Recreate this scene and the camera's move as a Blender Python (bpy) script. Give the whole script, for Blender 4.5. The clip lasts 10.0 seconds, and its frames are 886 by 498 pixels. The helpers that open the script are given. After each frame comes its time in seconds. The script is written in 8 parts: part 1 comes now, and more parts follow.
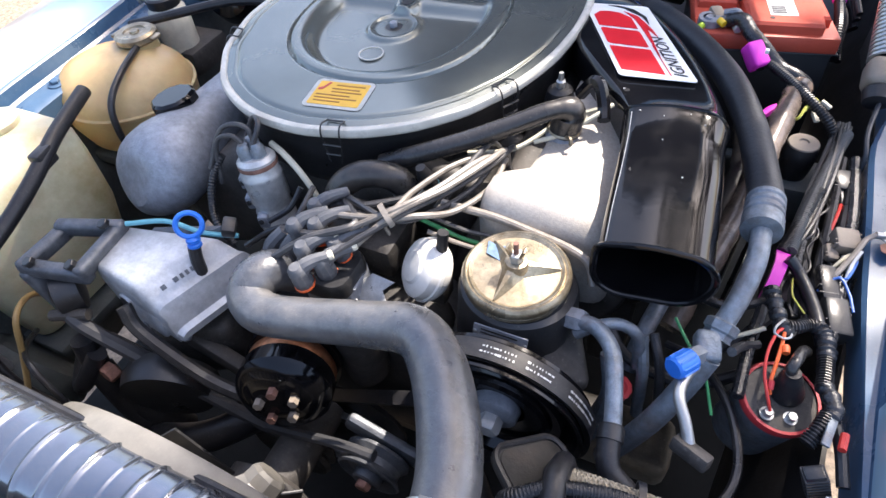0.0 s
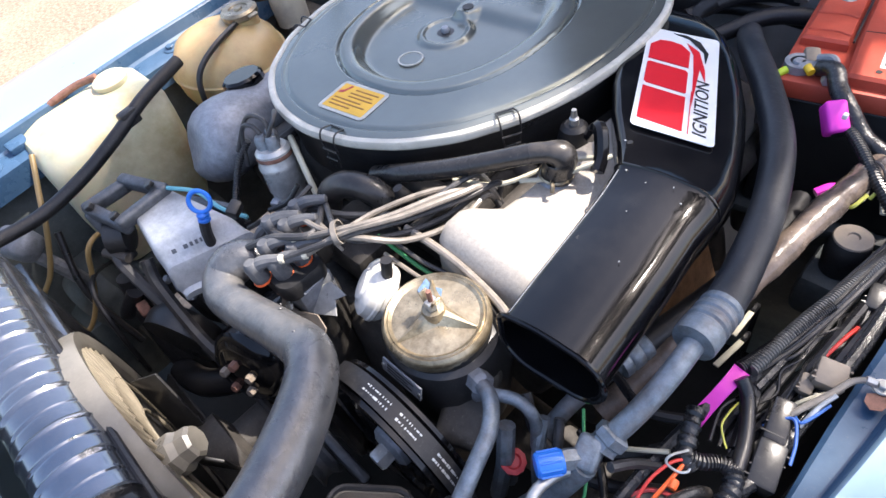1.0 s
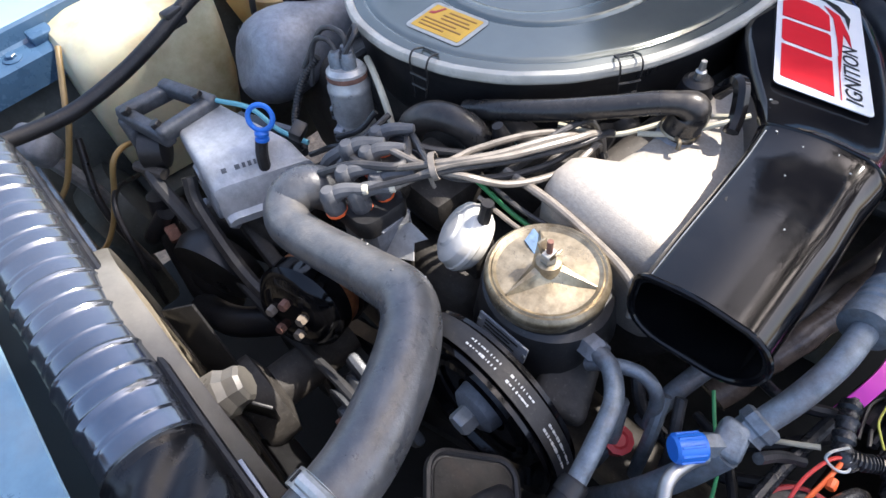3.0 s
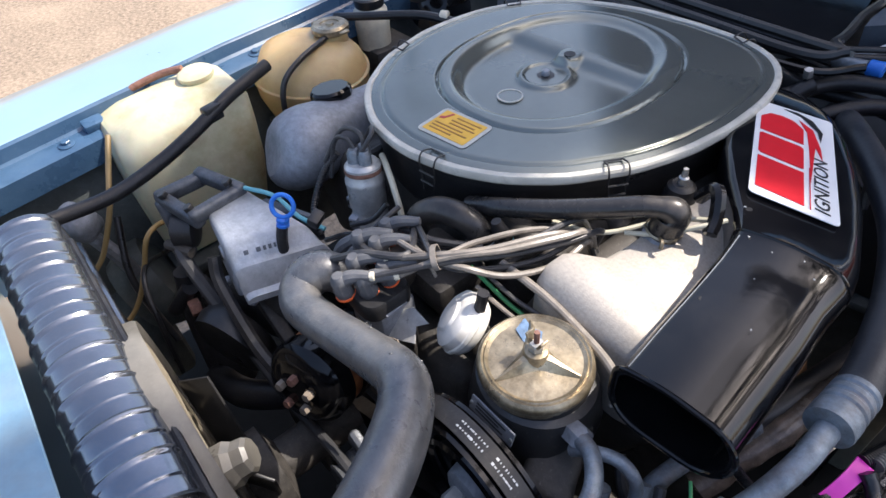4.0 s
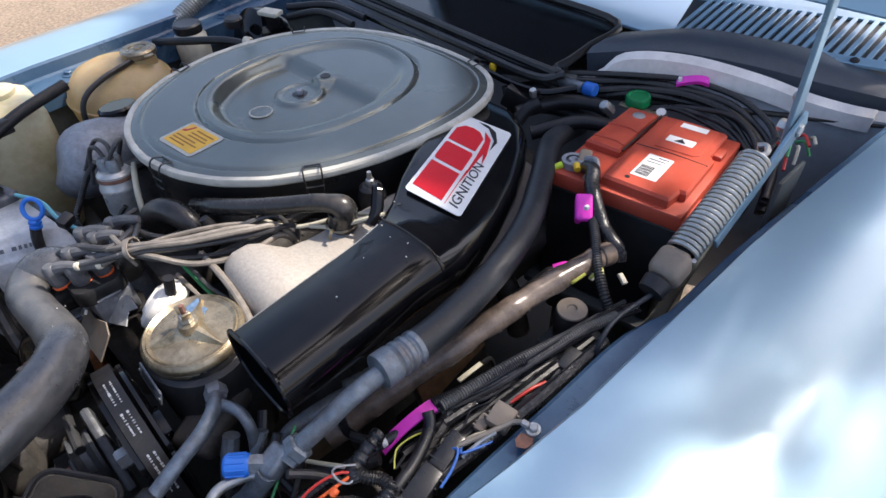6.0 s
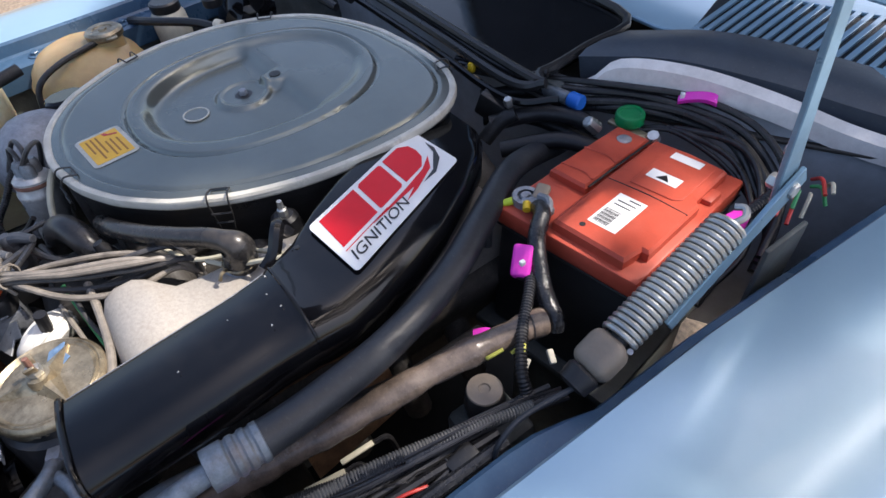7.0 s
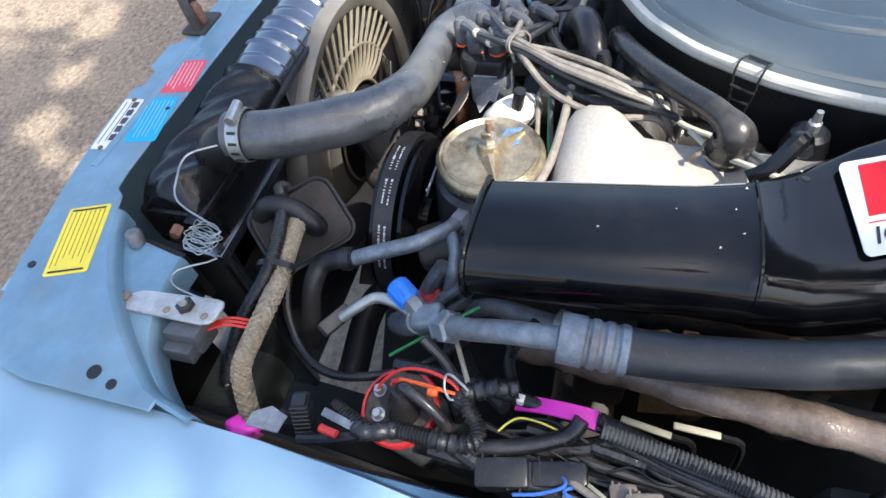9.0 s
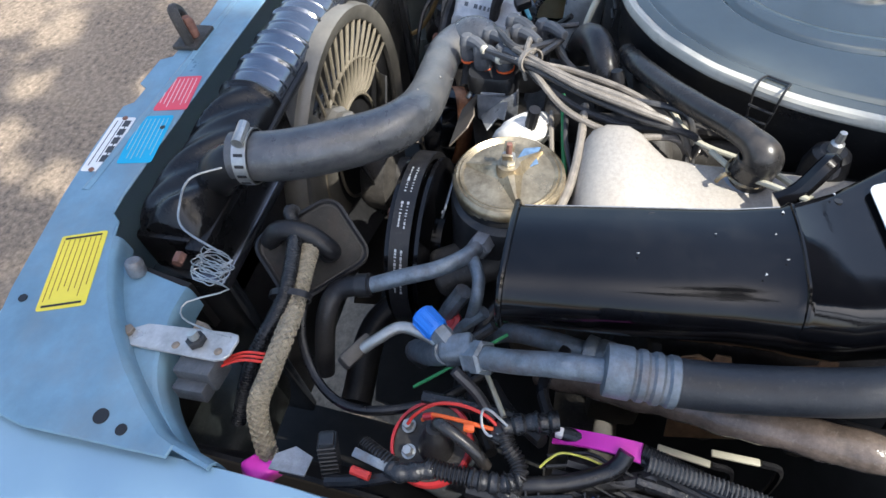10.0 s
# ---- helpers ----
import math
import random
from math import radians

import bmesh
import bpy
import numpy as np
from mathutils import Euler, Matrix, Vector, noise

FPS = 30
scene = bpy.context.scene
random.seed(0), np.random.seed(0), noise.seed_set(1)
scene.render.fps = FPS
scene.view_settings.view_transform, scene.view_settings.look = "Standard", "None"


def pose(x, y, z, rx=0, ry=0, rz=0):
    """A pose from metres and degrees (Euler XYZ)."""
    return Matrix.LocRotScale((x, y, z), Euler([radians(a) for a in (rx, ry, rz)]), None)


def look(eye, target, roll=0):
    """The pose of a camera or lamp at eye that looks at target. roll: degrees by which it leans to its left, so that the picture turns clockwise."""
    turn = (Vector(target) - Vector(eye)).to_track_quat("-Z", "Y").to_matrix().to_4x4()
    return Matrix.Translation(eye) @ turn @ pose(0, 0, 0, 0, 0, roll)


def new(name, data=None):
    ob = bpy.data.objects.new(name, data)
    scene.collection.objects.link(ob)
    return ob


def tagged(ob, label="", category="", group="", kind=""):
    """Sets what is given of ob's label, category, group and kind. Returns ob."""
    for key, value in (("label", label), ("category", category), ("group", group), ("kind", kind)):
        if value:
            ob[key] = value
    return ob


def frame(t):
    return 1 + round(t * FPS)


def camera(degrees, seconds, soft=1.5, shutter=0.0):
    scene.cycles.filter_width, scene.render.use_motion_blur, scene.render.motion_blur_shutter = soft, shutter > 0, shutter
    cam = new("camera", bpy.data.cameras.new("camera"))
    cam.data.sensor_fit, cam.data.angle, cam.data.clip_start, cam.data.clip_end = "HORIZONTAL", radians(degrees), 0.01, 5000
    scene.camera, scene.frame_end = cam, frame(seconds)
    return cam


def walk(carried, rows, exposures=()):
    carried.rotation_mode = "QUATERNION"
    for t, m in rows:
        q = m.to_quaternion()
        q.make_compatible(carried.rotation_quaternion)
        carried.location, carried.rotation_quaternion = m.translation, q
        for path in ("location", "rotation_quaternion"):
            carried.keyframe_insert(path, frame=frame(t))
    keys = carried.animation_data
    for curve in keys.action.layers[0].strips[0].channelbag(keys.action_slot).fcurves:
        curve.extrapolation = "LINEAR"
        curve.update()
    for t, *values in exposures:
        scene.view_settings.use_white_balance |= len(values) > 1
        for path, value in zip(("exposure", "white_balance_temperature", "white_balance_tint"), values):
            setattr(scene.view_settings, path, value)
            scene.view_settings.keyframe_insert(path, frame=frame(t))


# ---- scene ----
cam = camera(74.1, 10.0)
PATH = [
    (0, (0.436, -0.127, 1.332), (-0.226, 1.026, -0.162), -7.3),
    (0.5, (0.481, -0.033, 1.325), (-0.359, 0.981, -0.181), -13.6),
    (1, (0.603, 0.057, 1.344), (-0.49, 0.806, -0.154), -15.0),
    (1.5, (0.622, 0.107, 1.35), (-0.369, 0.913, -0.189), -9.2),
    (2, (0.573, 0.074, 1.313), (-0.4, 0.859, -0.248), -7.9),
    (2.2, (0.55, 0.046, 1.285), (-0.471, 0.778, -0.27), -9.6),
    (3.3, (0.486, -0.03, 1.299), (-0.488, 0.739, -0.269), -5.4),
    (3.5, (0.491, -0.033, 1.322), (-0.55, 0.79, -0.174), -5.9),
    (4, (0.522, -0.018, 1.335), (-0.632, 0.818, -0.067), -5.6),
    (4.5, (0.56, 0.001, 1.323), (-0.53, 0.873, -0.109), -7.5),
    (5, (0.56, 0.022, 1.326), (-0.313, 1.088, -0.123), -5.9),
    (5.5, (0.67, 0.053, 1.355), (-0.204, 1.189, -0.04), -4.3),
    (5.7, (0.779, 0.093, 1.361), (-0.296, 1.109, 0.016), -5.8),
    (6.8, (0.835, 0.341, 1.358), (-0.276, 1.233, -0.046), -1.2),
    (7, (0.806, 0.384, 1.35), (-0.371, 1.131, -0.084), -5.2),
    (7.5, (0.76, 0.463, 1.338), (-0.599, 0.854, -0.077), -5.8),
    (8, (0.752, 0.493, 1.315), (-0.649, 0.474, -0.112), -5.5),
    (8.5, (0.734, 0.428, 1.295), (-0.481, 0.077, -0.253), -10.3),
    (9, (0.725, 0.347, 1.288), (-0.376, -0.173, -0.298), -12.2),
    (9.5, (0.726, 0.308, 1.284), (-0.359, -0.28, -0.29), -11.6),
    (10, (0.714, 0.291, 1.289), (-0.434, -0.122, -0.295), -8.7),
]
walk(cam, [(t, look(e, g, r)) for t, e, g, r in PATH],
     [(0, 1.80, 6450, 15), (2.0, 1.55, 6450, 15), (3.5, 1.43, 6300, 13), (4.0, 1.20, 6400, 14), (4.5, 1.39, 6500, 15), (5.0, 1.44, 6500, 15), (5.5, 1.03, 6500, 14), (7, 0.88, 6350, 14), (7.5, 1.31, 6350, 12), (8.5, 1.62, 6250, 11), (9.2, 1.37, 6150, 8), (10, 1.20, 6100, 8)])


# ---- light ----
world = bpy.data.worlds.new("sky")
scene.world = world
world.use_nodes = True
wn = world.node_tree.nodes
sky = wn.new("ShaderNodeTexSky")
sky.sky_type = "NISHITA"
sky.sun_disc = False
sky.dust_density = 4.0
SUN_DIR = Vector((0.24, 0.55, 0.80)).normalized()
sky.sun_elevation = math.asin(SUN_DIR.z)
sky.sun_rotation = math.atan2(SUN_DIR.x, SUN_DIR.y)
wn["Background"].inputs["Strength"].default_value = 0.15
world.node_tree.links.new(sky.outputs[0], wn["Background"].inputs["Color"])
sun = new("sun", bpy.data.lights.new("sun", "SUN"))
sun.data.energy = 3.8
sun.data.angle = radians(0.6)
sun.data.color = (1.0, 0.93, 0.82)
sun.matrix_world = look(SUN_DIR * 8, (0, 0, 0))


# ---- materials ----
def mat(name, col, rough=0.5, metal=0.0, var=0.12, scale=30.0, bump=0.15, bscale=120.0, dirt=0.0, dirt_col=(0.12, 0.10, 0.08),
        dscale=9.0, coat=0.0, rvar=0.12, sss=0.0, spec=0.5, speck=0.0):
    """A surface with grain and stains at two scales."""
    m = bpy.data.materials.new(name)
    m.use_nodes = True
    nt = m.node_tree
    n, l = nt.nodes, nt.links
    b = n["Principled BSDF"]
    tc = n.new("ShaderNodeTexCoord")
    n1 = n.new("ShaderNodeTexNoise")
    n1.inputs["Scale"].default_value, n1.inputs["Detail"].default_value, n1.inputs["Roughness"].default_value = scale, 8, 0.72
    l.new(tc.outputs["Object"], n1.inputs["Vector"])
    mr = n.new("ShaderNodeMapRange")
    mr.inputs["From Min"].default_value, mr.inputs["From Max"].default_value = 0.3, 0.7
    mr.inputs["To Min"].default_value, mr.inputs["To Max"].default_value = 1 - 1.5 * var, 1 + 1.5 * var
    l.new(n1.outputs["Fac"], mr.inputs["Value"])
    mul = n.new("ShaderNodeMix")
    mul.data_type, mul.blend_type = "RGBA", "MULTIPLY"
    mul.inputs[0].default_value = 1.0
    mul.inputs[6].default_value = (*col, 1)
    l.new(mr.outputs[0], mul.inputs[7])
    out = mul.outputs[2]
    n2 = n.new("ShaderNodeTexNoise")
    n2.inputs["Scale"].default_value, n2.inputs["Detail"].default_value, n2.inputs["Roughness"].default_value = dscale, 8, 0.65
    l.new(tc.outputs["Object"], n2.inputs["Vector"])
    if dirt:
        dr = n.new("ShaderNodeMapRange")
        dr.inputs["From Min"].default_value, dr.inputs["From Max"].default_value = 0.48, 0.72
        dr.inputs["To Max"].default_value = dirt
        l.new(n2.outputs["Fac"], dr.inputs["Value"])
        mx = n.new("ShaderNodeMix")
        mx.data_type = "RGBA"
        l.new(dr.outputs[0], mx.inputs[0])
        l.new(out, mx.inputs[6])
        mx.inputs[7].default_value = (*dirt_col, 1)
        out = mx.outputs[2]
    if speck:
        n4 = n.new("ShaderNodeTexNoise")
        n4.inputs["Scale"].default_value, n4.inputs["Detail"].default_value, n4.inputs["Roughness"].default_value = 230, 5, 0.7
        l.new(tc.outputs["Object"], n4.inputs["Vector"])
        sr = n.new("ShaderNodeMapRange")
        sr.inputs["From Min"].default_value, sr.inputs["From Max"].default_value = 0.58, 0.76
        sr.inputs["To Max"].default_value = speck
        l.new(n4.outputs["Fac"], sr.inputs["Value"])
        ms = n.new("ShaderNodeMix")
        ms.data_type = "RGBA"
        l.new(sr.outputs[0], ms.inputs[0])
        l.new(out, ms.inputs[6])
        ms.inputs[7].default_value = (0.30, 0.275, 0.24, 1)
        out = ms.outputs[2]
    l.new(out, b.inputs["Base Color"])
    rr = n.new("ShaderNodeMapRange")
    rr.inputs["From Min"].default_value, rr.inputs["From Max"].default_value = 0.3, 0.7
    rr.inputs["To Min"].default_value, rr.inputs["To Max"].default_value = max(0.02, rough - rvar), min(1, rough + rvar)
    l.new(n2.outputs["Fac"], rr.inputs["Value"])
    l.new(rr.outputs[0], b.inputs["Roughness"])
    b.inputs["Metallic"].default_value = metal
    b.inputs["Coat Weight"].default_value = coat
    b.inputs["Coat Roughness"].default_value = 0.17
    b.inputs["Specular IOR Level"].default_value = spec
    if sss:
        b.inputs["Subsurface Weight"].default_value = sss
        b.inputs["Subsurface Scale"].default_value = 0.02
    if bump:
        n3 = n.new("ShaderNodeTexNoise")
        n3.inputs["Scale"].default_value, n3.inputs["Detail"].default_value, n3.inputs["Roughness"].default_value = bscale, 5, 0.65
        l.new(tc.outputs["Object"], n3.inputs["Vector"])
        bp = n.new("ShaderNodeBump")
        bp.inputs["Strength"].default_value, bp.inputs["Distance"].default_value = bump, 0.002
        l.new(n3.outputs["Fac"], bp.inputs["Height"])
        l.new(bp.outputs[0], b.inputs["Normal"])
    return m


M_ASPHALT = mat("asphalt", (0.205, 0.160, 0.116), 0.9, var=0.5, scale=45, bump=0.9, bscale=70, dirt=0.7, dirt_col=(0.33, 0.265, 0.195), dscale=1.6, speck=0.6)
M_PAINT = mat("blue_paint", (0.32, 0.48, 0.585), 0.30, 0.35, var=0.03, scale=3, bump=0.0, dirt=0.15, dirt_col=(0.40, 0.52, 0.58), dscale=3, coat=1.0, rvar=0.04)
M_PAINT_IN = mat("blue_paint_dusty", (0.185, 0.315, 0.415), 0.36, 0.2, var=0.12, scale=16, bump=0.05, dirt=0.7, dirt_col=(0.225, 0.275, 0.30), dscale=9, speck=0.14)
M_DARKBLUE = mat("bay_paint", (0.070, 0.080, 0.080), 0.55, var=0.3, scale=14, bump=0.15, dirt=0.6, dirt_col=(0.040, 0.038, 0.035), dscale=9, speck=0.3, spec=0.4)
# body blue with the flange's shade put into it, plus dust
M_WINGSHADE = mat("shaded_dusty_blue_paint", (0.042, 0.092, 0.165), 0.30, var=0.15, scale=18, bump=0.05, dirt=0.5, dirt_col=(0.065, 0.105, 0.155), dscale=9, speck=0.2)
M_GLOSS = mat("gloss_black", (0.004, 0.004, 0.005), 0.10, var=0.1, bump=0.10, bscale=16, dirt=0.14, dirt_col=(0.045, 0.043, 0.040), dscale=25, rvar=0.05, spec=0.38)
M_SATIN = mat("satin_black", (0.018, 0.018, 0.019), 0.36, var=0.2, bump=0.12, dirt=0.3, dirt_col=(0.05, 0.045, 0.04), dscale=14, speck=0.15)
M_RUBBER = mat("black_rubber", (0.013, 0.013, 0.015), 0.42, var=0.2, bump=0.2, bscale=200, dirt=0.5, dirt_col=(0.050, 0.047, 0.043), dscale=16, speck=0.16, spec=0.4)
# rust, with the tan of sunlit edges put into the colour
M_SHIELD = mat("rusty_sunlit_steel", (0.34, 0.20, 0.11), 0.5, 0.3, var=0.3, scale=60, bump=0.2, dirt=0.5, dirt_col=(0.14, 0.08, 0.05), dscale=20)
M_BELTGREY = mat("dusty_belt", (0.04, 0.04, 0.042), 0.6, var=0.15, scale=40, bump=0.1)
M_BREATHER = mat("shiny_black_hose", (0.022, 0.021, 0.021), 0.30, var=0.2, scale=40, bump=0.06, dirt=0.8, dirt_col=(0.125, 0.105, 0.085), dscale=12, speck=0.15)
M_HOSE = mat("dusty_hose_rubber", (0.062, 0.065, 0.071), 0.32, var=0.3, scale=60, bump=0.3, bscale=150, dirt=0.8, dirt_col=(0.165, 0.155, 0.142), dscale=14, speck=0.35, spec=1.0)
M_ACHOSE = mat("grey_hose_rubber", (0.017, 0.020, 0.026), 0.45, var=0.15, bump=0.25, bscale=160, dirt=0.4, dirt_col=(0.07, 0.075, 0.08), dscale=14, speck=0.15)
M_LID = mat("grey_lid_paint", (0.20, 0.218, 0.200), 0.19, 0.65, var=0.06, scale=10, bump=0.03, bscale=60, dirt=0.3, dirt_col=(0.27, 0.27, 0.245), dscale=3, rvar=0.09, speck=0.06)
M_RIM = mat("worn_steel_rim", (0.56, 0.54, 0.47), 0.40, 0.0, var=0.2, scale=80, bump=0.1, dirt=0.5, dirt_col=(0.17, 0.15, 0.12), dscale=40, speck=0.3)
M_CAST = mat("sand_cast_aluminium", (0.41, 0.375, 0.33), 0.6, 0.25, var=0.12, scale=260, bump=0.25, bscale=700, dirt=0.35, dirt_col=(0.28, 0.23, 0.18), dscale=18, speck=0.3)
M_CASTDARK = mat("dull_cast_aluminium", (0.27, 0.285, 0.315), 0.5, 0.35, var=0.18, scale=90, bump=0.5, bscale=300, dirt=0.6, dirt_col=(0.12, 0.115, 0.11), dscale=12, speck=0.3)
M_ALU = mat("machined_aluminium", (0.50, 0.505, 0.50), 0.36, 0.4, var=0.2, scale=45, bump=0.3, dirt=0.75, dirt_col=(0.17, 0.165, 0.16), dscale=16, speck=0.2)
M_ZINC = mat("galvanised_steel", (0.50, 0.51, 0.50), 0.4, 0.8, var=0.2, scale=50, bump=0.1, dirt=0.5, dirt_col=(0.25, 0.22, 0.18), dscale=18)
# near-black: the deep bay's shade put into the sheet metal colour
M_BAYSHADE = mat("bay_shade_black", (0.011, 0.010, 0.010), 0.6, var=0.3, scale=20, bump=0.3, bscale=40, dirt=0.4, dirt_col=(0.028, 0.025, 0.022), dscale=8, spec=0.3)
M_PIPE = mat("grey_alloy_pipe", (0.19, 0.22, 0.25), 0.46, 0.5, var=0.25, scale=90, bump=0.45, bscale=160, dirt=0.5, dirt_col=(0.20, 0.13, 0.09), dscale=26, speck=0.25)
M_CAP = mat("brassy_plated_steel", (0.36, 0.30, 0.205), 0.32, 0.7, var=0.35, scale=45, bump=0.2, dirt=1.0, dirt_col=(0.11, 0.08, 0.045), dscale=24, speck=0.3)
M_WRES = mat("aged_white_polyethylene", (0.60, 0.565, 0.39), 0.4, var=0.10, scale=9, bump=0.10, bscale=40, dirt=1.0, dirt_col=(0.34, 0.27, 0.13), dscale=6, sss=0.2, speck=0.25)
M_AMBER = mat("amber_polyethylene", (0.46, 0.32, 0.145), 0.4, var=0.08, scale=10, bump=0.05, dirt=0.6, dirt_col=(0.20, 0.11, 0.03), dscale=8, sss=0.2, speck=0.2)
M_CREAM = mat("cream_plastic", (0.62, 0.58, 0.46), 0.5, var=0.08, dirt=0.5, dirt_col=(0.3, 0.26, 0.2), dscale=25)
M_WHITE = mat("dusty_white_plastic", (0.70, 0.68, 0.63), 0.55, var=0.08, scale=40, bump=0.15, dirt=0.4, dirt_col=(0.45, 0.40, 0.32), dscale=25)
M_BATT = mat("red_battery_plastic", (0.46, 0.070, 0.038), 0.46, var=0.08, scale=30, bump=0.12, bscale=500, dirt=0.3, dirt_col=(0.30, 0.075, 0.055), dscale=14, speck=0.08, spec=0.35)
M_BCASE = mat("black_battery_case", (0.012, 0.012, 0.013), 0.4, var=0.1, bump=0.1, dirt=0.3, dirt_col=(0.04, 0.04, 0.04))
M_PURPLE = mat("purple_cable_tag", (0.80, 0.045, 0.52), 0.38, var=0.04, bump=0.05)
M_RESIDUE = mat("blue_grey_residue", (0.10, 0.17, 0.28), 0.6, var=0.3, scale=120, bump=0.2)
M_BLUE = mat("blue_plastic", (0.02, 0.16, 0.62), 0.38, var=0.06, bump=0.05, dirt=0.2, dirt_col=(0.08, 0.2, 0.45))
M_RED = mat("red_plastic", (0.45, 0.03, 0.035), 0.42, var=0.08, dirt=0.25, dirt_col=(0.2, 0.05, 0.05))
M_GREEN = mat("green_plastic", (0.0, 0.20, 0.06), 0.35, var=0.06, bump=0.05)
M_YELLOW = mat("yellow_plastic", (0.75, 0.48, 0.02), 0.42, var=0.05)
M_LIME = mat("lime_plastic", (0.50, 0.65, 0.03), 0.42, var=0.05)
M_ORANGE = mat("orange_silicone", (0.75, 0.13, 0.03), 0.45, var=0.08)
M_REDWIRE = mat("red_wire", (0.55, 0.04, 0.03), 0.4, var=0.05)
M_GREENWIRE = mat("green_wire", (0.05, 0.30, 0.10), 0.4, var=0.05)
M_YELWIRE = mat("yellow_wire", (0.50, 0.48, 0.08), 0.4, var=0.05)
M_BLUEWIRE = mat("blue_wire", (0.04, 0.12, 0.40), 0.4, var=0.05)
M_TURQ = mat("turquoise_wire", (0.12, 0.36, 0.42), 0.45, var=0.05)
M_TAUPE = mat("taupe_ignition_cable", (0.22, 0.195, 0.165), 0.33, var=0.2, scale=60, bump=0.06, dirt=0.75, dirt_col=(0.075, 0.066, 0.058), dscale=22, speck=0.3)
M_GREYWIRE = mat("grey_cable", (0.036, 0.036, 0.039), 0.38, var=0.15, dirt=0.5, dirt_col=(0.115, 0.108, 0.098), dscale=40, speck=0.25)
M_BLACKWIRE = mat("black_cable", (0.012, 0.012, 0.014), 0.34, var=0.15, bump=0.08, dirt=0.4, dirt_col=(0.058, 0.054, 0.050), dscale=30, speck=0.22)
M_TAPE = mat("black_tape", (0.014, 0.015, 0.018), 0.24, var=0.25, scale=30, bump=0.7, bscale=110, dirt=0.3, dirt_col=(0.05, 0.05, 0.05), dscale=30, speck=0.15)
M_DUSTLOOM = mat("dusty_grey_loom", (0.12, 0.115, 0.105), 0.5, var=0.3, scale=60, bump=0.2, dirt=0.5, dirt_col=(0.035, 0.034, 0.032), dscale=30, speck=0.4)
M_ROPE = mat("tan_braided_sleeve", (0.33, 0.285, 0.205), 0.75, var=0.3, scale=220, bump=0.6, bscale=420, dirt=0.6, dirt_col=(0.13, 0.11, 0.085), dscale=18)
M_TANHOSE = mat("tan_vinyl_hose", (0.30, 0.20, 0.08), 0.45, var=0.1, dirt=0.4, dirt_col=(0.2, 0.14, 0.07))
M_CREAMWIRE = mat("cream_hose", (0.50, 0.47, 0.36), 0.5, var=0.1, dirt=0.3, dirt_col=(0.3, 0.27, 0.2), dscale=30)
M_WRAP = mat("brown_tape_wrapped_pipe", (0.125, 0.096, 0.078), 0.22, var=0.4, scale=35, bump=0.6, bscale=60, dirt=0.6, dirt_col=(0.24, 0.19, 0.15), dscale=16, speck=0.4)
M_COPPER = mat("copper_winding", (0.45, 0.19, 0.09), 0.4, 0.8, var=0.25, scale=120, bump=0.4, bscale=300)
M_BOOT = mat("dusty_grey_boot_rubber", (0.085, 0.088, 0.096), 0.48, var=0.2, scale=40, bump=0.15, dirt=0.6, dirt_col=(0.17, 0.165, 0.155), dscale=24, speck=0.35)
M_HEAD = mat("bead_blasted_aluminium", (0.47, 0.485, 0.50), 0.38, 0.3, var=0.15, scale=60, bump=0.35, bscale=250, dirt=0.8, dirt_col=(0.25, 0.25, 0.25), dscale=14, speck=0.25)
M_BRKT = mat("dull_dark_casting", (0.10, 0.107, 0.118), 0.45, 0.4, var=0.25, scale=60, bump=0.4, bscale=200, dirt=0.6, dirt_col=(0.05, 0.048, 0.046), dscale=16, speck=0.25)
M_GRIME = mat("rust_stained_black_steel", (0.017, 0.016, 0.015), 0.6, 0.1, var=0.4, scale=40, bump=0.4, bscale=90, dirt=0.8, dirt_col=(0.048, 0.034, 0.026), dscale=22, speck=0.1, spec=0.3)
M_RUST = mat("rusty_steel", (0.22, 0.11, 0.08), 0.7, 0.2, var=0.3, scale=90, bump=0.3)
M_SPRING = mat("spring_steel", (0.42, 0.43, 0.42), 0.36, 0.75, var=0.15, scale=40, bump=0.1, dirt=0.45, dirt_col=(0.28, 0.20, 0.14), dscale=9, speck=0.2)
M_COLLAR = mat("grey_brown_collar", (0.22, 0.18, 0.14), 0.55, 0.1, var=0.12, scale=30, bump=0.15, dirt=0.5, dirt_col=(0.15, 0.14, 0.13), dscale=12, speck=0.3)
M_BLOCK = mat("grimy_engine_iron", (0.048, 0.044, 0.040), 0.6, 0.1, var=0.4, scale=30, bump=0.5, bscale=60, dirt=0.5, dirt_col=(0.115, 0.098, 0.080), dscale=11, speck=0.35, spec=0.4)
# silvery blue metal base stands in for sky reflected in black gloss
M_TANK = mat("radiator_tank_sky_sheen", (0.225, 0.245, 0.28), 0.19, 0.88, var=0.10, scale=20, bump=0.0, dirt=0.5, dirt_col=(0.13, 0.105, 0.078), dscale=10, rvar=0.06, speck=0.04)
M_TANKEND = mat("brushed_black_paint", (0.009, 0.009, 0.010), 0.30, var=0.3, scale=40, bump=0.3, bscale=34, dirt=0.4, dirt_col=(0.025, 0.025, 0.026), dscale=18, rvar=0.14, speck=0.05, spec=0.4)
M_SLAT = mat("dusty_tan_slats", (0.19, 0.165, 0.122), 0.5, var=0.15, scale=30, bump=0.1, dirt=0.5, dirt_col=(0.10, 0.085, 0.065), dscale=14, speck=0.2)
M_SHROUD = mat("dusty_grey_shroud", (0.155, 0.145, 0.125), 0.38, var=0.15, scale=20, bump=0.1, dirt=0.5, dirt_col=(0.12, 0.108, 0.09), dscale=9, speck=0.2)
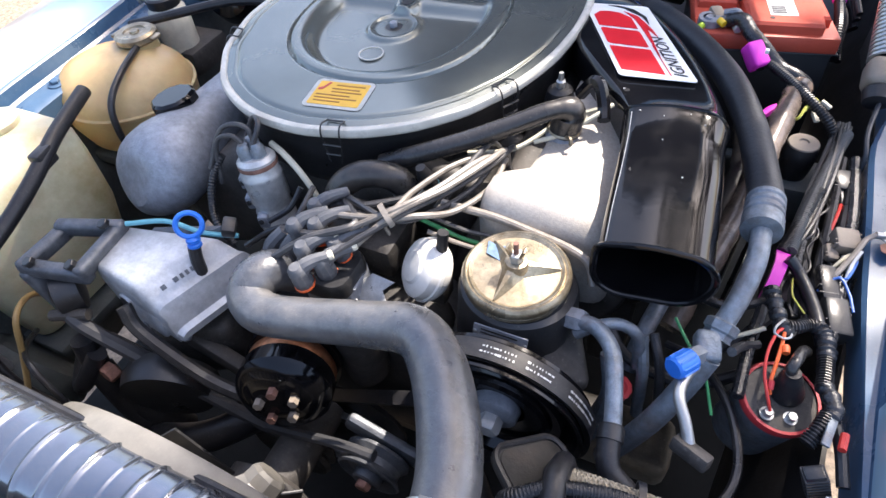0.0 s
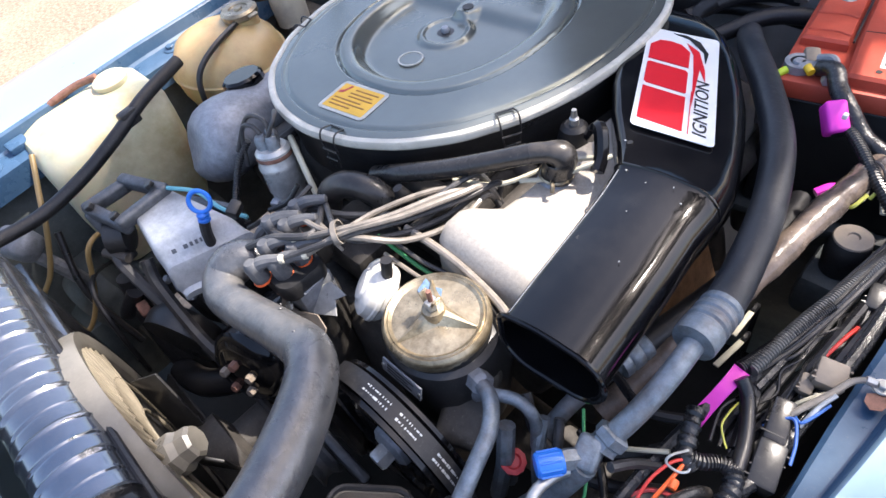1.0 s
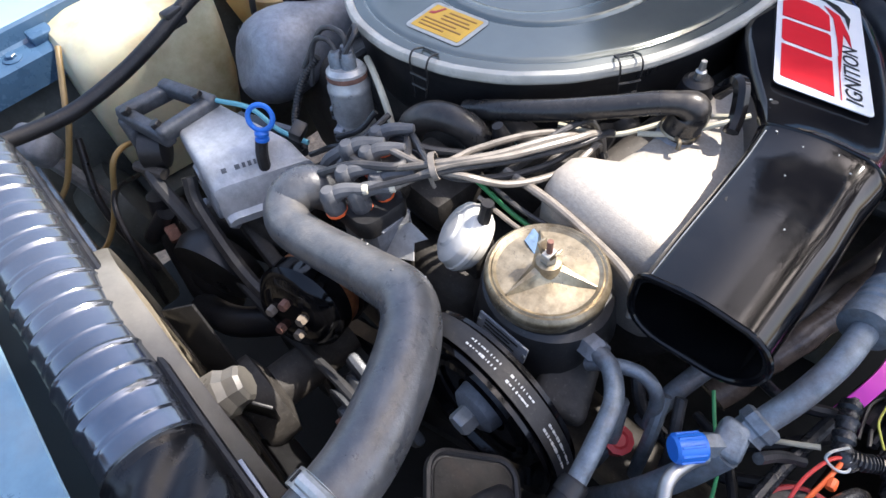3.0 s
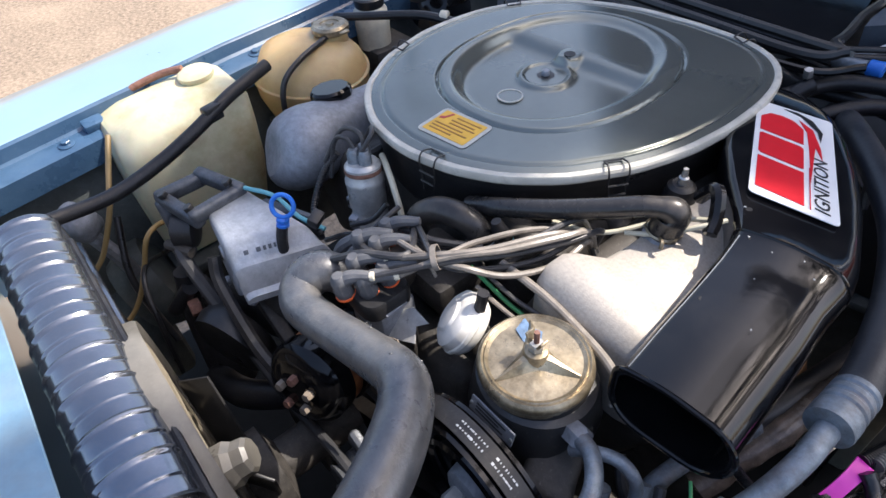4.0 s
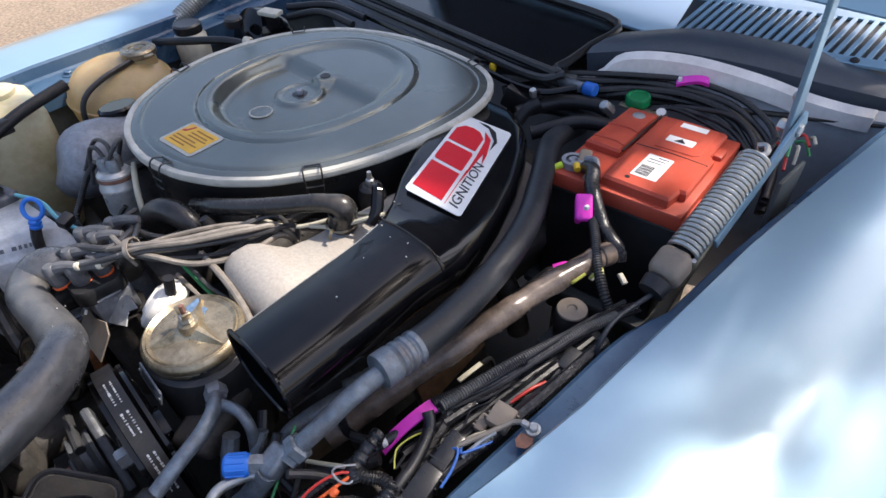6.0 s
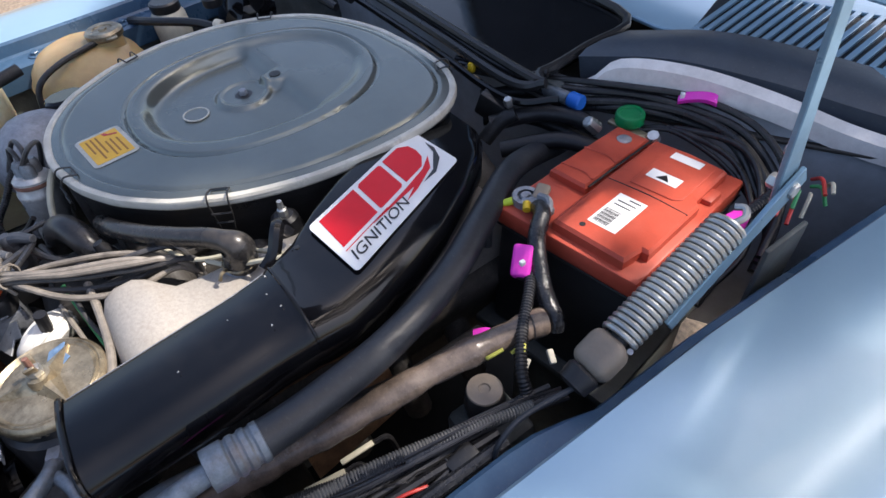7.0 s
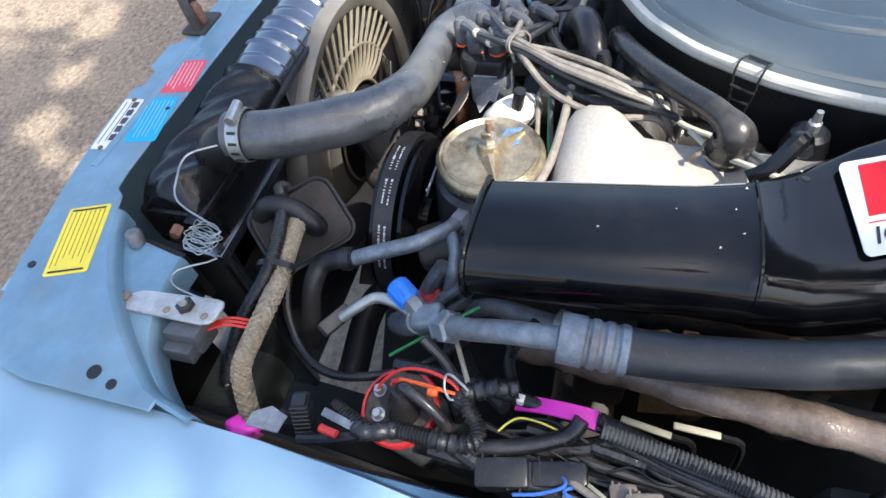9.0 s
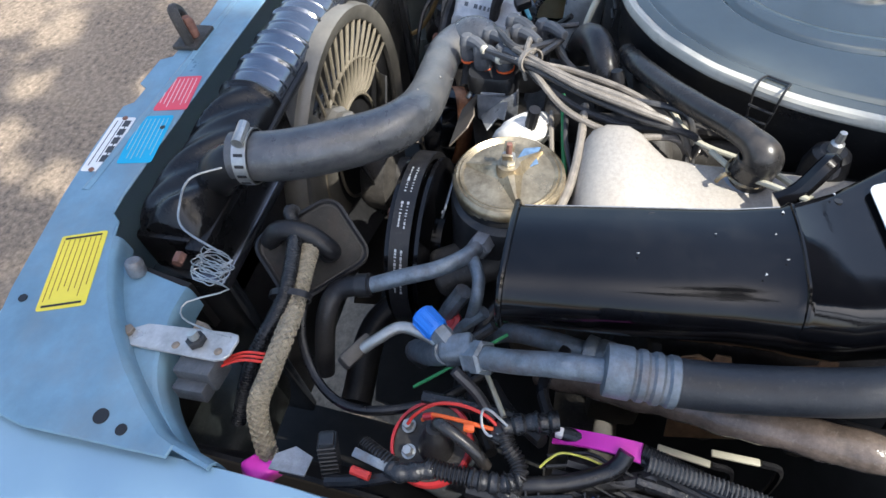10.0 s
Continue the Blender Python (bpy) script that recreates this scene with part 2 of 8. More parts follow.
M_PAPER = mat("white_sticker", (0.78, 0.78, 0.77), 0.35, var=0.02, bump=0.0, dirt=0.15, dirt_col=(0.6, 0.6, 0.58))
M_STRED = mat("red_print", (0.66, 0.010, 0.022), 0.5, var=0.03, bump=0.0, spec=0.3)
# black for print, and for the shade painted into openings and holes
M_INK_SHADE = mat("black_print_and_shade", (0.015, 0.015, 0.016), 0.4, var=0.05, bump=0.0)
M_LABEL = mat("faded_yellow_label", (0.70, 0.40, 0.03), 0.5, var=0.06, scale=60, bump=0.03, dirt=0.3, dirt_col=(0.55, 0.36, 0.12), dscale=40)
M_LABELOLD = mat("label_glue_border", (0.42, 0.43, 0.41), 0.6, var=0.15, scale=90, bump=0.1)
M_LBROWN = mat("label_brown_print", (0.28, 0.12, 0.02), 0.6, var=0.1, bump=0.0)
M_LYEL = mat("lemon_label", (0.85, 0.70, 0.06), 0.5, var=0.05, bump=0.0, dirt=0.2, dirt_col=(0.6, 0.5, 0.2))
M_LRED = mat("pink_red_label", (0.68, 0.07, 0.11), 0.5, var=0.05, bump=0.0)
M_LTEAL = mat("teal_label", (0.015, 0.38, 0.62), 0.5, var=0.05, bump=0.0)
M_PLATE = mat("steel_data_plate", (0.55, 0.56, 0.56), 0.4, 0.3, var=0.08, bump=0.02)
M_FIREWALL = mat("cream_sound_pad", (0.78, 0.74, 0.70), 0.7, var=0.12, scale=18, bump=0.35, bscale=50, dirt=0.5, dirt_col=(0.40, 0.36, 0.32), dscale=8)
M_FIREPALE = mat("pale_grey_firewall_paint", (0.52, 0.54, 0.57), 0.5, var=0.1, scale=14, bump=0.05, dirt=0.6, dirt_col=(0.28, 0.28, 0.28), dscale=6, speck=0.2)
M_PAD = mat("blue_grey_rubber_seal", (0.045, 0.060, 0.080), 0.5, var=0.15, scale=14, bump=0.2, bscale=60, dirt=0.4, dirt_col=(0.075, 0.085, 0.10), dscale=8, speck=0.2)
M_LEAF = mat("leaf_green", (0.06, 0.10, 0.03), 0.6, var=0.3, scale=4, bump=0.0)
M_BARK = mat("bark", (0.12, 0.09, 0.07), 0.9, var=0.3, scale=14, bump=0.8, bscale=20)


# ---- building helpers ----
def part(name, bm, material, parent=None, label="", smooth=True):
    me = bpy.data.meshes.new(name)
    bmesh.ops.recalc_face_normals(bm, faces=bm.faces)
    if smooth:
        mark_sharp(bm)
    bm.to_mesh(me)
    bm.free()
    me.materials.append(material)
    ob = new(name, me)
    if parent is not None:
        ob.parent = parent
        if parent.type == "EMPTY":
            ob.matrix_parent_inverse = Matrix.Translation(-parent.location)
    if label:
        ob["label"] = label
    return ob


def thing(name, base, label, category, group="", kind=""):
    ob = new(name)
    ob.empty_display_size = 0.05
    ob.location = base
    return tagged(ob, label, category, group, kind)


def mark_sharp(bm, angle=0.6):
    bm.normal_update()
    for f in bm.faces:
        f.smooth = True
    for e in bm.edges:
        if len(e.link_faces) == 2 and e.calc_face_angle(0) > angle:
            e.smooth = False


def curve(pts, n=8):
    P = [Vector(p) for p in pts]
    if len(P) == 2:
        return [P[0].lerp(P[1], k / n) for k in range(n + 1)]
    Q = [2 * P[0] - P[1], *P, 2 * P[-1] - P[-2]]
    out = []
    for i in range(1, len(Q) - 2):
        a, b, c, d = Q[i - 1:i + 3]
        for k in range(n):
            u = k / n
            out.append(0.5 * (2 * b + (c - a) * u + (2 * a - 5 * b + 4 * c - d) * u * u + (3 * b - a - 3 * c + d) * u ** 3))
    out.append(P[-1])
    return out


def rings(bm, rows, caps=True, closed=False):
    """Skin rows of points, each a closed ring of equal count."""
    vs = [[bm.verts.new(p) for p in r] for r in rows]
    m = len(vs[0])
    pairs = list(zip(vs[:-1], vs[1:])) + ([(vs[-1], vs[0])] if closed else [])
    for a, b in pairs:
        for k in range(m):
            bm.faces.new((a[k], a[(k + 1) % m], b[(k + 1) % m], b[k]))
    if caps and not closed:
        bm.faces.new(vs[0][::-1])
        bm.faces.new(vs[-1])
    return bm


def frames(path):
    """Tangent, side and up along a path, without twisting."""
    out, up = [], None
    for i, p in enumerate(path):
        t = (path[min(i + 1, len(path) - 1)] - path[max(i - 1, 0)]).normalized()
        if up is None:
            up = Vector((0, 0, 1)) if abs(t.z) < 0.9 else Vector((1, 0, 0))
        s = t.cross(up).normalized()
        up = s.cross(t).normalized()
        out.append((t, s, up.copy()))
    return out


def tube(pts, r, seg=12, n=8, bm=None, caps=True, smooth=True):
    bm = bm or bmesh.new()
    path = curve(pts, n) if smooth else [Vector(p) for p in pts]
    fr = frames(path)
    rows = []
    for i, (p, (t, s, u)) in enumerate(zip(path, fr)):
        rad = r(i / (len(path) - 1)) if callable(r) else r
        rows.append([p + s * rad * math.cos(2 * math.pi * k / seg) + u * rad * math.sin(2 * math.pi * k / seg) for k in range(seg)])
    return rings(bm, rows, caps)


def corrugated(pts, r, pitch=0.004, depth=0.15, seg=10, bm=None):
    """A ribbed loom or sleeve."""
    path = curve(pts, 24)
    L = sum((b - a).length for a, b in zip(path[:-1], path[1:]))
    m = int(L / pitch) * 4
    acc, dist = [0.0], 0.0
    for a, b in zip(path[:-1], path[1:]):
        dist += (b - a).length
        acc.append(dist)
    P = []
    j = 0
    for k in range(m + 1):
        d = L * k / m
        while j < len(acc) - 2 and acc[j + 1] < d:
            j += 1
        u = (d - acc[j]) / max(1e-9, acc[j + 1] - acc[j])
        P.append(path[j].lerp(path[j + 1], min(1, u)))
    prof = [1, 1, 1 - depth, 1 - depth]
    bm = bm or bmesh.new()
    rows = []
    for i, (p, (t, s, u)) in enumerate(zip(P, frames(P))):
        rad = r * prof[i % 4]
        rows.append([p + s * rad * math.cos(2 * math.pi * k / seg) + u * rad * math.sin(2 * math.pi * k / seg) for k in range(seg)])
    return rings(bm, rows)


def basis(axis):
    a = Vector(axis).normalized()
    h = Vector((0, 0, 1)) if abs(a.z) < 0.9 else Vector((0, 1, 0))
    s = h.cross(a).normalized()
    return s, a.cross(s).normalized(), a


def lathe(profile, centre=(0, 0, 0), axis=(0, 0, 1), seg=32, bm=None, caps=True, squash=1.0):
    """Turn (radius, height) pairs round an axis."""
    bm = bm or bmesh.new()
    s, u, a = basis(axis)
    c = Vector(centre)
    rows = [[c + a * h + s * r * math.cos(2 * math.pi * k / seg) + u * r * squash * math.sin(2 * math.pi * k / seg) for k in range(seg)] for r, h in profile]
    return rings(bm, rows, caps)


def hexnut(centre, axis, r, h, bm=None):
    return lathe([(r * 0.9, 0), (r, 0.1 * h), (r, 0.85 * h), (r * 0.85, h)], centre, axis, 6, bm)


def rbox(size, m=None, bevel=0.004, seg=2, bm=None):
    """A box with rounded edges, posed by m."""
    b = bmesh.new()
    bmesh.ops.create_cube(b, size=1)
    bmesh.ops.scale(b, vec=size, verts=b.verts)
    if bevel:
        bmesh.ops.bevel(b, geom=b.edges[:], offset=min(bevel, min(size) * 0.45), segments=seg, profile=0.5, affect="EDGES")
    if m is not None:
        bmesh.ops.transform(b, matrix=m, verts=b.verts)
    if bm is None:
        return b
    me = bpy.data.meshes.new("tmp")
    b.to_mesh(me)
    b.free()
    bm.from_mesh(me)
    bpy.data.meshes.remove(me)
    return bm


def slab(outline, z0, z1, bevel=0.002, bm=None, m=None):
    """Extrude a closed outline from z0 to z1, with a chamfered top and bottom."""
    bm = bm or bmesh.new()
    P = [Vector((x, y, 0)) for x, y in outline]
    k = len(P)
    area = sum(P[i].x * P[(i + 1) % k].y - P[(i + 1) % k].x * P[i].y for i in range(k))
    sgn = 1 if area > 0 else -1

    def inset(d):
        out = []
        for i in range(k):
            e1 = (P[i] - P[i - 1]).normalized()
            e2 = (P[(i + 1) % k] - P[i]).normalized()
            nrm = Vector((-(e1.y + e2.y), e1.x + e2.x, 0)) * sgn
            nrm = nrm.normalized() if nrm.length > 1e-6 else Vector((0, 0, 0))
            out.append(P[i] + nrm * d)
        return out
    a, b = inset(0), inset(bevel)
    rows = [[p + Vector((0, 0, z)) for p in q] for q, z in ((b, z0), (a, z0 + bevel), (a, z1 - bevel), (b, z1))]
    if m is not None:
        rows = [[m @ p for p in r] for r in rows]
    return rings(bm, rows)


def rect(w, h, r=0.0, n=4, c=(0, 0)):
    """A rounded rectangle outline."""
    if r <= 0:
        return [(c[0] - w / 2, c[1] - h / 2), (c[0] + w / 2, c[1] - h / 2), (c[0] + w / 2, c[1] + h / 2), (c[0] - w / 2, c[1] + h / 2)]
    out = []
    for sx, sy, a0 in ((1, -1, -90), (1, 1, 0), (-1, 1, 90), (-1, -1, 180)):
        for k in range(n + 1):
            a = radians(a0 + 90 * k / n)
            out.append((c[0] + sx * (w / 2 - r) + r * math.cos(a), c[1] + sy * (h / 2 - r) + r * math.sin(a)))
    return out


def onto(origin, xdir, up):
    """A pose with x along xdir and z along up."""
    x = Vector(xdir).normalized()
    z = Vector(up).normalized()
    y = z.cross(x).normalized()
    x = y.cross(z).normalized()
    m = Matrix((x, y, z)).transposed().to_4x4()
    m.translation = Vector(origin)
    return m


# ---- ground ----
def build_ground():
    bm = bmesh.new()
    bmesh.ops.create_grid(bm, x_segments=60, y_segments=60, size=300)
    ob = part("ground", bm, M_ASPHALT)
    tagged(ob, "dusty grey brown tarmac with sun and shade", "ground", kind="structure")


build_ground()


# ---- car body ----
def lip_left(y):
    """Inner edge of the fender: x and z."""
    x = np.interp(y, [-0.2, 0.0, 0.12, 0.20, 0.28, 0.35, 0.45, 0.60, 0.75, 0.87, 1.25, 1.7], [0.618, 0.628, 0.632, 0.638, 0.648, 0.658, 0.667, 0.671, 0.674, 0.682, 0.710, 0.738])
    z = np.interp(y, [-0.2, 0.3, 0.65, 1.25, 1.7], [0.866, 0.874, 0.887, 0.90, 0.905])
    return float(x), float(z)


def lip_right(y):
    x = np.interp(y, [-0.2, 0.0, 0.45, 0.9, 1.25, 1.7], [-0.485, -0.503, -0.545, -0.60, -0.64, -0.66])
    z = np.interp(y, [-0.2, 0.3, 0.65, 1.25, 1.7], [0.866, 0.885, 0.887, 0.90, 0.905])
    return float(x), float(z)


def fender(parent, lip, side, label):
    """Outer skin with a rolled edge, a gutter and an inner flange."""
    sec = [(-0.028, -0.075), (-0.030, -0.034), (-0.026, -0.030), (-0.006, -0.028), (-0.003, -0.024), (-0.002, -0.004), (0.001, 0.0), (0.006, 0.001),
           (0.05, 0.006), (0.12, 0.004), (0.19, -0.012), (0.24, -0.045), (0.268, -0.10), (0.28, -0.20), (0.27, -0.42), (0.262, -0.42), (0.272, -0.2),
           (0.26, -0.105), (0.23, -0.055), (0.18, -0.022), (0.05, -0.008), (0.008, -0.012), (0.006, -0.034), (-0.022, -0.038), (-0.022, -0.075)]
    ys = list(np.linspace(-0.30, 1.65, 66))
    rows = []
    for y in ys:
        x, z = lip(y)
        g = float(np.interp(y, [0.10, 0.20, 0.28, 0.35, 0.45, 0.56, 0.60, 0.63], [0.12, 0.30, 0.65, 1.0, 1.2, 1.25, 0.95, 0.65])) if side > 0 else 1.7
        rows.append([Vector((x + side * (a * g if a < 0 else a), y, z + b)) for a, b in sec])
    ob = part("fender", rings(bmesh.new(), rows), M_PAINT, parent, label)
    # same paint as the skin, darkened on the flange to carry its shade
    ob.data.materials.append(M_WINGSHADE)
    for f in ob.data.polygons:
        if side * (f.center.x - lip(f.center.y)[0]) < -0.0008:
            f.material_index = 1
    return ob


def build_body():
    car = thing("car_body", (0.08, 0.6, 0.0), "pale blue car front with its hood raised", "car body", kind="structure")
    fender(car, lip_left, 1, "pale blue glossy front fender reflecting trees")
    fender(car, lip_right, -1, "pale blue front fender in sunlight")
    # bolts and a clip along the far flange
    for y in (-0.005, 0.167, 0.346, 0.514, 0.70):
        x, z = lip_right(y)
        x, z = x + 0.030, z - 0.0285
        washer = part("flange_washer", lathe([(0.013, 0), (0.013, 0.0015), (0.008, 0.003)], (x, y, z), (0.1, 0, 1), 20), M_WINGSHADE, car)
        part("flange_bolt", hexnut((x, y, z + 0.002), (0.1, 0, 1), 0.0075, 0.006), M_WINGSHADE, washer)
    part("flange_clip", rbox((0.024, 0.034, 0.018), pose(-0.488, 0.045, 0.852, 0, 12, 6), 0.003), M_WINGSHADE, car, "small dusty bracket on the flange")
    # inner walls of the bay
    for lip, side, name in ((lip_left, 1, "inner_wing"), (lip_right, -1, "inner_wing")):
        rows = []
        for y in np.linspace(-0.15, 1.3, 24):
            x, z = lip(y)
            w = 0.012 * math.sin(y * 9)
            rows.append([Vector((x + side * a, y, z + b)) for a, b in
                         ((-0.024, -0.07), (-0.03, -0.11), (-0.05 - w, -0.16), (-0.06, -0.30), (-0.05, -0.45), (-0.046, -0.45), (-0.056, -0.30), (-0.046 - w, -0.16), (-0.026, -0.11), (-0.02, -0.07))])
        # near wing gets the bay shade as colour, far wing the plain bay paint
        part(name, rings(bmesh.new(), rows), M_BAYSHADE if side > 0 else M_DARKBLUE, car, "grimy inner wing, bay shade in its near-black colour" if side > 0 else "dark grimy blue inner wing")
    # front cross panel
    inner = [(-0.47, -0.150), (0.20, -0.156), (0.40, -0.154), (0.424, -0.151), (0.433, -0.139), (0.450, -0.133), (0.479, -0.121), (0.509, -0.103), (0.540, -0.079), (0.573, -0.046), (0.601, -0.012), (0.618, 0.012), (0.624, 0.028)]
    outer = [(0.634, 0.026), (0.634, -0.10), (0.626, -0.145), (0.606, -0.170), (0.575, -0.182), (0.523, -0.198), (0.406, -0.222), (0.34, -0.231), (0.27, -0.236), (0.262, -0.226), (0.235, -0.226),
             (0.228, -0.238), (0.18, -0.238), (0.172, -0.224), (0.08, -0.222), (0.03, -0.226), (-0.30, -0.24), (-0.42, -0.23), (-0.49, -0.19)]
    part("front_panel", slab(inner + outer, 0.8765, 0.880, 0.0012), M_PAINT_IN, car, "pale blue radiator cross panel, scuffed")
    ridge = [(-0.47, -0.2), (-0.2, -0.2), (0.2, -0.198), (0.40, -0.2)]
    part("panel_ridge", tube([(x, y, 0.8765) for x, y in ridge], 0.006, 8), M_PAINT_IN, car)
    # nose below the panel, a bent sheet down to the grille
    rows = []
    for x in np.linspace(-0.47, 0.56, 20):
        rows.append([Vector((x, y, z)) for y, z in ((-0.196, 0.8755), (-0.204, 0.866), (-0.210, 0.82), (-0.214, 0.74), (-0.214, 0.60), (-0.208, 0.60), (-0.208, 0.74), (-0.204, 0.818), (-0.198, 0.862), (-0.190, 0.8755))])
    part("nose_panel", rings(bmesh.new(), rows), M_PAINT, car)
    # rolled edge down to a lower ledge round the headlamp pocket
    edge = curve([(x, y, 0.8780) for x, y in inner[5:]] + [(0.632, 0.06, 0.8765)], 6)
    rows = []
    for k, q in enumerate(edge):
        d = edge[min(k + 1, len(edge) - 1)] - edge[max(k - 1, 0)]
        n = Vector((-d.y, d.x, 0)).normalized()
        prof = ((-0.003, 0.0012), (0.0, 0.001), (0.0025, -0.0012), (0.0045, -0.005), (0.0052, -0.010), (0.0054, -0.024), (0.0030, -0.024), (0.0030, -0.010), (0.0020, -0.005), (0.0, -0.003), (-0.003, -0.003))
        rows.append([q + n * a + Vector((0, 0, b)) for a, b in prof])
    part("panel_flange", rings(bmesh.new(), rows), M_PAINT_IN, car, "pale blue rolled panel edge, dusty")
    pocket = [(0.484, -0.047, 0.862), (0.515, -0.047, 0.862), (0.548, -0.038, 0.862), (0.575, -0.026, 0.862), (0.600, -0.005, 0.862), (0.628, 0.030, 0.862)]
    rim = curve(pocket, 5)
    back = [(0.640, 0.020), (0.612, -0.020), (0.585, -0.054), (0.555, -0.085), (0.518, -0.112), (0.480, -0.130), (0.466, -0.126)]
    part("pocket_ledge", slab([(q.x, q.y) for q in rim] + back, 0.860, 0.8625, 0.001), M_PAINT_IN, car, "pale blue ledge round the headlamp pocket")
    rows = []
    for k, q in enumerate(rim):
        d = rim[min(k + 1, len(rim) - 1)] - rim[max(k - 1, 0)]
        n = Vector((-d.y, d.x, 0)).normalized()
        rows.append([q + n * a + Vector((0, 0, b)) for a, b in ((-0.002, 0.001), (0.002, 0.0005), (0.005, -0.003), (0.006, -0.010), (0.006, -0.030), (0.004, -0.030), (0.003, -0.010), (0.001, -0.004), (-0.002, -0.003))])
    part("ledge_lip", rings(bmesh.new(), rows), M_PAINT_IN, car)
    part("ledge_plug", lathe([(0.008, 0), (0.0085, 0.003), (0.0085, 0.013), (0.0065, 0.016)], (0.478, -0.100, 0.8625), (-0.3, 0, 1), 16), M_PIPE, car, "grey plastic plug")
    part("pocket_wall", slab([(0.462, -0.128), (0.470, -0.128), (0.486, -0.046), (0.478, -0.044)], 0.79, 0.8605, 0.001), M_BAYSHADE, car)
    for x, y, r in ((0.615, -0.040, 0.0062), (0.6215, -0.018, 0.0045), (0.530, -0.178, 0.004), (0.30, -0.165, 0.003)):
        part("drain_hole", lathe([(r, 0), (r, 0.0012)], (x, y, 0.8799), (0, 0, 1), 20), M_INK_SHADE, car, "dark round hole")
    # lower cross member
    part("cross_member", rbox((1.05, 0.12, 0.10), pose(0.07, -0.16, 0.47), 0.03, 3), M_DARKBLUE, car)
    part("subframe", rbox((0.95, 0.10, 0.08), pose(0.07, 0.35, 0.34), 0.02, 3), M_BLOCK, car)
    # added pans, out of sight, hide the bright ground and darken the bay
    part("bay_dark_pan", slab([(-0.55, -0.27), (0.05, -0.27), (0.05, -0.1), (0.34, -0.02), (0.38, 0.2), (0.40, 0.3), (0.72, 0.3), (0.74, 1.15), (-0.6, 1.15)], 0.27, 0.276, 0.002), M_BAYSHADE, car, "black pan added under the engine to keep the bay dark")
    part("bay_dark_pan", slab([(0.36, -0.27), (0.74, -0.27), (0.74, 0.296), (0.404, 0.296), (0.388, 0.2)], 0.27, 0.276, 0.002), M_BAYSHADE, car)
    # added sheet, closes the nose and stands for the pocket's shade
    part("pocket_dark_sheet", rbox((0.24, 0.012, 0.40), pose(0.56, -0.20, 0.66), 0.004), M_BAYSHADE, car, "near-black sheet added to darken the headlamp pocket")
    part("plenum_floor", slab([(-0.66, 0.99), (0.30, 0.99), (0.70, 1.22), (0.74, 1.5), (-0.66, 1.5)], 0.845, 0.852, 0.002), M_BLOCK, car)
    # firewall with sound pad
    wall = [(-0.60, 1.02), (-0.3, 1.0), (0.02, 1.005), (0.25, 1.005), (0.31, 1.032), (0.40, 1.078), (0.50, 1.132), (0.58, 1.175), (0.66, 1.215), (0.76, 1.262)]
    top = [0.86, 0.86, 0.862, 0.872, 0.918, 0.925, 0.905, 0.88, 0.868, 0.872]
    path = curve([(x, y, z) for (x, y), z in zip(wall, top)], 5)
    rows = [[p + Vector((0, 0.0, 0)), p + Vector((0.004, -0.012, -0.012)), p + Vector((0.004, -0.014, -0.05)), Vector((p.x, p.y - 0.005, 0.62)), Vector((p.x, p.y - 0.005, 0.42)), Vector((p.x, p.y + 0.03, 0.42)), p + Vector((0, 0.03, -0.02))] for p in path]
    part("firewall", rings(bmesh.new(), rows), M_FIREPALE, car, "pale grey painted firewall")
    part("firewall_pad", rings(bmesh.new(), [[p + Vector((0.002, -0.006, 0.004)), p + Vector((0.004, -0.017, -0.006)), p + Vector((0.004, -0.020, -0.030)), p + Vector((0.004, -0.012, -0.032)), p + Vector((0.004, 0.004, -0.01))] for p in path[16:41]]), M_FIREWALL, car, "cream padded firewall edge with dust")
    rows = []
    for p in curve([(0.245, 1.012, 0.905), (0.36, 1.066, 0.926), (0.47, 1.13, 0.915), (0.58, 1.19, 0.895), (0.68, 1.24, 0.88)], 6):
        rows.append([p + Vector((0.01 * a, b, c)) for a, b, c in ((0, 0, 0), (0, 0.015, 0.008), (0, 0.05, 0.010), (0, 0.11, 0.004), (0, 0.14, -0.012), (0, 0.16, -0.04), (0, 0.01, -0.04))])
    part("cowl_seal", rings(bmesh.new(), rows), M_PAD, car, "wide grey padded cowl edge")
    # plenum: black tray with raised border
    tray = [(-0.40, 0.955), (0.2, 0.925), (0.235, 0.945), (0.225, 1.05), (0.20, 1.17), (0.0, 1.19), (-0.40, 1.20)]
    part("plenum_cover", slab(tray, 0.880, 0.896, 0.003), M_GLOSS, car, "glossy black plenum cover")
    part("plenum_rim", tube([(x, y, 0.900) for x, y in tray + tray[:1]], 0.0075, 8, 4), M_SATIN, car)
    part("plenum_step", tube([(-0.40, 0.938, 0.882), (0.0, 0.920, 0.886), (0.21, 0.908, 0.888), (0.262, 0.93, 0.90)], 0.008, 8), M_SATIN, car)
    part("plenum_channel", tube([(-0.40, 0.915, 0.868), (0.0, 0.90, 0.872), (0.22, 0.888, 0.874), (0.29, 0.93, 0.885)], 0.006, 8), M_GLOSS, car)
    part("weather_strip", tube([(-0.45, 0.97, 0.87), (-0.42, 0.95, 0.885), (-0.1, 0.94, 0.89), (0.18, 0.925, 0.89), (0.245, 0.95, 0.90)], 0.006, 8), M_RUBBER, car)
    # cowl top with grille
    part("cowl_panel", slab([(-0.62, 1.22), (0.24, 1.20), (0.70, 1.33), (0.74, 1.62), (-0.66, 1.62)], 0.880, 0.888, 0.002), M_PAINT, car, "pale blue cowl panel")
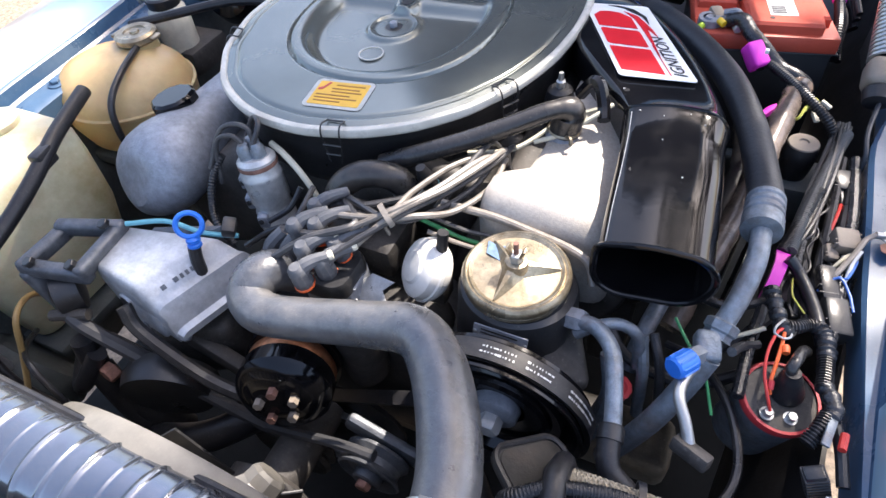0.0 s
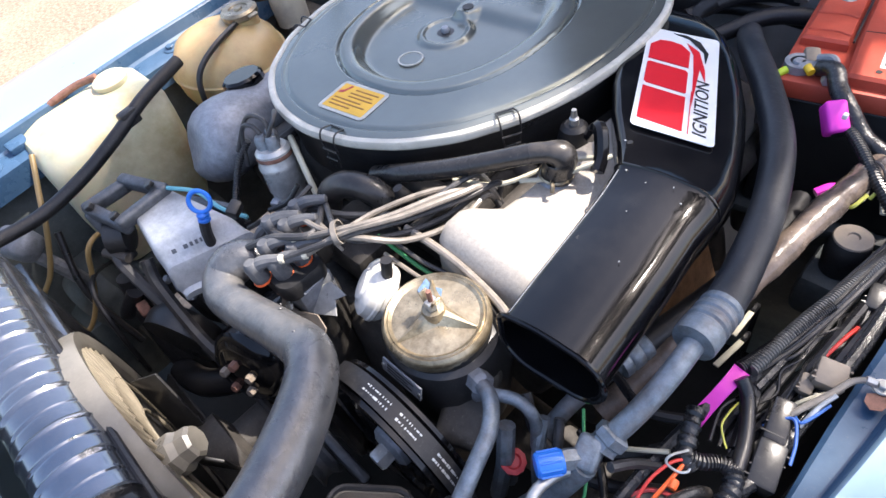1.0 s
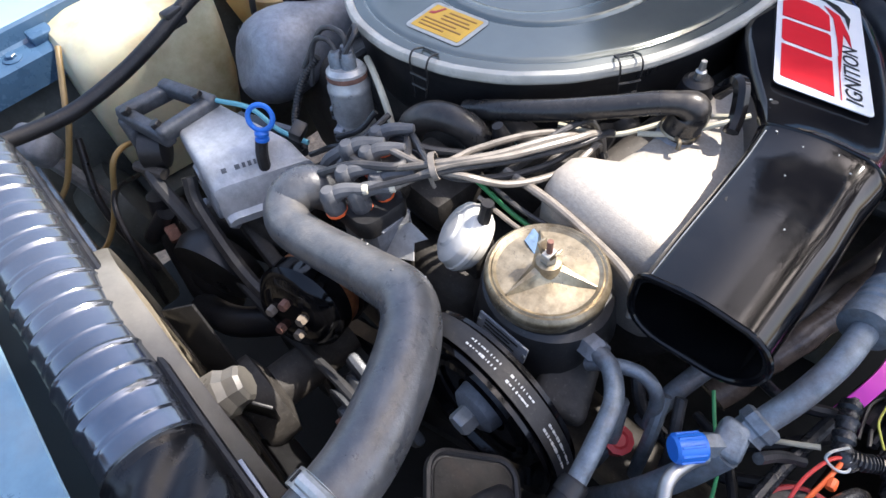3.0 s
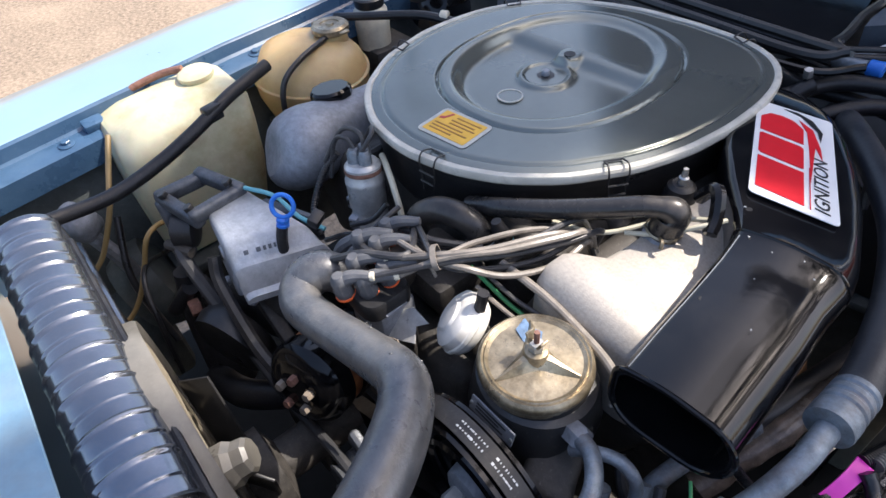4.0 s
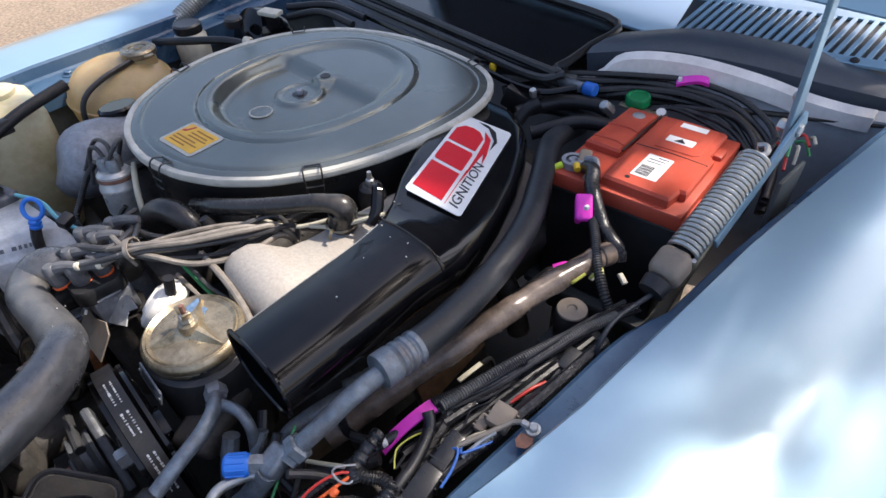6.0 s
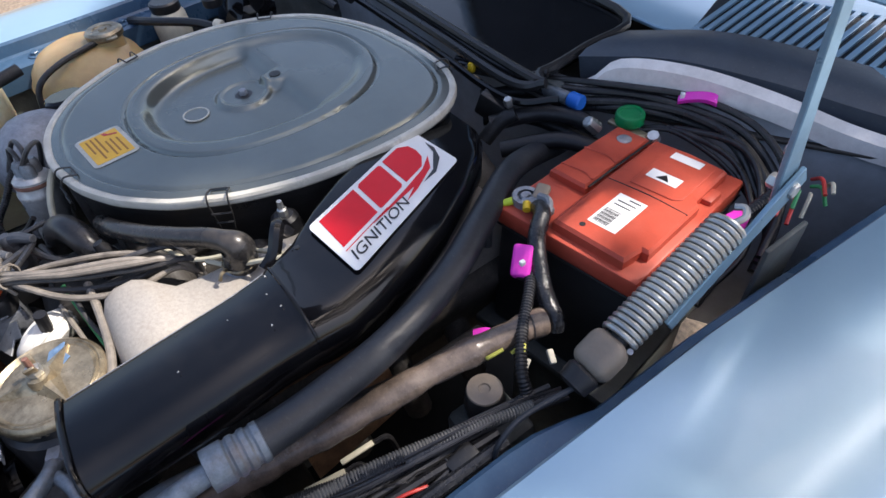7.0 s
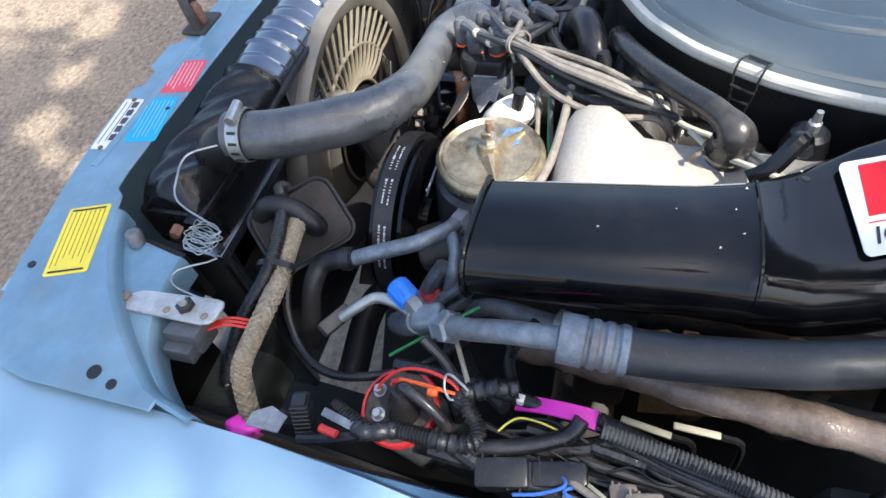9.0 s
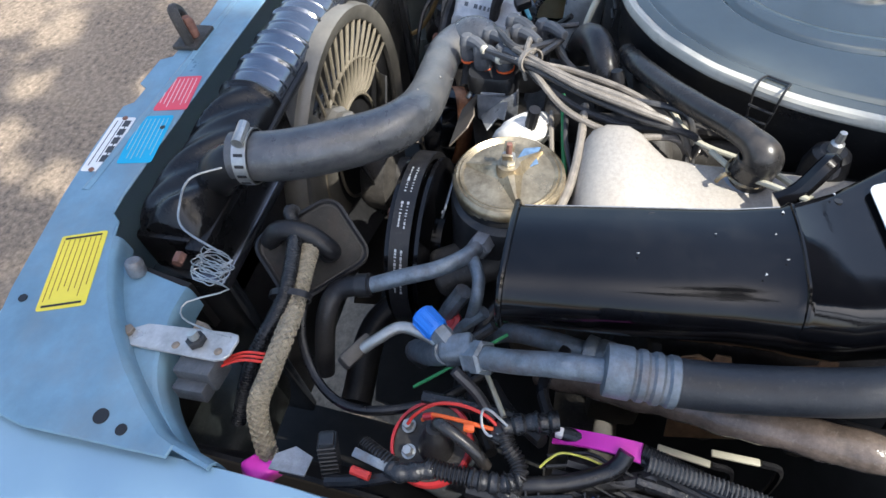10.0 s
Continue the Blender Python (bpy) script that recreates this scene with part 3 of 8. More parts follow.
    gm = onto((0.31, 1.235, 0.899), (0.96, 0.26, -0.02), (0.02, -0.16, 1))
    # black slab takes the place of the shade below the slats
    part("cowl_shade_slab", slab(rect(0.46, 0.13, 0.006, c=(0.21, 0.05)), -0.006, 0.0, 0.001, m=gm), M_INK_SHADE, car, "black slab standing in for the shade under the cowl slats")
    part("grille_frame", slab(rect(0.46, 0.022, 0.004, c=(0.21, -0.024)), -0.002, 0.005, 0.001, m=gm), M_PAINT, car)
    part("grille_frame", slab(rect(0.46, 0.02, 0.004, c=(0.21, 0.118)), -0.002, 0.005, 0.001, m=gm), M_PAINT, car)
    slat = part("slat", slab(rect(0.0085, 0.128, 0.003), -0.001, 0.006, 0.001, m=gm @ pose(0, 0.047, 0, 0, 0, -14)), M_PAINT, car)
    for k in range(1, 27):
        o = new("slat", slat.data)
        o.parent = car
        o.matrix_parent_inverse = Matrix.Translation(-car.location)
        o.matrix_basis = Matrix.Translation(gm.to_3x3() @ Vector((0.0165 * k, 0, 0)))
    for k in range(4):
        p = gm @ Vector((0.02 + 0.13 * k, -0.027, 0.004))
        part("grille_screw", lathe([(0.0075, 0), (0.0075, 0.003), (0.004, 0.0055)], p, (0, -0.2, 1), 16), M_RUBBER, car, "black rubber stop")


build_body()


def build_hood():
    """The raised hood, hinged at the cowl."""
    hood = thing("hood", (0.04, 1.34, 0.93), "raised blue hood with dark insulated underside, hinged at the cowl", "car hood")
    m = onto((0.04, 1.36, 0.95), (1, 0, 0), (0, -0.97, 0.26))
    def outline(e):
        half = [(0.68 - e, 0.0 + e), (0.69 - e, 0.50), (0.66 - e, 0.95), (0.62 - e, 1.25), (0.56 - e, 1.42 - e), (0.48 - e, 1.50 - e)]
        return half + [(-x, y) for x, y in reversed(half)]
    part("outer_skin", slab(outline(0.0), -0.03, -0.012, 0.005, m=m), M_PAINT, hood)
    part("insulation_pad", slab(outline(0.07), -0.011, 0.004, 0.004, m=m), M_SATIN, hood, "black insulation pad")
    for x in (-0.6, 0.6):
        part("hood_rib", tube([m @ Vector((x, 0.03, 0)), m @ Vector((x * 0.93, 1.2, 0))], 0.016, 8), M_DARKBLUE, hood)


build_hood()


def text_bars(m, rows, height, material, parent, name="print", gap=0.35, label=""):
    """Bars in place of small print: rows of (x0, x1, y)."""
    bm = bmesh.new()
    for x0, x1, y in rows:
        slab(rect(x1 - x0, height, 0, c=((x0 + x1) / 2, y)), 0.0003, 0.0007, 0.0001, bm, m)
    return part(name, bm, material, parent, label, smooth=False)


def build_panel_labels():
    z = 0.8802
    def lab(name, x, y, w, h, turn, material, ink, label, rows, head=None):
        t = thing(name, (x, y, z), label, "label")
        m = pose(x, y, z, 0, 0, turn)
        part("paper", slab(rect(w, h, 0.003), 0, 0.0004, 0.0001, m=m), material, t, smooth=False)
        rr = []
        for k in range(rows):
            y = -h / 2 + h * (k + 0.8) / (rows + 0.8)
            rr.append((-w * 0.43, w * random.uniform(0.15, 0.43), y))
        text_bars(m, rr, h / rows * 0.10, ink, t)
        if head:
            for s in (-1, 1):
                part("heading", slab(rect(0.0022, h * 0.8, 0, c=(s * w * 0.45, 0)), 0.0006, 0.0009, 0.0001, m=m), head, t, smooth=False)
        return t
    lab("warning_label", 0.4935, -0.1495, 0.086, 0.045, 19, M_LYEL, M_LBROWN, "yellow warning label with brown print", 8, M_INK_SHADE)
    lab("warning_label", 0.2405, -0.178, 0.062, 0.041, 10, M_LRED, M_PAPER, "pinkish red warning label with white print", 7)
    lab("warning_label", 0.3195, -0.175, 0.076, 0.040, 10, M_LTEAL, M_PLATE, "teal information label with faded print", 7)
    t = lab("data_plate", 0.332, -0.2145, 0.086, 0.026, 6, M_PAPER, M_INK_SHADE, "white data plate with black boxes", 3)
    m = pose(0.332, -0.2145, z, 0, 0, 6)
    bm = bmesh.new()
    for k in range(5):
        slab(rect(0.010, 0.008, 0, c=(-0.032 + 0.014 * k, 0.006)), 0.0006, 0.0009, 0.0001, bm, m)
    part("boxes", bm, M_GREYWIRE, t, smooth=False)
    for x in (-0.041, 0.041):
        part("rivet", lathe([(0.003, 0), (0.003, 0.0012), (0.0015, 0.002)], m @ Vector((x, 0.0, 0.0004)), (0, 0, 1), 10), M_RUST, t)


build_panel_labels()


# ---- radiator, shroud and fan ----
def build_radiator():
    rad = thing("radiator", (0.08, -0.10, 0.42), "black radiator with a ribbed top tank", "radiator")
    bm = bmesh.new()
    base = [(-0.146, 0.79), (-0.146, 0.848), (-0.138, 0.868), (-0.122, 0.879), (-0.098, 0.881), (-0.078, 0.873), (-0.066, 0.854), (-0.064, 0.79)]
    base = [(q.x, q.y) for q in curve([(y, z, 0) for y, z in base], 4)]
    rows = []
    xs = []
    x = -0.30
    while x < 0.4215:
        # pressed bands: a rolled crest at each step, a shallow crease half-way
        ph = ((x + 0.2585 + 0.052) % 0.052) / 0.052
        b = 0.0030 * math.exp(-((ph - 0.10) / 0.040) ** 2) + 0.0014 * (1 - ph)
        b += 0.0008 * math.exp(-((ph - 0.60) / 0.022) ** 2) - 0.0007 * math.exp(-((ph - 0.66) / 0.03) ** 2)
        xs.append((x, b if x < 0.22 else 0.0))
        x += 0.0016
    for x, b in xs:
        e = 1 - 0.22 * max(0, (x - 0.392) / 0.03) ** 2 - max(0, (-0.27 - x) / 0.03) * 0.25
        row = []
        for k, (y, z) in enumerate(base):
            # hand-beaten dents on the plain end
            w = 0.0026 * max(0, min(1, (x - 0.21) / 0.03)) * (math.sin(x * 61 + k * 0.48) + 0.7 * math.sin(x * 143 + k * 0.8)) * (z > 0.80)
            row.append(Vector((x, -0.105 + (y + 0.105) * (0.55 + 0.45 * e + b * 7), 0.79 + (z - 0.79) * e + b * (z > 0.83) + w)))
        rows.append(row)
    tank = part("top_tank", rings(bm, rows), M_TANK, rad, "glossy black ribbed tank, sky sheen in its colour, dented")
    # plain end stays black, without the sheen colour
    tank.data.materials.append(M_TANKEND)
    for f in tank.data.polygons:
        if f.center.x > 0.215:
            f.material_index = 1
    part("end_box", rbox((0.075, 0.068, 0.13), pose(0.388, -0.114, 0.782), 0.006), M_TANKEND, rad, "black end of the radiator frame")
    part("tank_seam", rbox((0.735, 0.092, 0.016), pose(0.07, -0.105, 0.786), 0.003), M_TANK, rad)
    core = bmesh.new()
    rbox((0.70, 0.05, 0.36), pose(0.07, -0.105, 0.60), 0.004, bm=core)
    part("core", core, M_SATIN, rad)
    for s in (-0.29, 0.42):
        part("side_strap", rbox((0.018, 0.075, 0.37), pose(s, -0.105, 0.60), 0.004), M_TANK, rad)
    part("outlet_neck", tube([(0.352, -0.085, 0.858), (0.351, -0.058, 0.885), (0.348, -0.03, 0.893)], 0.0225, 20), M_TANKEND, rad)
    part("end_bolt", hexnut((0.445, -0.075, 0.855), (1, 0.1, 0), 0.006, 0.012), M_RUST, rad)
    part("mount_bracket", rbox((0.10, 0.02, 0.012), pose(0.385, -0.073, 0.842), 0.003), M_TANKEND, rad)


build_radiator()


def build_shroud():
    sh = thing("fan_shroud", (0.12, -0.02, 0.45), "dusty grey round fan shroud with curved air slats", "fan shroud")
    cen, R = Vector((0.066, -0.048, 0.650)), 0.212
    cx = 0.08
    s, u, a = basis((0, 1, 0))
    n = 96
    def at(r, ang, h):
        q = cen + a * h + s * r * math.cos(ang) + u * r * math.sin(ang)
        return q
    # short drum from the radiator back to a rolled round mouth
    prof = [(R + 0.005, -0.030), (R + 0.0035, -0.014), (R + 0.0015, -0.004), (R - 0.0010, 0.0), (R - 0.018, -0.0030), (R - 0.0215, -0.006), (R - 0.022, -0.013), (R - 0.006, -0.030)]
    rows = [[at(r, 2 * math.pi * k / n, h) for k in range(n)] for r, h in prof]
    part("shroud_drum", rings(bmesh.new(), rows, closed=True), M_SHROUD, sh, "smooth dusty grey drum with a round mouth")
    # black backing disc gives the slat gaps their shade
    part("shade_disc", lathe([(0.01, -0.001), (R - 0.021, -0.001), (R - 0.021, -0.003), (0.01, -0.003)], cen - a * 0.014, a, 48), M_INK_SHADE, sh, "black disc standing in for the shade behind the slats")
    # louvred guard: slanting blades outside, hooked blades inside
    Q = R - 0.022
    for k in range(50):
        t = 2 * math.pi * k / 50
        if at(Q, t, 0).z < 0.715 or at(Q, t, 0).x > 0.150:
            continue
        part("air_slat", tube([at(Q + 0.001, t, -0.008), at(Q - 0.022, t + 0.05, -0.007), at(Q - 0.054, t + 0.16, -0.006)], 0.0026, 6, 5), M_SLAT, sh, "dusty tan slat")
        part("air_slat", tube([at(Q - 0.054, t + 0.16, -0.006), at(Q - 0.070, t + 0.15, -0.007), at(Q - 0.090, t + 0.20, -0.008), at(Q - 0.106, t + 0.34, -0.009)], 0.0026, 6, 5), M_SLAT, sh, "dusty tan slat")
    for r in (Q - 0.054, Q - 0.108):
        part("guard_ring", tube([at(r, radians(t), -0.008) for t in range(0, 361, 10)], 0.0028, 8, 2), M_SLAT, sh)
    # plain sheet between the slats and the near edge
    rows = []
    for k in range(19):
        g = radians(-35 + 5 * k)
        rows.append([cen + Vector((r * math.cos(g), y, r * math.sin(g))) for r, y in ((Q + 0.002, -0.0055), (Q + 0.002, -0.0090), (0.095, -0.0115), (0.095, -0.0080))])
    part("shroud_panel", rings(bmesh.new(), rows), M_SHROUD, sh, "plain dusty grey sheet of the shroud")
    part("sensor_cup", lathe([(0.026, -0.040), (0.0265, -0.006), (0.0215, 0.002), (0.0205, 0.014), (0.0165, 0.018), (0.008, 0.018)], (0.140, -0.034, 0.758), (0.30, 0.85, 0.25), 8), M_SHROUD, sh, "pale moulded boss on the shroud edge", smooth=False)
    part("top_strap", tube([(-0.22, -0.064, 0.850), (0.0, -0.0635, 0.851), (0.20, -0.0635, 0.850), (0.34, -0.062, 0.842)], 0.0045, 8), M_RUBBER, sh, "black strap between tank and shroud")
    fan = thing("cooling_fan", (cx, 0.02, 0.62), "black engine cooling fan behind the shroud", "fan")
    part("hub", lathe([(0.055, -0.04), (0.06, -0.03), (0.06, 0.0), (0.03, 0.01), (0.03, 0.12)], (cx, 0.0, 0.605), (0, 1, 0), 24), M_BLOCK, fan)
    for k in range(7):
        t = 2 * math.pi * k / 7 + 0.3
        m = Matrix.Translation((cx, -0.030, 0.560)) @ Matrix.Rotation(-t, 4, "Y") @ pose(0.12, 0, 0, 35)
        part("blade", rbox((0.15, 0.004, 0.055), m, 0.0015), M_SATIN, fan)


build_shroud()


# ---- engine ----
def build_engine():
    eng = thing("engine_block", (0.08, 0.5, 0.3), "grimy dark V8 engine block and intake", "engine")
    part("block", rbox((0.36, 0.62, 0.36), pose(0.08, 0.52, 0.54), 0.03, 3), M_BLOCK, eng)
    for x, s in ((-0.17, -1), (0.30, 1)):
        part("cylinder_head", rbox((0.20, 0.52, 0.16), pose(x, 0.56, 0.735, 0, s * 24), 0.02, 3), M_BLOCK, eng)
    part("timing_cover", rbox((0.30, 0.06, 0.34), pose(0.08, 0.23, 0.58), 0.025, 3), M_BLOCK, eng)
    part("intake", rbox((0.34, 0.46, 0.10), pose(0.05, 0.56, 0.79), 0.03, 3), M_BLOCK, eng)
    for k in range(4):
        y = 0.36 + 0.11 * k
        for s, x in ((-1, -0.10), (1, 0.21)):
            part("intake_runner", tube([(0.06, y, 0.83), (0.06 + s * 0.07, y, 0.85), (x, y + 0.01, 0.82), (x + s * 0.04, y + 0.01, 0.78)], 0.02, 12), M_BLOCK, eng)
    part("sump", rbox((0.30, 0.50, 0.14), pose(0.08, 0.5, 0.31), 0.04, 3), M_BLOCK, eng)
    for k in range(5):
        part("exhaust_stub", tube([(0.34, 0.36 + 0.1 * k, 0.70), (0.39, 0.36 + 0.1 * k, 0.67), (0.41, 0.37 + 0.1 * k, 0.58)], 0.02, 12), M_BLOCK, eng)
    part("fuel_rail", tube([(0.19, 0.30, 0.845), (0.20, 0.42, 0.85), (0.20, 0.62, 0.85)], 0.008, 8), M_BLOCK, eng)
    part("fuel_rail", tube([(-0.10, 0.30, 0.845), (-0.10, 0.42, 0.85), (-0.10, 0.62, 0.85)], 0.008, 8), M_BLOCK, eng)
    part("oil_filler_pad", rbox((0.10, 0.08, 0.05), pose(0.1, 0.28, 0.79), 0.01), M_BLOCK, eng)


build_engine()


def build_covers():
    a = thing("valve_cover", (0.31, 0.44, 0.78), "sunlit sand-cast aluminium valve cover with rounded front", "valve cover", "valve covers")
    rows = []
    # plan: (y, x inner, x outer, top z)
    for y, xi, xo, zt in ((0.284, 0.318, 0.372, 0.80), (0.285, 0.290, 0.378, 0.825), (0.287, 0.264, 0.386, 0.852), (0.292, 0.249, 0.392, 0.871), (0.301, 0.243, 0.396, 0.885), (0.314, 0.241, 0.397, 0.892), (0.334, 0.243, 0.397, 0.894),
                          (0.346, 0.250, 0.397, 0.892), (0.358, 0.263, 0.397, 0.888), (0.370, 0.274, 0.397, 0.884), (0.40, 0.277, 0.397, 0.882), (0.455, 0.279, 0.397, 0.882), (0.66, 0.28, 0.397, 0.876), (0.75, 0.285, 0.395, 0.85), (0.76, 0.29, 0.39, 0.80)):
        w = xo - xi
        zb = 0.775
        prof = [(0, zb), (0.0, zt - 0.028), (0.012, zt - 0.014), (0.04, zt - 0.004), (0.10, zt), (0.5, zt - 0.002), (0.80, zt - 0.010), (0.93, zt - 0.022), (1.0, zt - 0.042), (1.0, zb)]
        rows.append([Vector((xi + u * w, y, max(z, zb + 0.001 * k) if k not in (0, 9) else z)) for k, (u, z) in enumerate(prof)])
    part("cover", rings(bmesh.new(), rows), M_CAST, a)
    part("breather_stub", lathe([(0.022, -0.01), (0.022, 0.0), (0.0165, 0.004), (0.0165, 0.012)], (0.298, 0.440, 0.880), (0.1, 0, 1), 20), M_CASTDARK, a)
    b = thing("valve_cover", (-0.20, 0.40, 0.75), "dull grey cast valve cover with a bulging round front", "valve cover", "valve covers")
    rows = []
    cx, cz = -0.236, 0.815
    for y, s in ((0.212, 0.30), (0.2135, 0.48), (0.218, 0.66), (0.226, 0.81), (0.240, 0.94), (0.257, 1.0), (0.276, 1.0), (0.296, 0.95), (0.316, 0.87), (0.34, 0.80), (0.42, 0.76), (0.72, 0.76), (0.74, 0.7)):
        ring = []
        for k in range(28):
            t = 2 * math.pi * k / 28
            rr = 1 / (abs(math.cos(t)) ** 2.25 + abs(math.sin(t)) ** 2.25) ** (1 / 2.25)
            px, pz = 0.080 * rr * math.cos(t), 0.061 * rr * math.sin(t)
            ca, sa = math.cos(radians(24)), math.sin(radians(24))
            ring.append(Vector((cx + s * (px * ca - pz * sa), y + (pz + 0.061) * 0.22, cz + s * (px * sa + pz * ca))))
        rows.append(ring)
    part("cover", rings(bmesh.new(), rows), M_CASTDARK, b)
    part("oil_cap", lathe([(0.030, 0), (0.034, 0.004), (0.034, 0.018), (0.030, 0.022)], (-0.256, 0.358, 0.856), (-0.15, 0, 1), 10), M_GLOSS, b, "black oil filler cap")
    part("filler_neck", lathe([(0.036, -0.04), (0.03, 0.0)], (-0.254, 0.358, 0.858), (-0.15, 0, 1), 18), M_BRKT, b)


build_covers()


# ---- air cleaner ----
LID_C = Vector((0.02, 0.575, 0))
LID_A = [0, 14, 26, 36, 45, 53, 63, 75, 90, 112, 135, 157, 177, 197, 217, 234, 250, 264, 280, 295, 310, 327, 344]
LID_R = [0.234, 0.246, 0.262, 0.283, 0.300, 0.300, 0.284, 0.264, 0.252, 0.249, 0.253, 0.250, 0.248, 0.252, 0.262, 0.271, 0.272, 0.266, 0.257, 0.248, 0.238, 0.230, 0.229]


def lid_radius(deg):
    """Smooth radius of the lid's outline."""
    a = [x - 360 for x in LID_A[-3:]] + LID_A + [x + 360 for x in LID_A[:3]]
    r = LID_R[-3:] + LID_R + LID_R[:3]
    d = deg % 360
    w = [math.exp(-((d - x) / 10.0) ** 2) for x in a]
    return sum(p * q for p, q in zip(w, r)) / sum(w)


def lid_ring(s, z, n=96, inset=0.0):
    return [LID_C + Vector(((lid_radius(360 * k / n) * s - inset) * math.cos(2 * math.pi * k / n), (lid_radius(360 * k / n) * s - inset) * math.sin(2 * math.pi * k / n), z)) for k in range(n)]


def build_air_cleaner():
    ac = thing("air_cleaner", (0.01, 0.58, 0.80), "large round air cleaner with a grey metal lid and clips", "air cleaner")
    # housing
    rows = [lid_ring(0.80, 0.80), lid_ring(0.93, 0.812), lid_ring(0.965, 0.83), lid_ring(0.965, 0.862), lid_ring(0.975, 0.866), lid_ring(0.975, 0.884), lid_ring(0.99, 0.892), lid_ring(1.0, 0.902), lid_ring(0.96, 0.902), lid_ring(0.94, 0.875)]
    part("housing", rings(bmesh.new(), rows), M_SATIN, ac, "satin black housing")
    part("rim", rings(bmesh.new(), [lid_ring(1.0, z, inset=i) for i, z in ((-0.0005, 0.901), (-0.0035, 0.9035), (-0.0045, 0.907), (-0.004, 0.9085), (-0.0045, 0.911), (-0.003, 0.9145), (0.000, 0.9155), (0.004, 0.9150), (0.0068, 0.9125), (0.0068, 0.905))], closed=True), M_RIM, ac, "worn bare steel rolled rim")
    # lid surface with pressed rings
    def height(x, y, s):
        z = 0.9135 + 0.004 * min(1, (1 - s) / 0.08)
        # pressed line
        q = (abs((x - 0.008) / 0.152) ** 2.3 + abs((y - 0.592) / 0.180) ** 2.3) ** (1 / 2.3)
        z -= 0.0042 * math.exp(-((q - 1) / 0.013) ** 2)
        z += 0.0022 / (1 + math.exp((q - 1) / 0.010))
        # fine groove inside the rim
        z -= 0.0016 * math.exp(-((s - 0.945) / 0.008) ** 2)
        # oval dish, deep in front, stepping up to a plateau at the rear
        d = (abs((x - 0.002) / 0.124) ** 2.2 + abs((y - 0.597) / 0.156) ** 2.2) ** (1 / 2.2)
        dish = 1 / (1 + math.exp((d - 1) / 0.024))
        rear = 1 / (1 + math.exp(-(y - 0.631 - 0.05 * x) / 0.0045))
        z -= dish * (0.021 * (1 - rear) + 0.0075 * rear)
        boss = math.hypot(x + 0.002, y - 0.575)
        z += 0.0060 / (1 + math.exp((boss - 0.040) / 0.0015)) * (1 - rear)
        z -= 0.0030 / (1 + math.exp((boss - 0.032) / 0.001)) * (1 - rear)
        tab = math.hypot((x + 0.006) / 1.0, (y - 0.628) / 1.1)
        z += 0.0133 / (1 + math.exp((tab - 0.019) / 0.0016)) * (1 - rear)
        return z
    bm = bmesh.new()
    n, m = 192, 150
    prev = None
    for j in range(m):
        s = 1 - j / m
        ring = []
        for p in lid_ring(1.0, 0, n, 0.006):
            q = LID_C + (p - LID_C) * s
            ring.append(bm.verts.new((q.x, q.y, height(q.x, q.y, s))))
        if prev:
            for k in range(n):
                bm.faces.new((prev[k], prev[(k + 1) % n], ring[(k + 1) % n], ring[k]))
        prev = ring
    bm.faces.new(prev)
    lid = part("lid", bm, M_LID, ac, "grey painted lid with pressed dish")
    # centre nut, emblem, hole
    part("centre_nut", hexnut((-0.002, 0.575, 0.9005), (0, 0, 1), 0.0065, 0.009), M_CASTDARK, lid)
    part("washer", lathe([(0.013, 0), (0.013, 0.0015), (0.008, 0.002)], (-0.002, 0.575, 0.9002), (0, 0, 1), 20), M_SATIN, lid)
    part("emblem", lathe([(0.0185, 0.0), (0.0185, 0.0015), (0.0165, 0.0015), (0.0165, 0.0)], (0.000, 0.501, 0.8995), (0, 0.03, 1), 28, caps=False), M_RIM, lid, "plain round emblem ring")
    part("emblem_disc", lathe([(0.0165, 0.0), (0.0165, 0.0006)], (0.000, 0.501, 0.8995), (0, 0.03, 1), 28), M_LID, lid)
    part("hole", lathe([(0.0085, 0.0), (0.0085, 0.0008)], (-0.006, 0.630, 0.9124), (0, 0, 1), 20), M_INK_SHADE, lid, "dark round hole")
    # yellow label, turned with the rim
    lm = onto((0.026, 0.378, 0.9182), (1, 0.13, 0), (0, 0, 1)) @ Matrix.Diagonal((0.82, 1.06, 1, 1))
    part("label_border", slab(rect(0.098, 0.056, 0.008), 0, 0.0004, 0.0001, m=lm), M_LABELOLD, lid, "scuffed grey glue edge")
    part("yellow_label", slab(rect(0.084, 0.046, 0.002), 0.0004, 0.0009, 0.0001, m=lm), M_LABEL, lid, "faded yellow label with brown print and a red stroke")
    text_bars(lm @ pose(0, 0, 0.0006), [(-0.012, 0.036, 0.016), (-0.016, 0.030, 0.009), (-0.014, 0.036, 0.003), (-0.036, 0.020, -0.004), (-0.036, 0.034, -0.010), (-0.034, 0.010, -0.016)], 0.0022, M_LBROWN, lid)
    part("red_stroke", slab([(-0.038, 0.004), (-0.030, 0.006), (-0.022, 0.020), (-0.026, 0.021), (-0.032, 0.011), (-0.039, 0.008)], 0.0010, 0.0014, 0.0001, m=lm), M_RED, lid)
    # wire clips round the rim
    for deg in (277, 329, 62, 150, 205):
        p = LID_C + Vector((lid_radius(deg) * math.cos(radians(deg)), lid_radius(deg) * math.sin(radians(deg)), 0))
        o = Vector((math.cos(radians(deg)), math.sin(radians(deg)), 0))
        t = Vector((-o.y, o.x, 0))
        bm = bmesh.new()
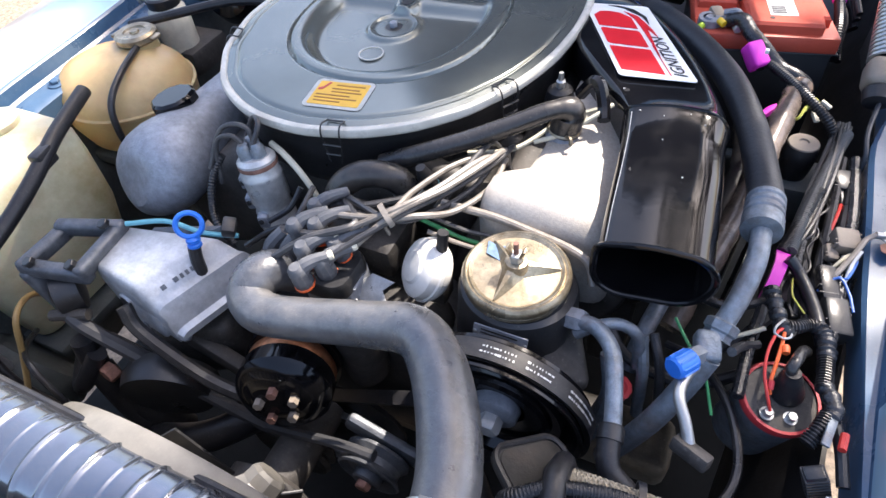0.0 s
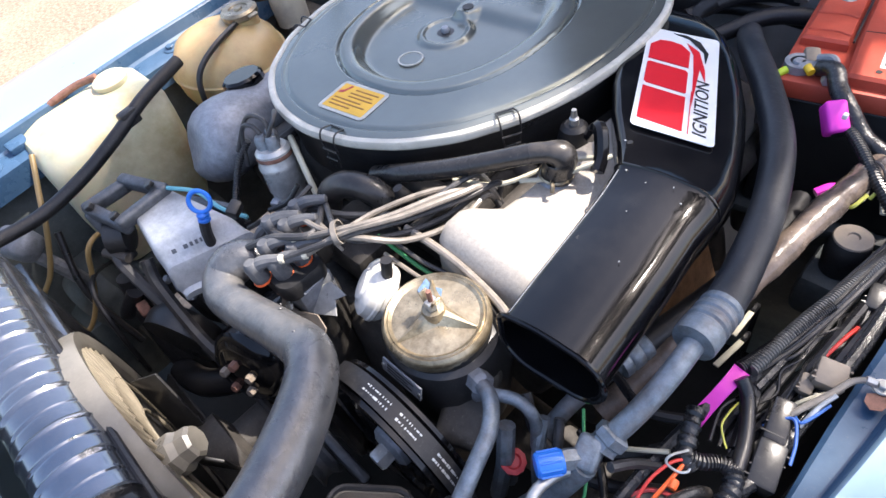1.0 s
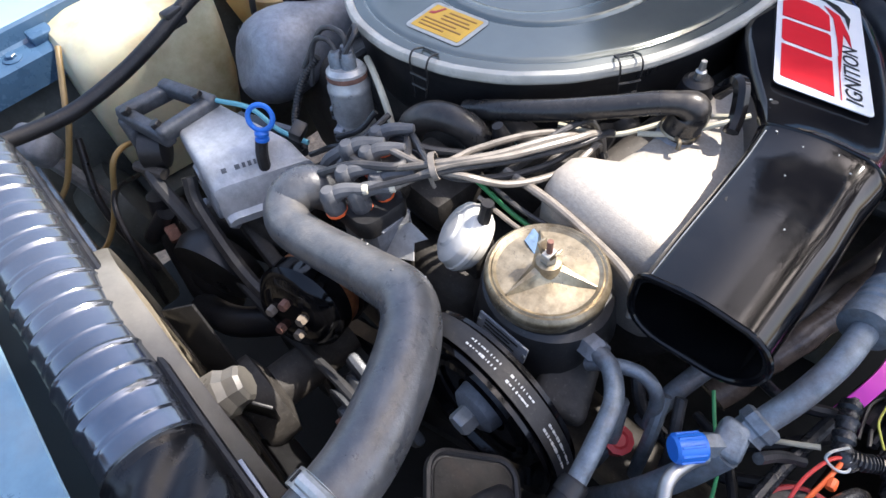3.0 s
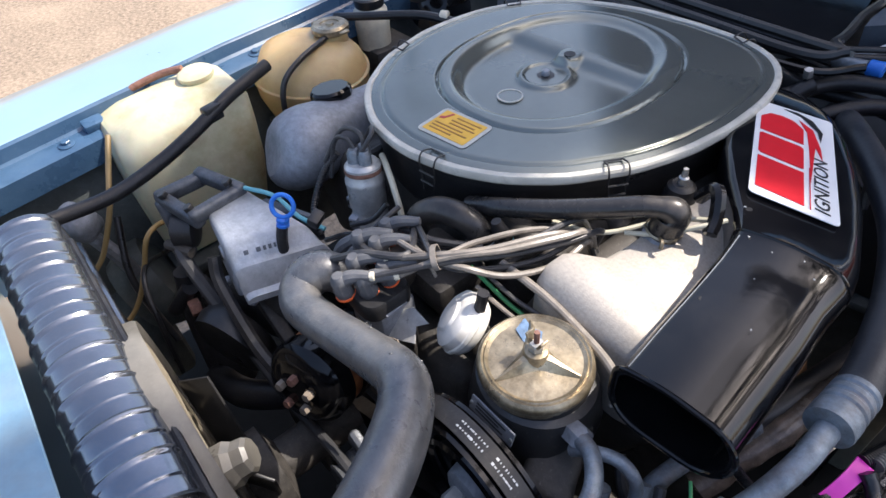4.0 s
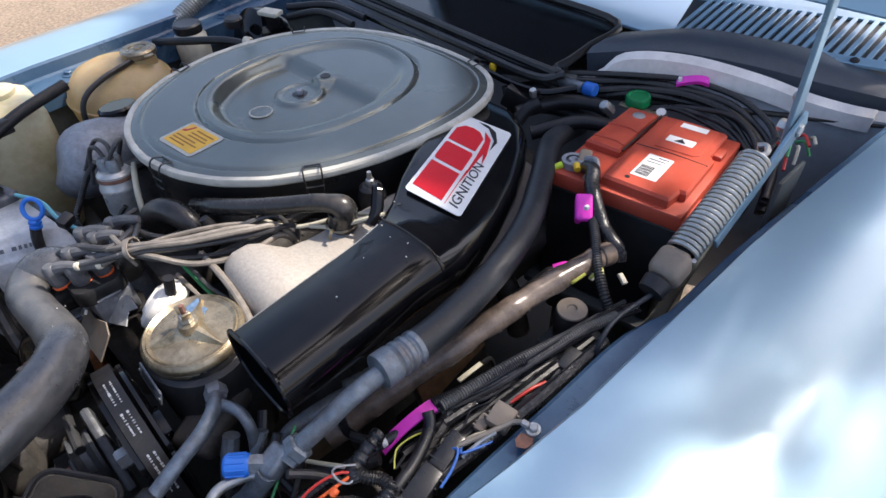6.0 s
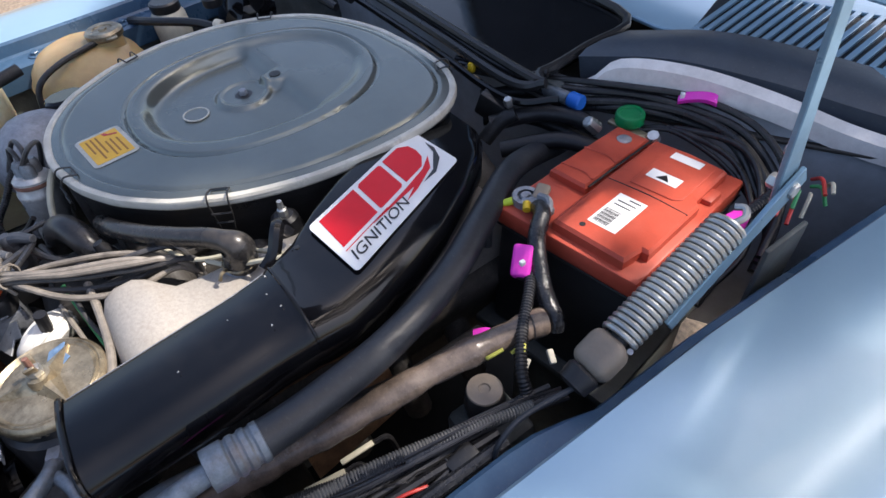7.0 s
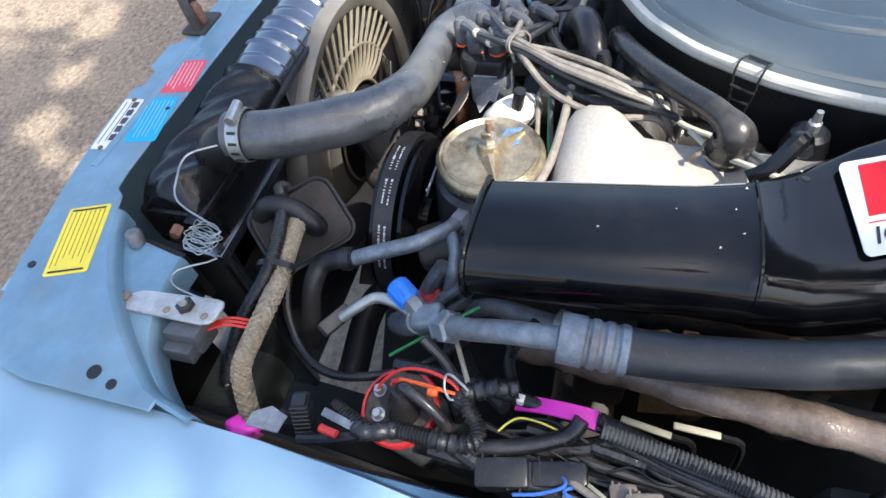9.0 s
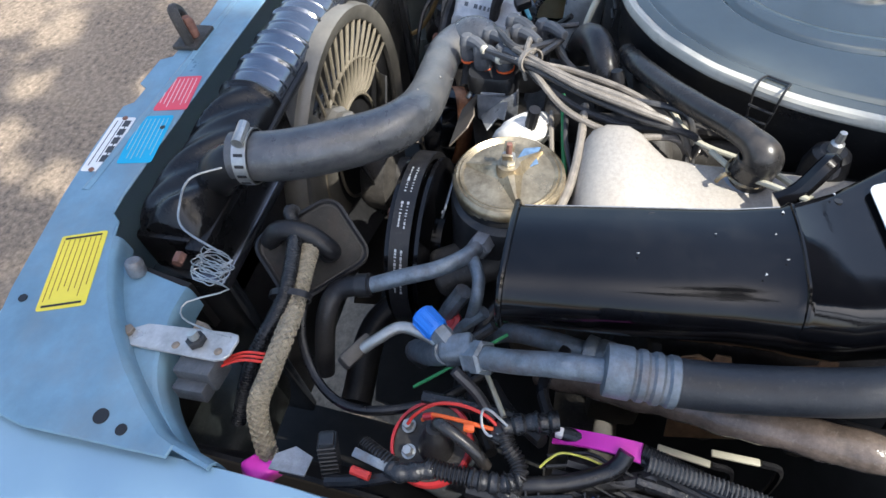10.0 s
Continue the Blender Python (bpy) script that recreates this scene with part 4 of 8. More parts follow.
        for s in (-1, 1):
            tube([p + t * s * 0.011 - o * 0.012 + Vector((0, 0, 0.917)), p + t * s * 0.012 + o * 0.002 + Vector((0, 0, 0.921)), p + t * s * 0.012 + o * 0.009 + Vector((0, 0, 0.912)), p + t * s * 0.011 + o * 0.008 + Vector((0, 0, 0.895)), p + t * s * 0.008 + o * 0.010 + Vector((0, 0, 0.872))], 0.0012, 6, 4, bm)
        tube([p + t * 0.011 - o * 0.012 + Vector((0, 0, 0.917)), p - t * 0.011 - o * 0.012 + Vector((0, 0, 0.917))], 0.0012, 6, 2, bm)
        tube([p + t * 0.012 + o * 0.010 + Vector((0, 0, 0.897)), p - t * 0.012 + o * 0.010 + Vector((0, 0, 0.897))], 0.0014, 6, 2, bm)
        tube([p + t * 0.010 + o * 0.011 + Vector((0, 0, 0.884)), p - t * 0.010 + o * 0.011 + Vector((0, 0, 0.884))], 0.0014, 6, 2, bm)
        part("wire_clip", bm, M_SATIN, ac, "bent steel wire clip")
    ac.location.z += 0.005


build_air_cleaner()


def build_duct():
    """Gloss black intake horn: flattened mouth, straight barrel, flare into the air cleaner."""
    du = thing("intake_duct", (0.43, 0.45, 0.83), "glossy black painted air intake duct with an oval mouth", "air duct")
    # stations: y, x left, x right, top z, bottom z, roundness
    st = [(0.246, 0.385, 0.490, 0.928, 0.862), (0.252, 0.385, 0.489, 0.928, 0.861), (0.30, 0.380, 0.486, 0.929, 0.857), (0.36, 0.375, 0.482, 0.931, 0.853), (0.41, 0.370, 0.478, 0.932, 0.850), (0.446, 0.365, 0.475, 0.933, 0.848),
          (0.452, 0.363, 0.475, 0.935, 0.847), (0.458, 0.360, 0.475, 0.932, 0.846), (0.49, 0.340, 0.472, 0.925, 0.842), (0.53, 0.308, 0.460, 0.922, 0.840), (0.58, 0.275, 0.440, 0.919, 0.840), (0.64, 0.245, 0.412, 0.914, 0.840), (0.70, 0.222, 0.376, 0.909, 0.840), (0.75, 0.20, 0.338, 0.902, 0.842), (0.79, 0.18, 0.29, 0.89, 0.845), (0.805, 0.17, 0.25, 0.87, 0.85)]

    def ring(x0, x1, zt, zb, y, k=1.0):
        """Flat top leaning up to the fender side, with a wide rounded shoulder and belly."""
        w, h = x1 - x0, zt - zb
        lean = 0.16 * max(0, min(1, (0.52 - y) / 0.10))
        pts = []
        r1, r2, r3, r4 = min(0.034, h * 0.48), min(0.012, h * 0.3), h * 0.5, h * 0.5
        crown = 0.0035 * max(0, min(1, (0.49 - y) / 0.05))
        for cx, cz, r, a0 in ((x1 - r3, zb + r3, r3, -90), (x1 - r1, zt - r1, r1, 0), (x0 + r2, zt - r2, r2, 90), (x0 + r4, zb + r4, r4, 180)):
            for j in range(7):
                a = radians(a0 + 15 * j)
                px = cx + r * math.cos(a)
                pts.append(Vector((px, y, cz + r * math.sin(a) + lean * (px - (x0 + x1) / 2))))
            if a0 == 0:
                # gently crowned top between the shoulders
                for j in range(1, 6):
                    px = (x1 - r1) + (x0 + r2 - x1 + r1) * j / 6
                    pts.append(Vector((px, y, zt + crown * math.sin(math.pi * j / 6) + lean * (px - (x0 + x1) / 2))))
        return pts
    rows = [ring(a + 0.0025, b - 0.0025, c - 0.0025, d + 0.0025, y) for y, a, b, c, d in reversed(st[:6])]
    rows += [ring(a, b, c, d, y) for y, a, b, c, d in st]
    barrel = part("barrel", rings(bmesh.new(), rows), M_GLOSS, du)
    for v in barrel.data.vertices:
        # a creased hollow ahead of the weld and gentle waves along the shoulder
        w = math.exp(-((v.co.y - 0.425) / 0.018) ** 2 - ((v.co.x - 0.462) / 0.016) ** 2)
        v.co.z -= 0.0030 * w
        v.co.x -= 0.0022 * w + 0.0009 * math.sin(v.co.y * 52) * (v.co.x > 0.45)
    lip = ring(0.383, 0.492, 0.930, 0.860, 0.246)
    bm = bmesh.new()
    tube([*lip, lip[0]], 0.0026, 8, 1, bm, smooth=False)
    part("mouth_lip", bm, M_GLOSS, du)
    for x, y, z in ((0.392, 0.352, 0.9245), (0.389, 0.407, 0.9258), (0.356, 0.49, 0.9225)):
        part("screw_hole", lathe([(0.0032, 0), (0.0032, 0.0012)], (x, y, z - 0.0004), (-0.16, 0, 1), 14), M_INK_SHADE, du)
    part("weld_seam", tube([*ring(0.363, 0.475, 0.935, 0.847, 0.453)[7:29]], 0.0016, 6, 2), M_GLOSS, du)
    edge = [ring(p, q, u, v, y)[21] + Vector((-0.0002, 0, 0.0003)) for y, p, q, u, v in st[1:6]]
    part("worn_edge", tube(edge, 0.0005, 5, 4), M_CASTDARK, du, "bare metal worn through the paint")
    part("flange_tab", tube([(0.300, 0.50, 0.900), (0.315, 0.49, 0.925), (0.325, 0.483, 0.928), (0.335, 0.47, 0.91), (0.34, 0.455, 0.90)], 0.008, 8), M_GLOSS, du)
    # bright paint chips
    rnd = random.Random(4)
    for x, y, z in ((0.405, 0.437, 0.9305), (0.432, 0.440, 0.9352), (0.447, 0.425, 0.9365), (0.412, 0.395, 0.9308), (0.378, 0.446, 0.9262), (0.44, 0.34, 0.9330), (0.352, 0.485, 0.9265)):
        part("paint_chip", slab([(0, 0), (rnd.uniform(0.001, 0.003), 0.0003), (rnd.uniform(0.0005, 0.0015), rnd.uniform(0.0008, 0.0022))], 0, 0.0008, 0.0001, m=pose(x, y, z + (0.003 if y < 0.45 else 0.0), 0, -9, rnd.uniform(-60, 60))), M_PLATE, du, smooth=False)
    # sticker laid on the flare
    stick = part("sticker", bmesh.new(), M_PAPER, du, "white sticker with red blocks and a black swoosh")
    c0, c1, c2 = Vector((0.341, 0.512, 0.925)), Vector((0.245, 0.709, 0.909)), Vector((0.428, 0.521, 0.925))
    xa, ya = (c1 - c0).normalized(), (c0 - c2).normalized()
    m = Matrix((xa, ya, xa.cross(ya).normalized())).transposed().to_4x4()
    m.translation = (c0 + c1 + c2 + Vector((0.338, 0.714, 0.911))) / 4 + Vector((0, 0, 0.002))
    return du, stick, m


duct, sticker, STICK = build_duct()


def drape(name, outline, z, material, parent, label=""):
    """A thin printed shape on the sticker's plane."""
    return part(name, slab(outline, z, z + 0.0006, 0.00015, m=STICK), material, parent, label, smooth=False)


def build_sticker():
    up = (STICK.to_3x3() @ Vector((0, 0, 1))).z
    s = 1 if up > 0 else -1
    W, H = 0.218, 0.090
    f = lambda pts: [(x, s * y) for x, y in pts]
    bm = slab(f(rect(W, H, 0.006)), -0.0012, 0.0, 0.0002, m=STICK)
    bm.to_mesh(sticker.data)
    bm.free()
    # three plain red blocks
    red = [[(-0.098, -0.011), (-0.034, -0.011), (-0.030, 0.039), (-0.094, 0.039)],
           [(-0.027, -0.009), (-0.025, -0.011), (0.017, -0.011), (0.021, -0.008), (0.025, 0.036), (0.022, 0.039), (-0.019, 0.039), (-0.023, 0.036)],
           [(0.028, -0.011), (0.064, -0.011), (0.078, 0.000), (0.082, 0.014), (0.080, 0.028), (0.066, 0.039), (0.032, 0.039)]]
    for k, o in enumerate(red):
        drape("red_block", f(o), 0.0002 + 0.00006 * k, M_STRED, sticker)
    drape("swoosh", f([(-0.05, -0.018), (0.02, -0.017), (0.06, -0.015), (0.085, -0.006), (0.07, -0.022), (0.03, -0.030), (0.005, -0.031), (0.03, -0.024)]), 0.0003, M_STRED, sticker)
    drape("swoosh", f([(0.045, -0.030), (0.07, -0.027), (0.096, -0.008), (0.103, 0.012), (0.104, -0.004), (0.094, -0.022), (0.07, -0.033)]), 0.0003, M_INK_SHADE, sticker)
    drape("rule", f([(-0.10, -0.0165), (-0.02, -0.0165), (-0.02, -0.0175), (-0.10, -0.0175)]), 0.0004, M_STRED, sticker)
    word = bpy.data.curves.new("word", "FONT")
    word.body = "IGNITION"
    word.size = 0.0215
    word.align_x = "LEFT"
    word.resolution_u = 3
    word.extrude = 0.0002
    tmp = bpy.data.objects.new("word", word)
    bm = bmesh.new()
    bm.from_mesh(tmp.to_mesh())
    tmp.to_mesh_clear()
    bpy.data.objects.remove(tmp)
    wide = max(v.co.x for v in bm.verts)
    for v in bm.verts:
        v.co = STICK @ Vector((-0.100 + v.co.x * 0.104 / wide + 0.18 * v.co.y, s * (-0.036 + v.co.y), 0.0006 + v.co.z))
    part("printed_word", bm, M_INK_SHADE, sticker, "black printed word", smooth=False)


build_sticker()


# ---- radiator hose ----
def build_upper_hose():
    h = thing("radiator_hose", (0.2, 0.10, 0.83), "dusty grey rubber upper radiator hose with sharp bends", "hose")
    pts = [(0.350, -0.045, 0.899), (0.340, 0.005, 0.897), (0.318, 0.052, 0.895), (0.288, 0.094, 0.891), (0.255, 0.116, 0.888), (0.20, 0.116, 0.870), (0.12, 0.108, 0.848), (0.072, 0.106, 0.838), (0.046, 0.120, 0.838), (0.046, 0.140, 0.846), (0.056, 0.158, 0.842), (0.070, 0.176, 0.818)]
    part("hose", tube(pts, lambda u: 0.0242 + 0.0018 * math.sin(u * 9) - 0.004 * max(0, (u - 0.8) / 0.2), 24, 10), M_HOSE, h)
    rnd = random.Random(31)
    for k in range(9):
        u = rnd.uniform(0.08, 0.50)
        path = curve(pts, 10)
        i = int(u * (len(path) - 2))
        t, sd, up = frames(path)[i]
        a = rnd.uniform(0.2, 2.4)
        o = sd * math.cos(a) + up * math.sin(a)
        part("blister", lathe([(rnd.uniform(0.0016, 0.0030), -0.0008), (0.0012, 0.0001), (0.0004, 0.0003)], path[i] + o * 0.0244, o, 10), M_HOSE, h)
    m = onto((0.347, -0.028, 0.8985), (1, 0, 0), (-0.13, 0.99, -0.03))
    part("clamp_band", lathe([(0.0268, -0.007), (0.0285, -0.007), (0.0285, 0.007), (0.0268, 0.007)], (0.347, -0.028, 0.8985), (-0.13, 0.99, -0.03), 32, caps=False), M_ZINC, h, "bright steel worm clamp")
    part("clamp_screw", tube([(0.335, -0.028, 0.930), (0.362, -0.024, 0.929)], 0.0055, 10, 3), M_ZINC, h)
    slots = bmesh.new()
    for k in range(16):
        a = 2 * math.pi * k / 16
        rbox((0.0015, 0.003, 0.009), m @ Matrix.Rotation(a, 4, "Z") @ Matrix.Translation((0.0286, 0, 0)), 0.0003, 1, slots)
    part("band_slots", slots, M_INK_SHADE, h)


build_upper_hose()


# ---- power steering pump ----
def build_pump():
    p = thing("steering_pump", (0.315, 0.225, 0.66), "black power steering pump with a round plated reservoir cap", "pump")
    rows = []
    for z, w, d in ((0.70, 0.050, 0.046), (0.76, 0.058, 0.054), (0.80, 0.062, 0.057), (0.846, 0.063, 0.058), (0.853, 0.060, 0.056), (0.856, 0.0525, 0.052), (0.868, 0.051, 0.051)):
        ring = []
        for k in range(36):
            t = 2 * math.pi * k / 36
            e = 3.2 if z < 0.84 else 2.0
            rr = 1 / (abs(math.cos(t)) ** e + abs(math.sin(t)) ** e) ** (1 / e)
            ring.append(Vector((0.316 + w * rr * math.cos(t), 0.226 + d * rr * math.sin(t), z)))
        rows.append(ring)
    part("body", rings(bmesh.new(), rows), M_SATIN, p, "black painted cast body")
    c = (0.314, 0.226, 0.868)
    cap = part("reservoir_cap", lathe([(0.050, -0.010), (0.0535, -0.009), (0.0535, -0.005), (0.0525, -0.004), (0.0550, -0.002), (0.0555, 0.001), (0.0550, 0.004), (0.0535, 0.0065), (0.0510, 0.0085), (0.0490, 0.0070), (0.0475, 0.0085), (0.0440, 0.0060), (0.030, 0.0062), (0.014, 0.0085)], c, (0, 0, 1), 48), M_CAP, p, "brassy plated cap, stained")
    for k in range(3):
        a = radians(20 + 120 * k)
        o = Vector(c)
        d = Vector((math.cos(a), math.sin(a), 0))
        n = Vector((-d.y, d.x, 0))
        bm = bmesh.new()
        rows = []
        for s, w, hgt in ((0.006, 0.015, 0.018), (0.017, 0.0105, 0.0160), (0.030, 0.0055, 0.0125), (0.044, 0.0012, 0.0090)):
            q = o + d * s
            rows.append([q - n * w + Vector((0, 0, 0.006)), q + n * w + Vector((0, 0, 0.006)), q + n * w * 0.25 + Vector((0, 0, hgt)), q - n * w * 0.25 + Vector((0, 0, hgt))])
        part("cap_rib", rings(bm, rows), M_CAP, cap)
    part("cap_boss", lathe([(0.013, 0.006), (0.0125, 0.016), (0.011, 0.021), (0.007, 0.022)], c, (0, 0, 1), 20), M_CAP, cap)
    part("wing_nut", hexnut((0.314, 0.226, 0.890), (0, 0, 1), 0.0075, 0.010), M_ZINC, cap)
    part("stud", tube([(0.314, 0.226, 0.895), (0.313, 0.227, 0.913)], 0.0028, 8, 2), M_RUST, cap)
    for s in (-1, 1):
        part("wing", rbox((0.003, 0.010, 0.012), pose(0.314 + s * 0.007, 0.226, 0.903, 0, s * 25), 0.001), M_CAP, cap)
    part("paint_flake", slab([(0, 0), (0.012, -0.004), (0.02, 0.004), (0.014, 0.012), (0.006, 0.009), (-0.003, 0.012)], 0, 0.0006, 0.0002, m=pose(0.278, 0.236, 0.8752) @ Matrix.Scale(1.4, 4)), M_RESIDUE, cap, "blue grey residue")
    m = onto((0.319, 0.1660, 0.842), (1, -0.02, 0), (0.0, -0.95, 0.30))
    plate = part("data_plate", slab(rect(0.056, 0.017, 0.001), 0, 0.002, 0.0003, m=m), M_CASTDARK, p, "small stamped data plate")
    text_bars(m @ pose(0, 0, 0.0018), [(-0.020, 0.018, 0.0045), (-0.020, 0.010, 0.0005), (-0.020, 0.016, -0.0035)], 0.0018, M_INK_SHADE, plate)
    for x in (-0.026, 0.026):
        part("rivet", lathe([(0.002, 0), (0.002, 0.001), (0.001, 0.0016)], m @ Vector((x, 0, 0.002)), m.to_3x3() @ Vector((0, 0, 1)), 10), M_ZINC, plate)
    part("banjo_bolt", hexnut((0.372, 0.212, 0.842), (1, -0.2, 0.3), 0.012, 0.02), M_CASTDARK, p)
    part("pump_arm", rbox((0.05, 0.09, 0.03), pose(0.37, 0.20, 0.80, 10, 0, 25), 0.01, 3), M_BLOCK, p)
    # pulley
    pc, ax = (0.329, 0.128, 0.774), (0, -1, 0)
    pul = part("pulley", lathe([(0.030, -0.03), (0.030, 0.0), (0.068, 0.004), (0.078, -0.004), (0.086, 0.010), (0.092, 0.012), (0.092, 0.007), (0.084, -0.002), (0.084, -0.010), (0.092, -0.018), (0.092, -0.022), (0.06, -0.024)], pc, ax, 56), M_GLOSS, p, "gloss black belt pulley")
    part("pulley_hub", lathe([(0.026, -0.002), (0.024, 0.010), (0.018, 0.014)], pc, ax, 24), M_CASTDARK, pul)
    part("pulley_bolt", hexnut((0.329, 0.116, 0.774), ax, 0.0125, 0.018), M_ALU, pul, "bright hex bolt")
    part("stepped_rim", lathe([(0.05, 0.006), (0.054, 0.009), (0.058, 0.006)], pc, ax, 40, caps=False), M_GLOSS, pul)


build_pump()


def build_belts():
    b = thing("drive_belt", (0.25, 0.13, 0.6), "black rubber drive belt with worn white print", "belt")
    c = Vector((0.329, 0.132, 0.774))
    R = 0.0945
    path = []
    for d in range(-50, 215, 6):
        path.append(c + Vector((R * math.cos(radians(d)), 0, R * math.sin(radians(d)))))
    crank = Vector((0.10, 0.132, 0.53))
    path += [crank + Vector((0.08 * math.cos(radians(d)), 0, 0.08 * math.sin(radians(d)))) for d in range(140, 330, 8)]
    rows = []
    n = len(path)
    bm = bmesh.new()
    for i, p in enumerate(path):
        t = (path[(i + 1) % n] - path[i - 1]).normalized()
        o = Vector((t.z, 0, -t.x))
        rows.append([p + o * 0.003 + Vector((0, -0.0100, 0)), p + o * 0.003 + Vector((0, 0.0100, 0)), p - o * 0.005 + Vector((0, 0.007, 0)), p - o * 0.005 + Vector((0, -0.007, 0))])
    part("belt", rings(bm, rows, closed=True), M_RUBBER, b)
    ink = bmesh.new()
    rnd = random.Random(2)
    for d in list(range(18, 46, 2)) + list(range(58, 74, 2)) + list(range(80, 100, 2)):
        for row in (-0.003, 0.003):
            a = radians(d + rnd.uniform(-0.3, 0.3))
            p = c + Vector(((R + 0.0034) * math.cos(a), row, (R + 0.0034) * math.sin(a)))
            m = onto(p, (-math.sin(a), 0, math.cos(a)), (math.cos(a), 0, math.sin(a)))
            slab(rect(rnd.uniform(0.0008, 0.0034), rnd.uniform(0.0012, 0.0026)), 0, 0.0004, 0.0001, ink, m)
    tagged(part("print", ink, M_PLATE, b, "unreadable worn white print", smooth=False), kind="stuff")
    q = thing("crank_pulley", (0.10, 0.12, 0.53), "dark stacked crankshaft pulley", "pulley")
    part("rim", lathe([(0.03, -0.02), (0.078, -0.02), (0.082, -0.012), (0.07, 0.0), (0.082, 0.012), (0.078, 0.02), (0.05, 0.016), (0.03, 0.026)], (0.10, 0.13, 0.53), (0, -1, 0), 40), M_SATIN, q)
    part("bolt", hexnut((0.10, 0.105, 0.53), (0, -1, 0), 0.014, 0.02), M_CASTDARK, q)
    t = thing("idler_pulley", (0.196, 0.045, 0.646), "small grey grooved belt pulley with a rusty bolt", "pulley")
    rim = part("rim", lathe([(0.018, 0.006), (0.030, 0.004), (0.038, 0.010), (0.041, 0.008), (0.034, 0.000), (0.034, -0.008), (0.041, -0.016), (0.040, -0.020), (0.02, -0.020)], (0.196, 0.055, 0.646), (0, -1, 0), 40), M_BRKT, t)
    part("hub", lathe([(0.018, 0.000), (0.0175, 0.012), (0.015, 0.014)], (0.196, 0.052, 0.646), (0, -1, 0), 24), M_BRKT, rim)
    part("bolt", hexnut((0.196, 0.040, 0.646), (0, -1, 0), 0.0095, 0.010), M_RUST, rim, "rusty hex bolt")
    part("tension_arm", rbox((0.13, 0.014, 0.034), pose(0.215, 0.085, 0.665, 0, 24), 0.006), M_BRKT, t)
    part("belt_run", tube([(0.205, 0.059, 0.684), (0.150, 0.059, 0.672), (0.05, 0.059, 0.628), (-0.02, 0.059, 0.598)], 0.0065, 8), M_BELTGREY, t, "dusty drive belt")
    q = thing("fan_pulley", (0.055, 0.05, 0.56), "dark brown round pulley behind the fan", "pulley")
    part("rim", lathe([(0.02, -0.012), (0.056, -0.012), (0.060, -0.006), (0.052, 0.0), (0.060, 0.006), (0.056, 0.012), (0.03, 0.010)], (0.055, 0.065, 0.570), (0, -1, 0), 40), M_BLOCK, q)
    part("hub_bolt", hexnut((0.055, 0.050, 0.570), (0, -1, 0), 0.012, 0.012), M_RUST, q)


build_belts()


def build_alternator():
    a = thing("alternator", (0.05, 0.11, 0.62), "dark alternator with copper winding and terminals", "alternator")
    c, ax = Vector((0.075, 0.085, 0.715)), (0.35, -0.85, 0.25)
    part("housing", lathe([(0.02, -0.09), (0.056, -0.085), (0.060, -0.05), (0.060, -0.036)], c, ax, 32), M_GLOSS, a)
    part("winding", lathe([(0.052, -0.036), (0.056, -0.03), (0.056, -0.018), (0.052, -0.012)], c, ax, 40), M_COPPER, a, "copper stator winding")
    part("front_cover", lathe([(0.058, -0.012), (0.058, 0.010), (0.045, 0.024), (0.02, 0.030)], c, ax, 32), M_GLOSS, a)
    s, u, d = basis(ax)
    for k in range(5):
        t = 2 * math.pi * k / 5 + 0.4
        part("terminal", hexnut(c + d * 0.02 + s * 0.022 * math.cos(t) + u * 0.022 * math.sin(t), ax, 0.0065, 0.018), M_RUST if k % 2 else M_COLLAR, a)
    part("hot_strap", tube([(-0.12, 0.07, 0.80), (-0.10, 0.06, 0.77), (-0.02, 0.055, 0.72), (0.05, 0.06, 0.70)], 0.009, 8), M_RUBBER, a, "long black bracket strap")
    part("bracket", rbox((0.14, 0.02, 0.03), pose(-0.03, 0.10, 0.68, 0, 30), 0.006), M_BLOCK, a)


build_alternator()


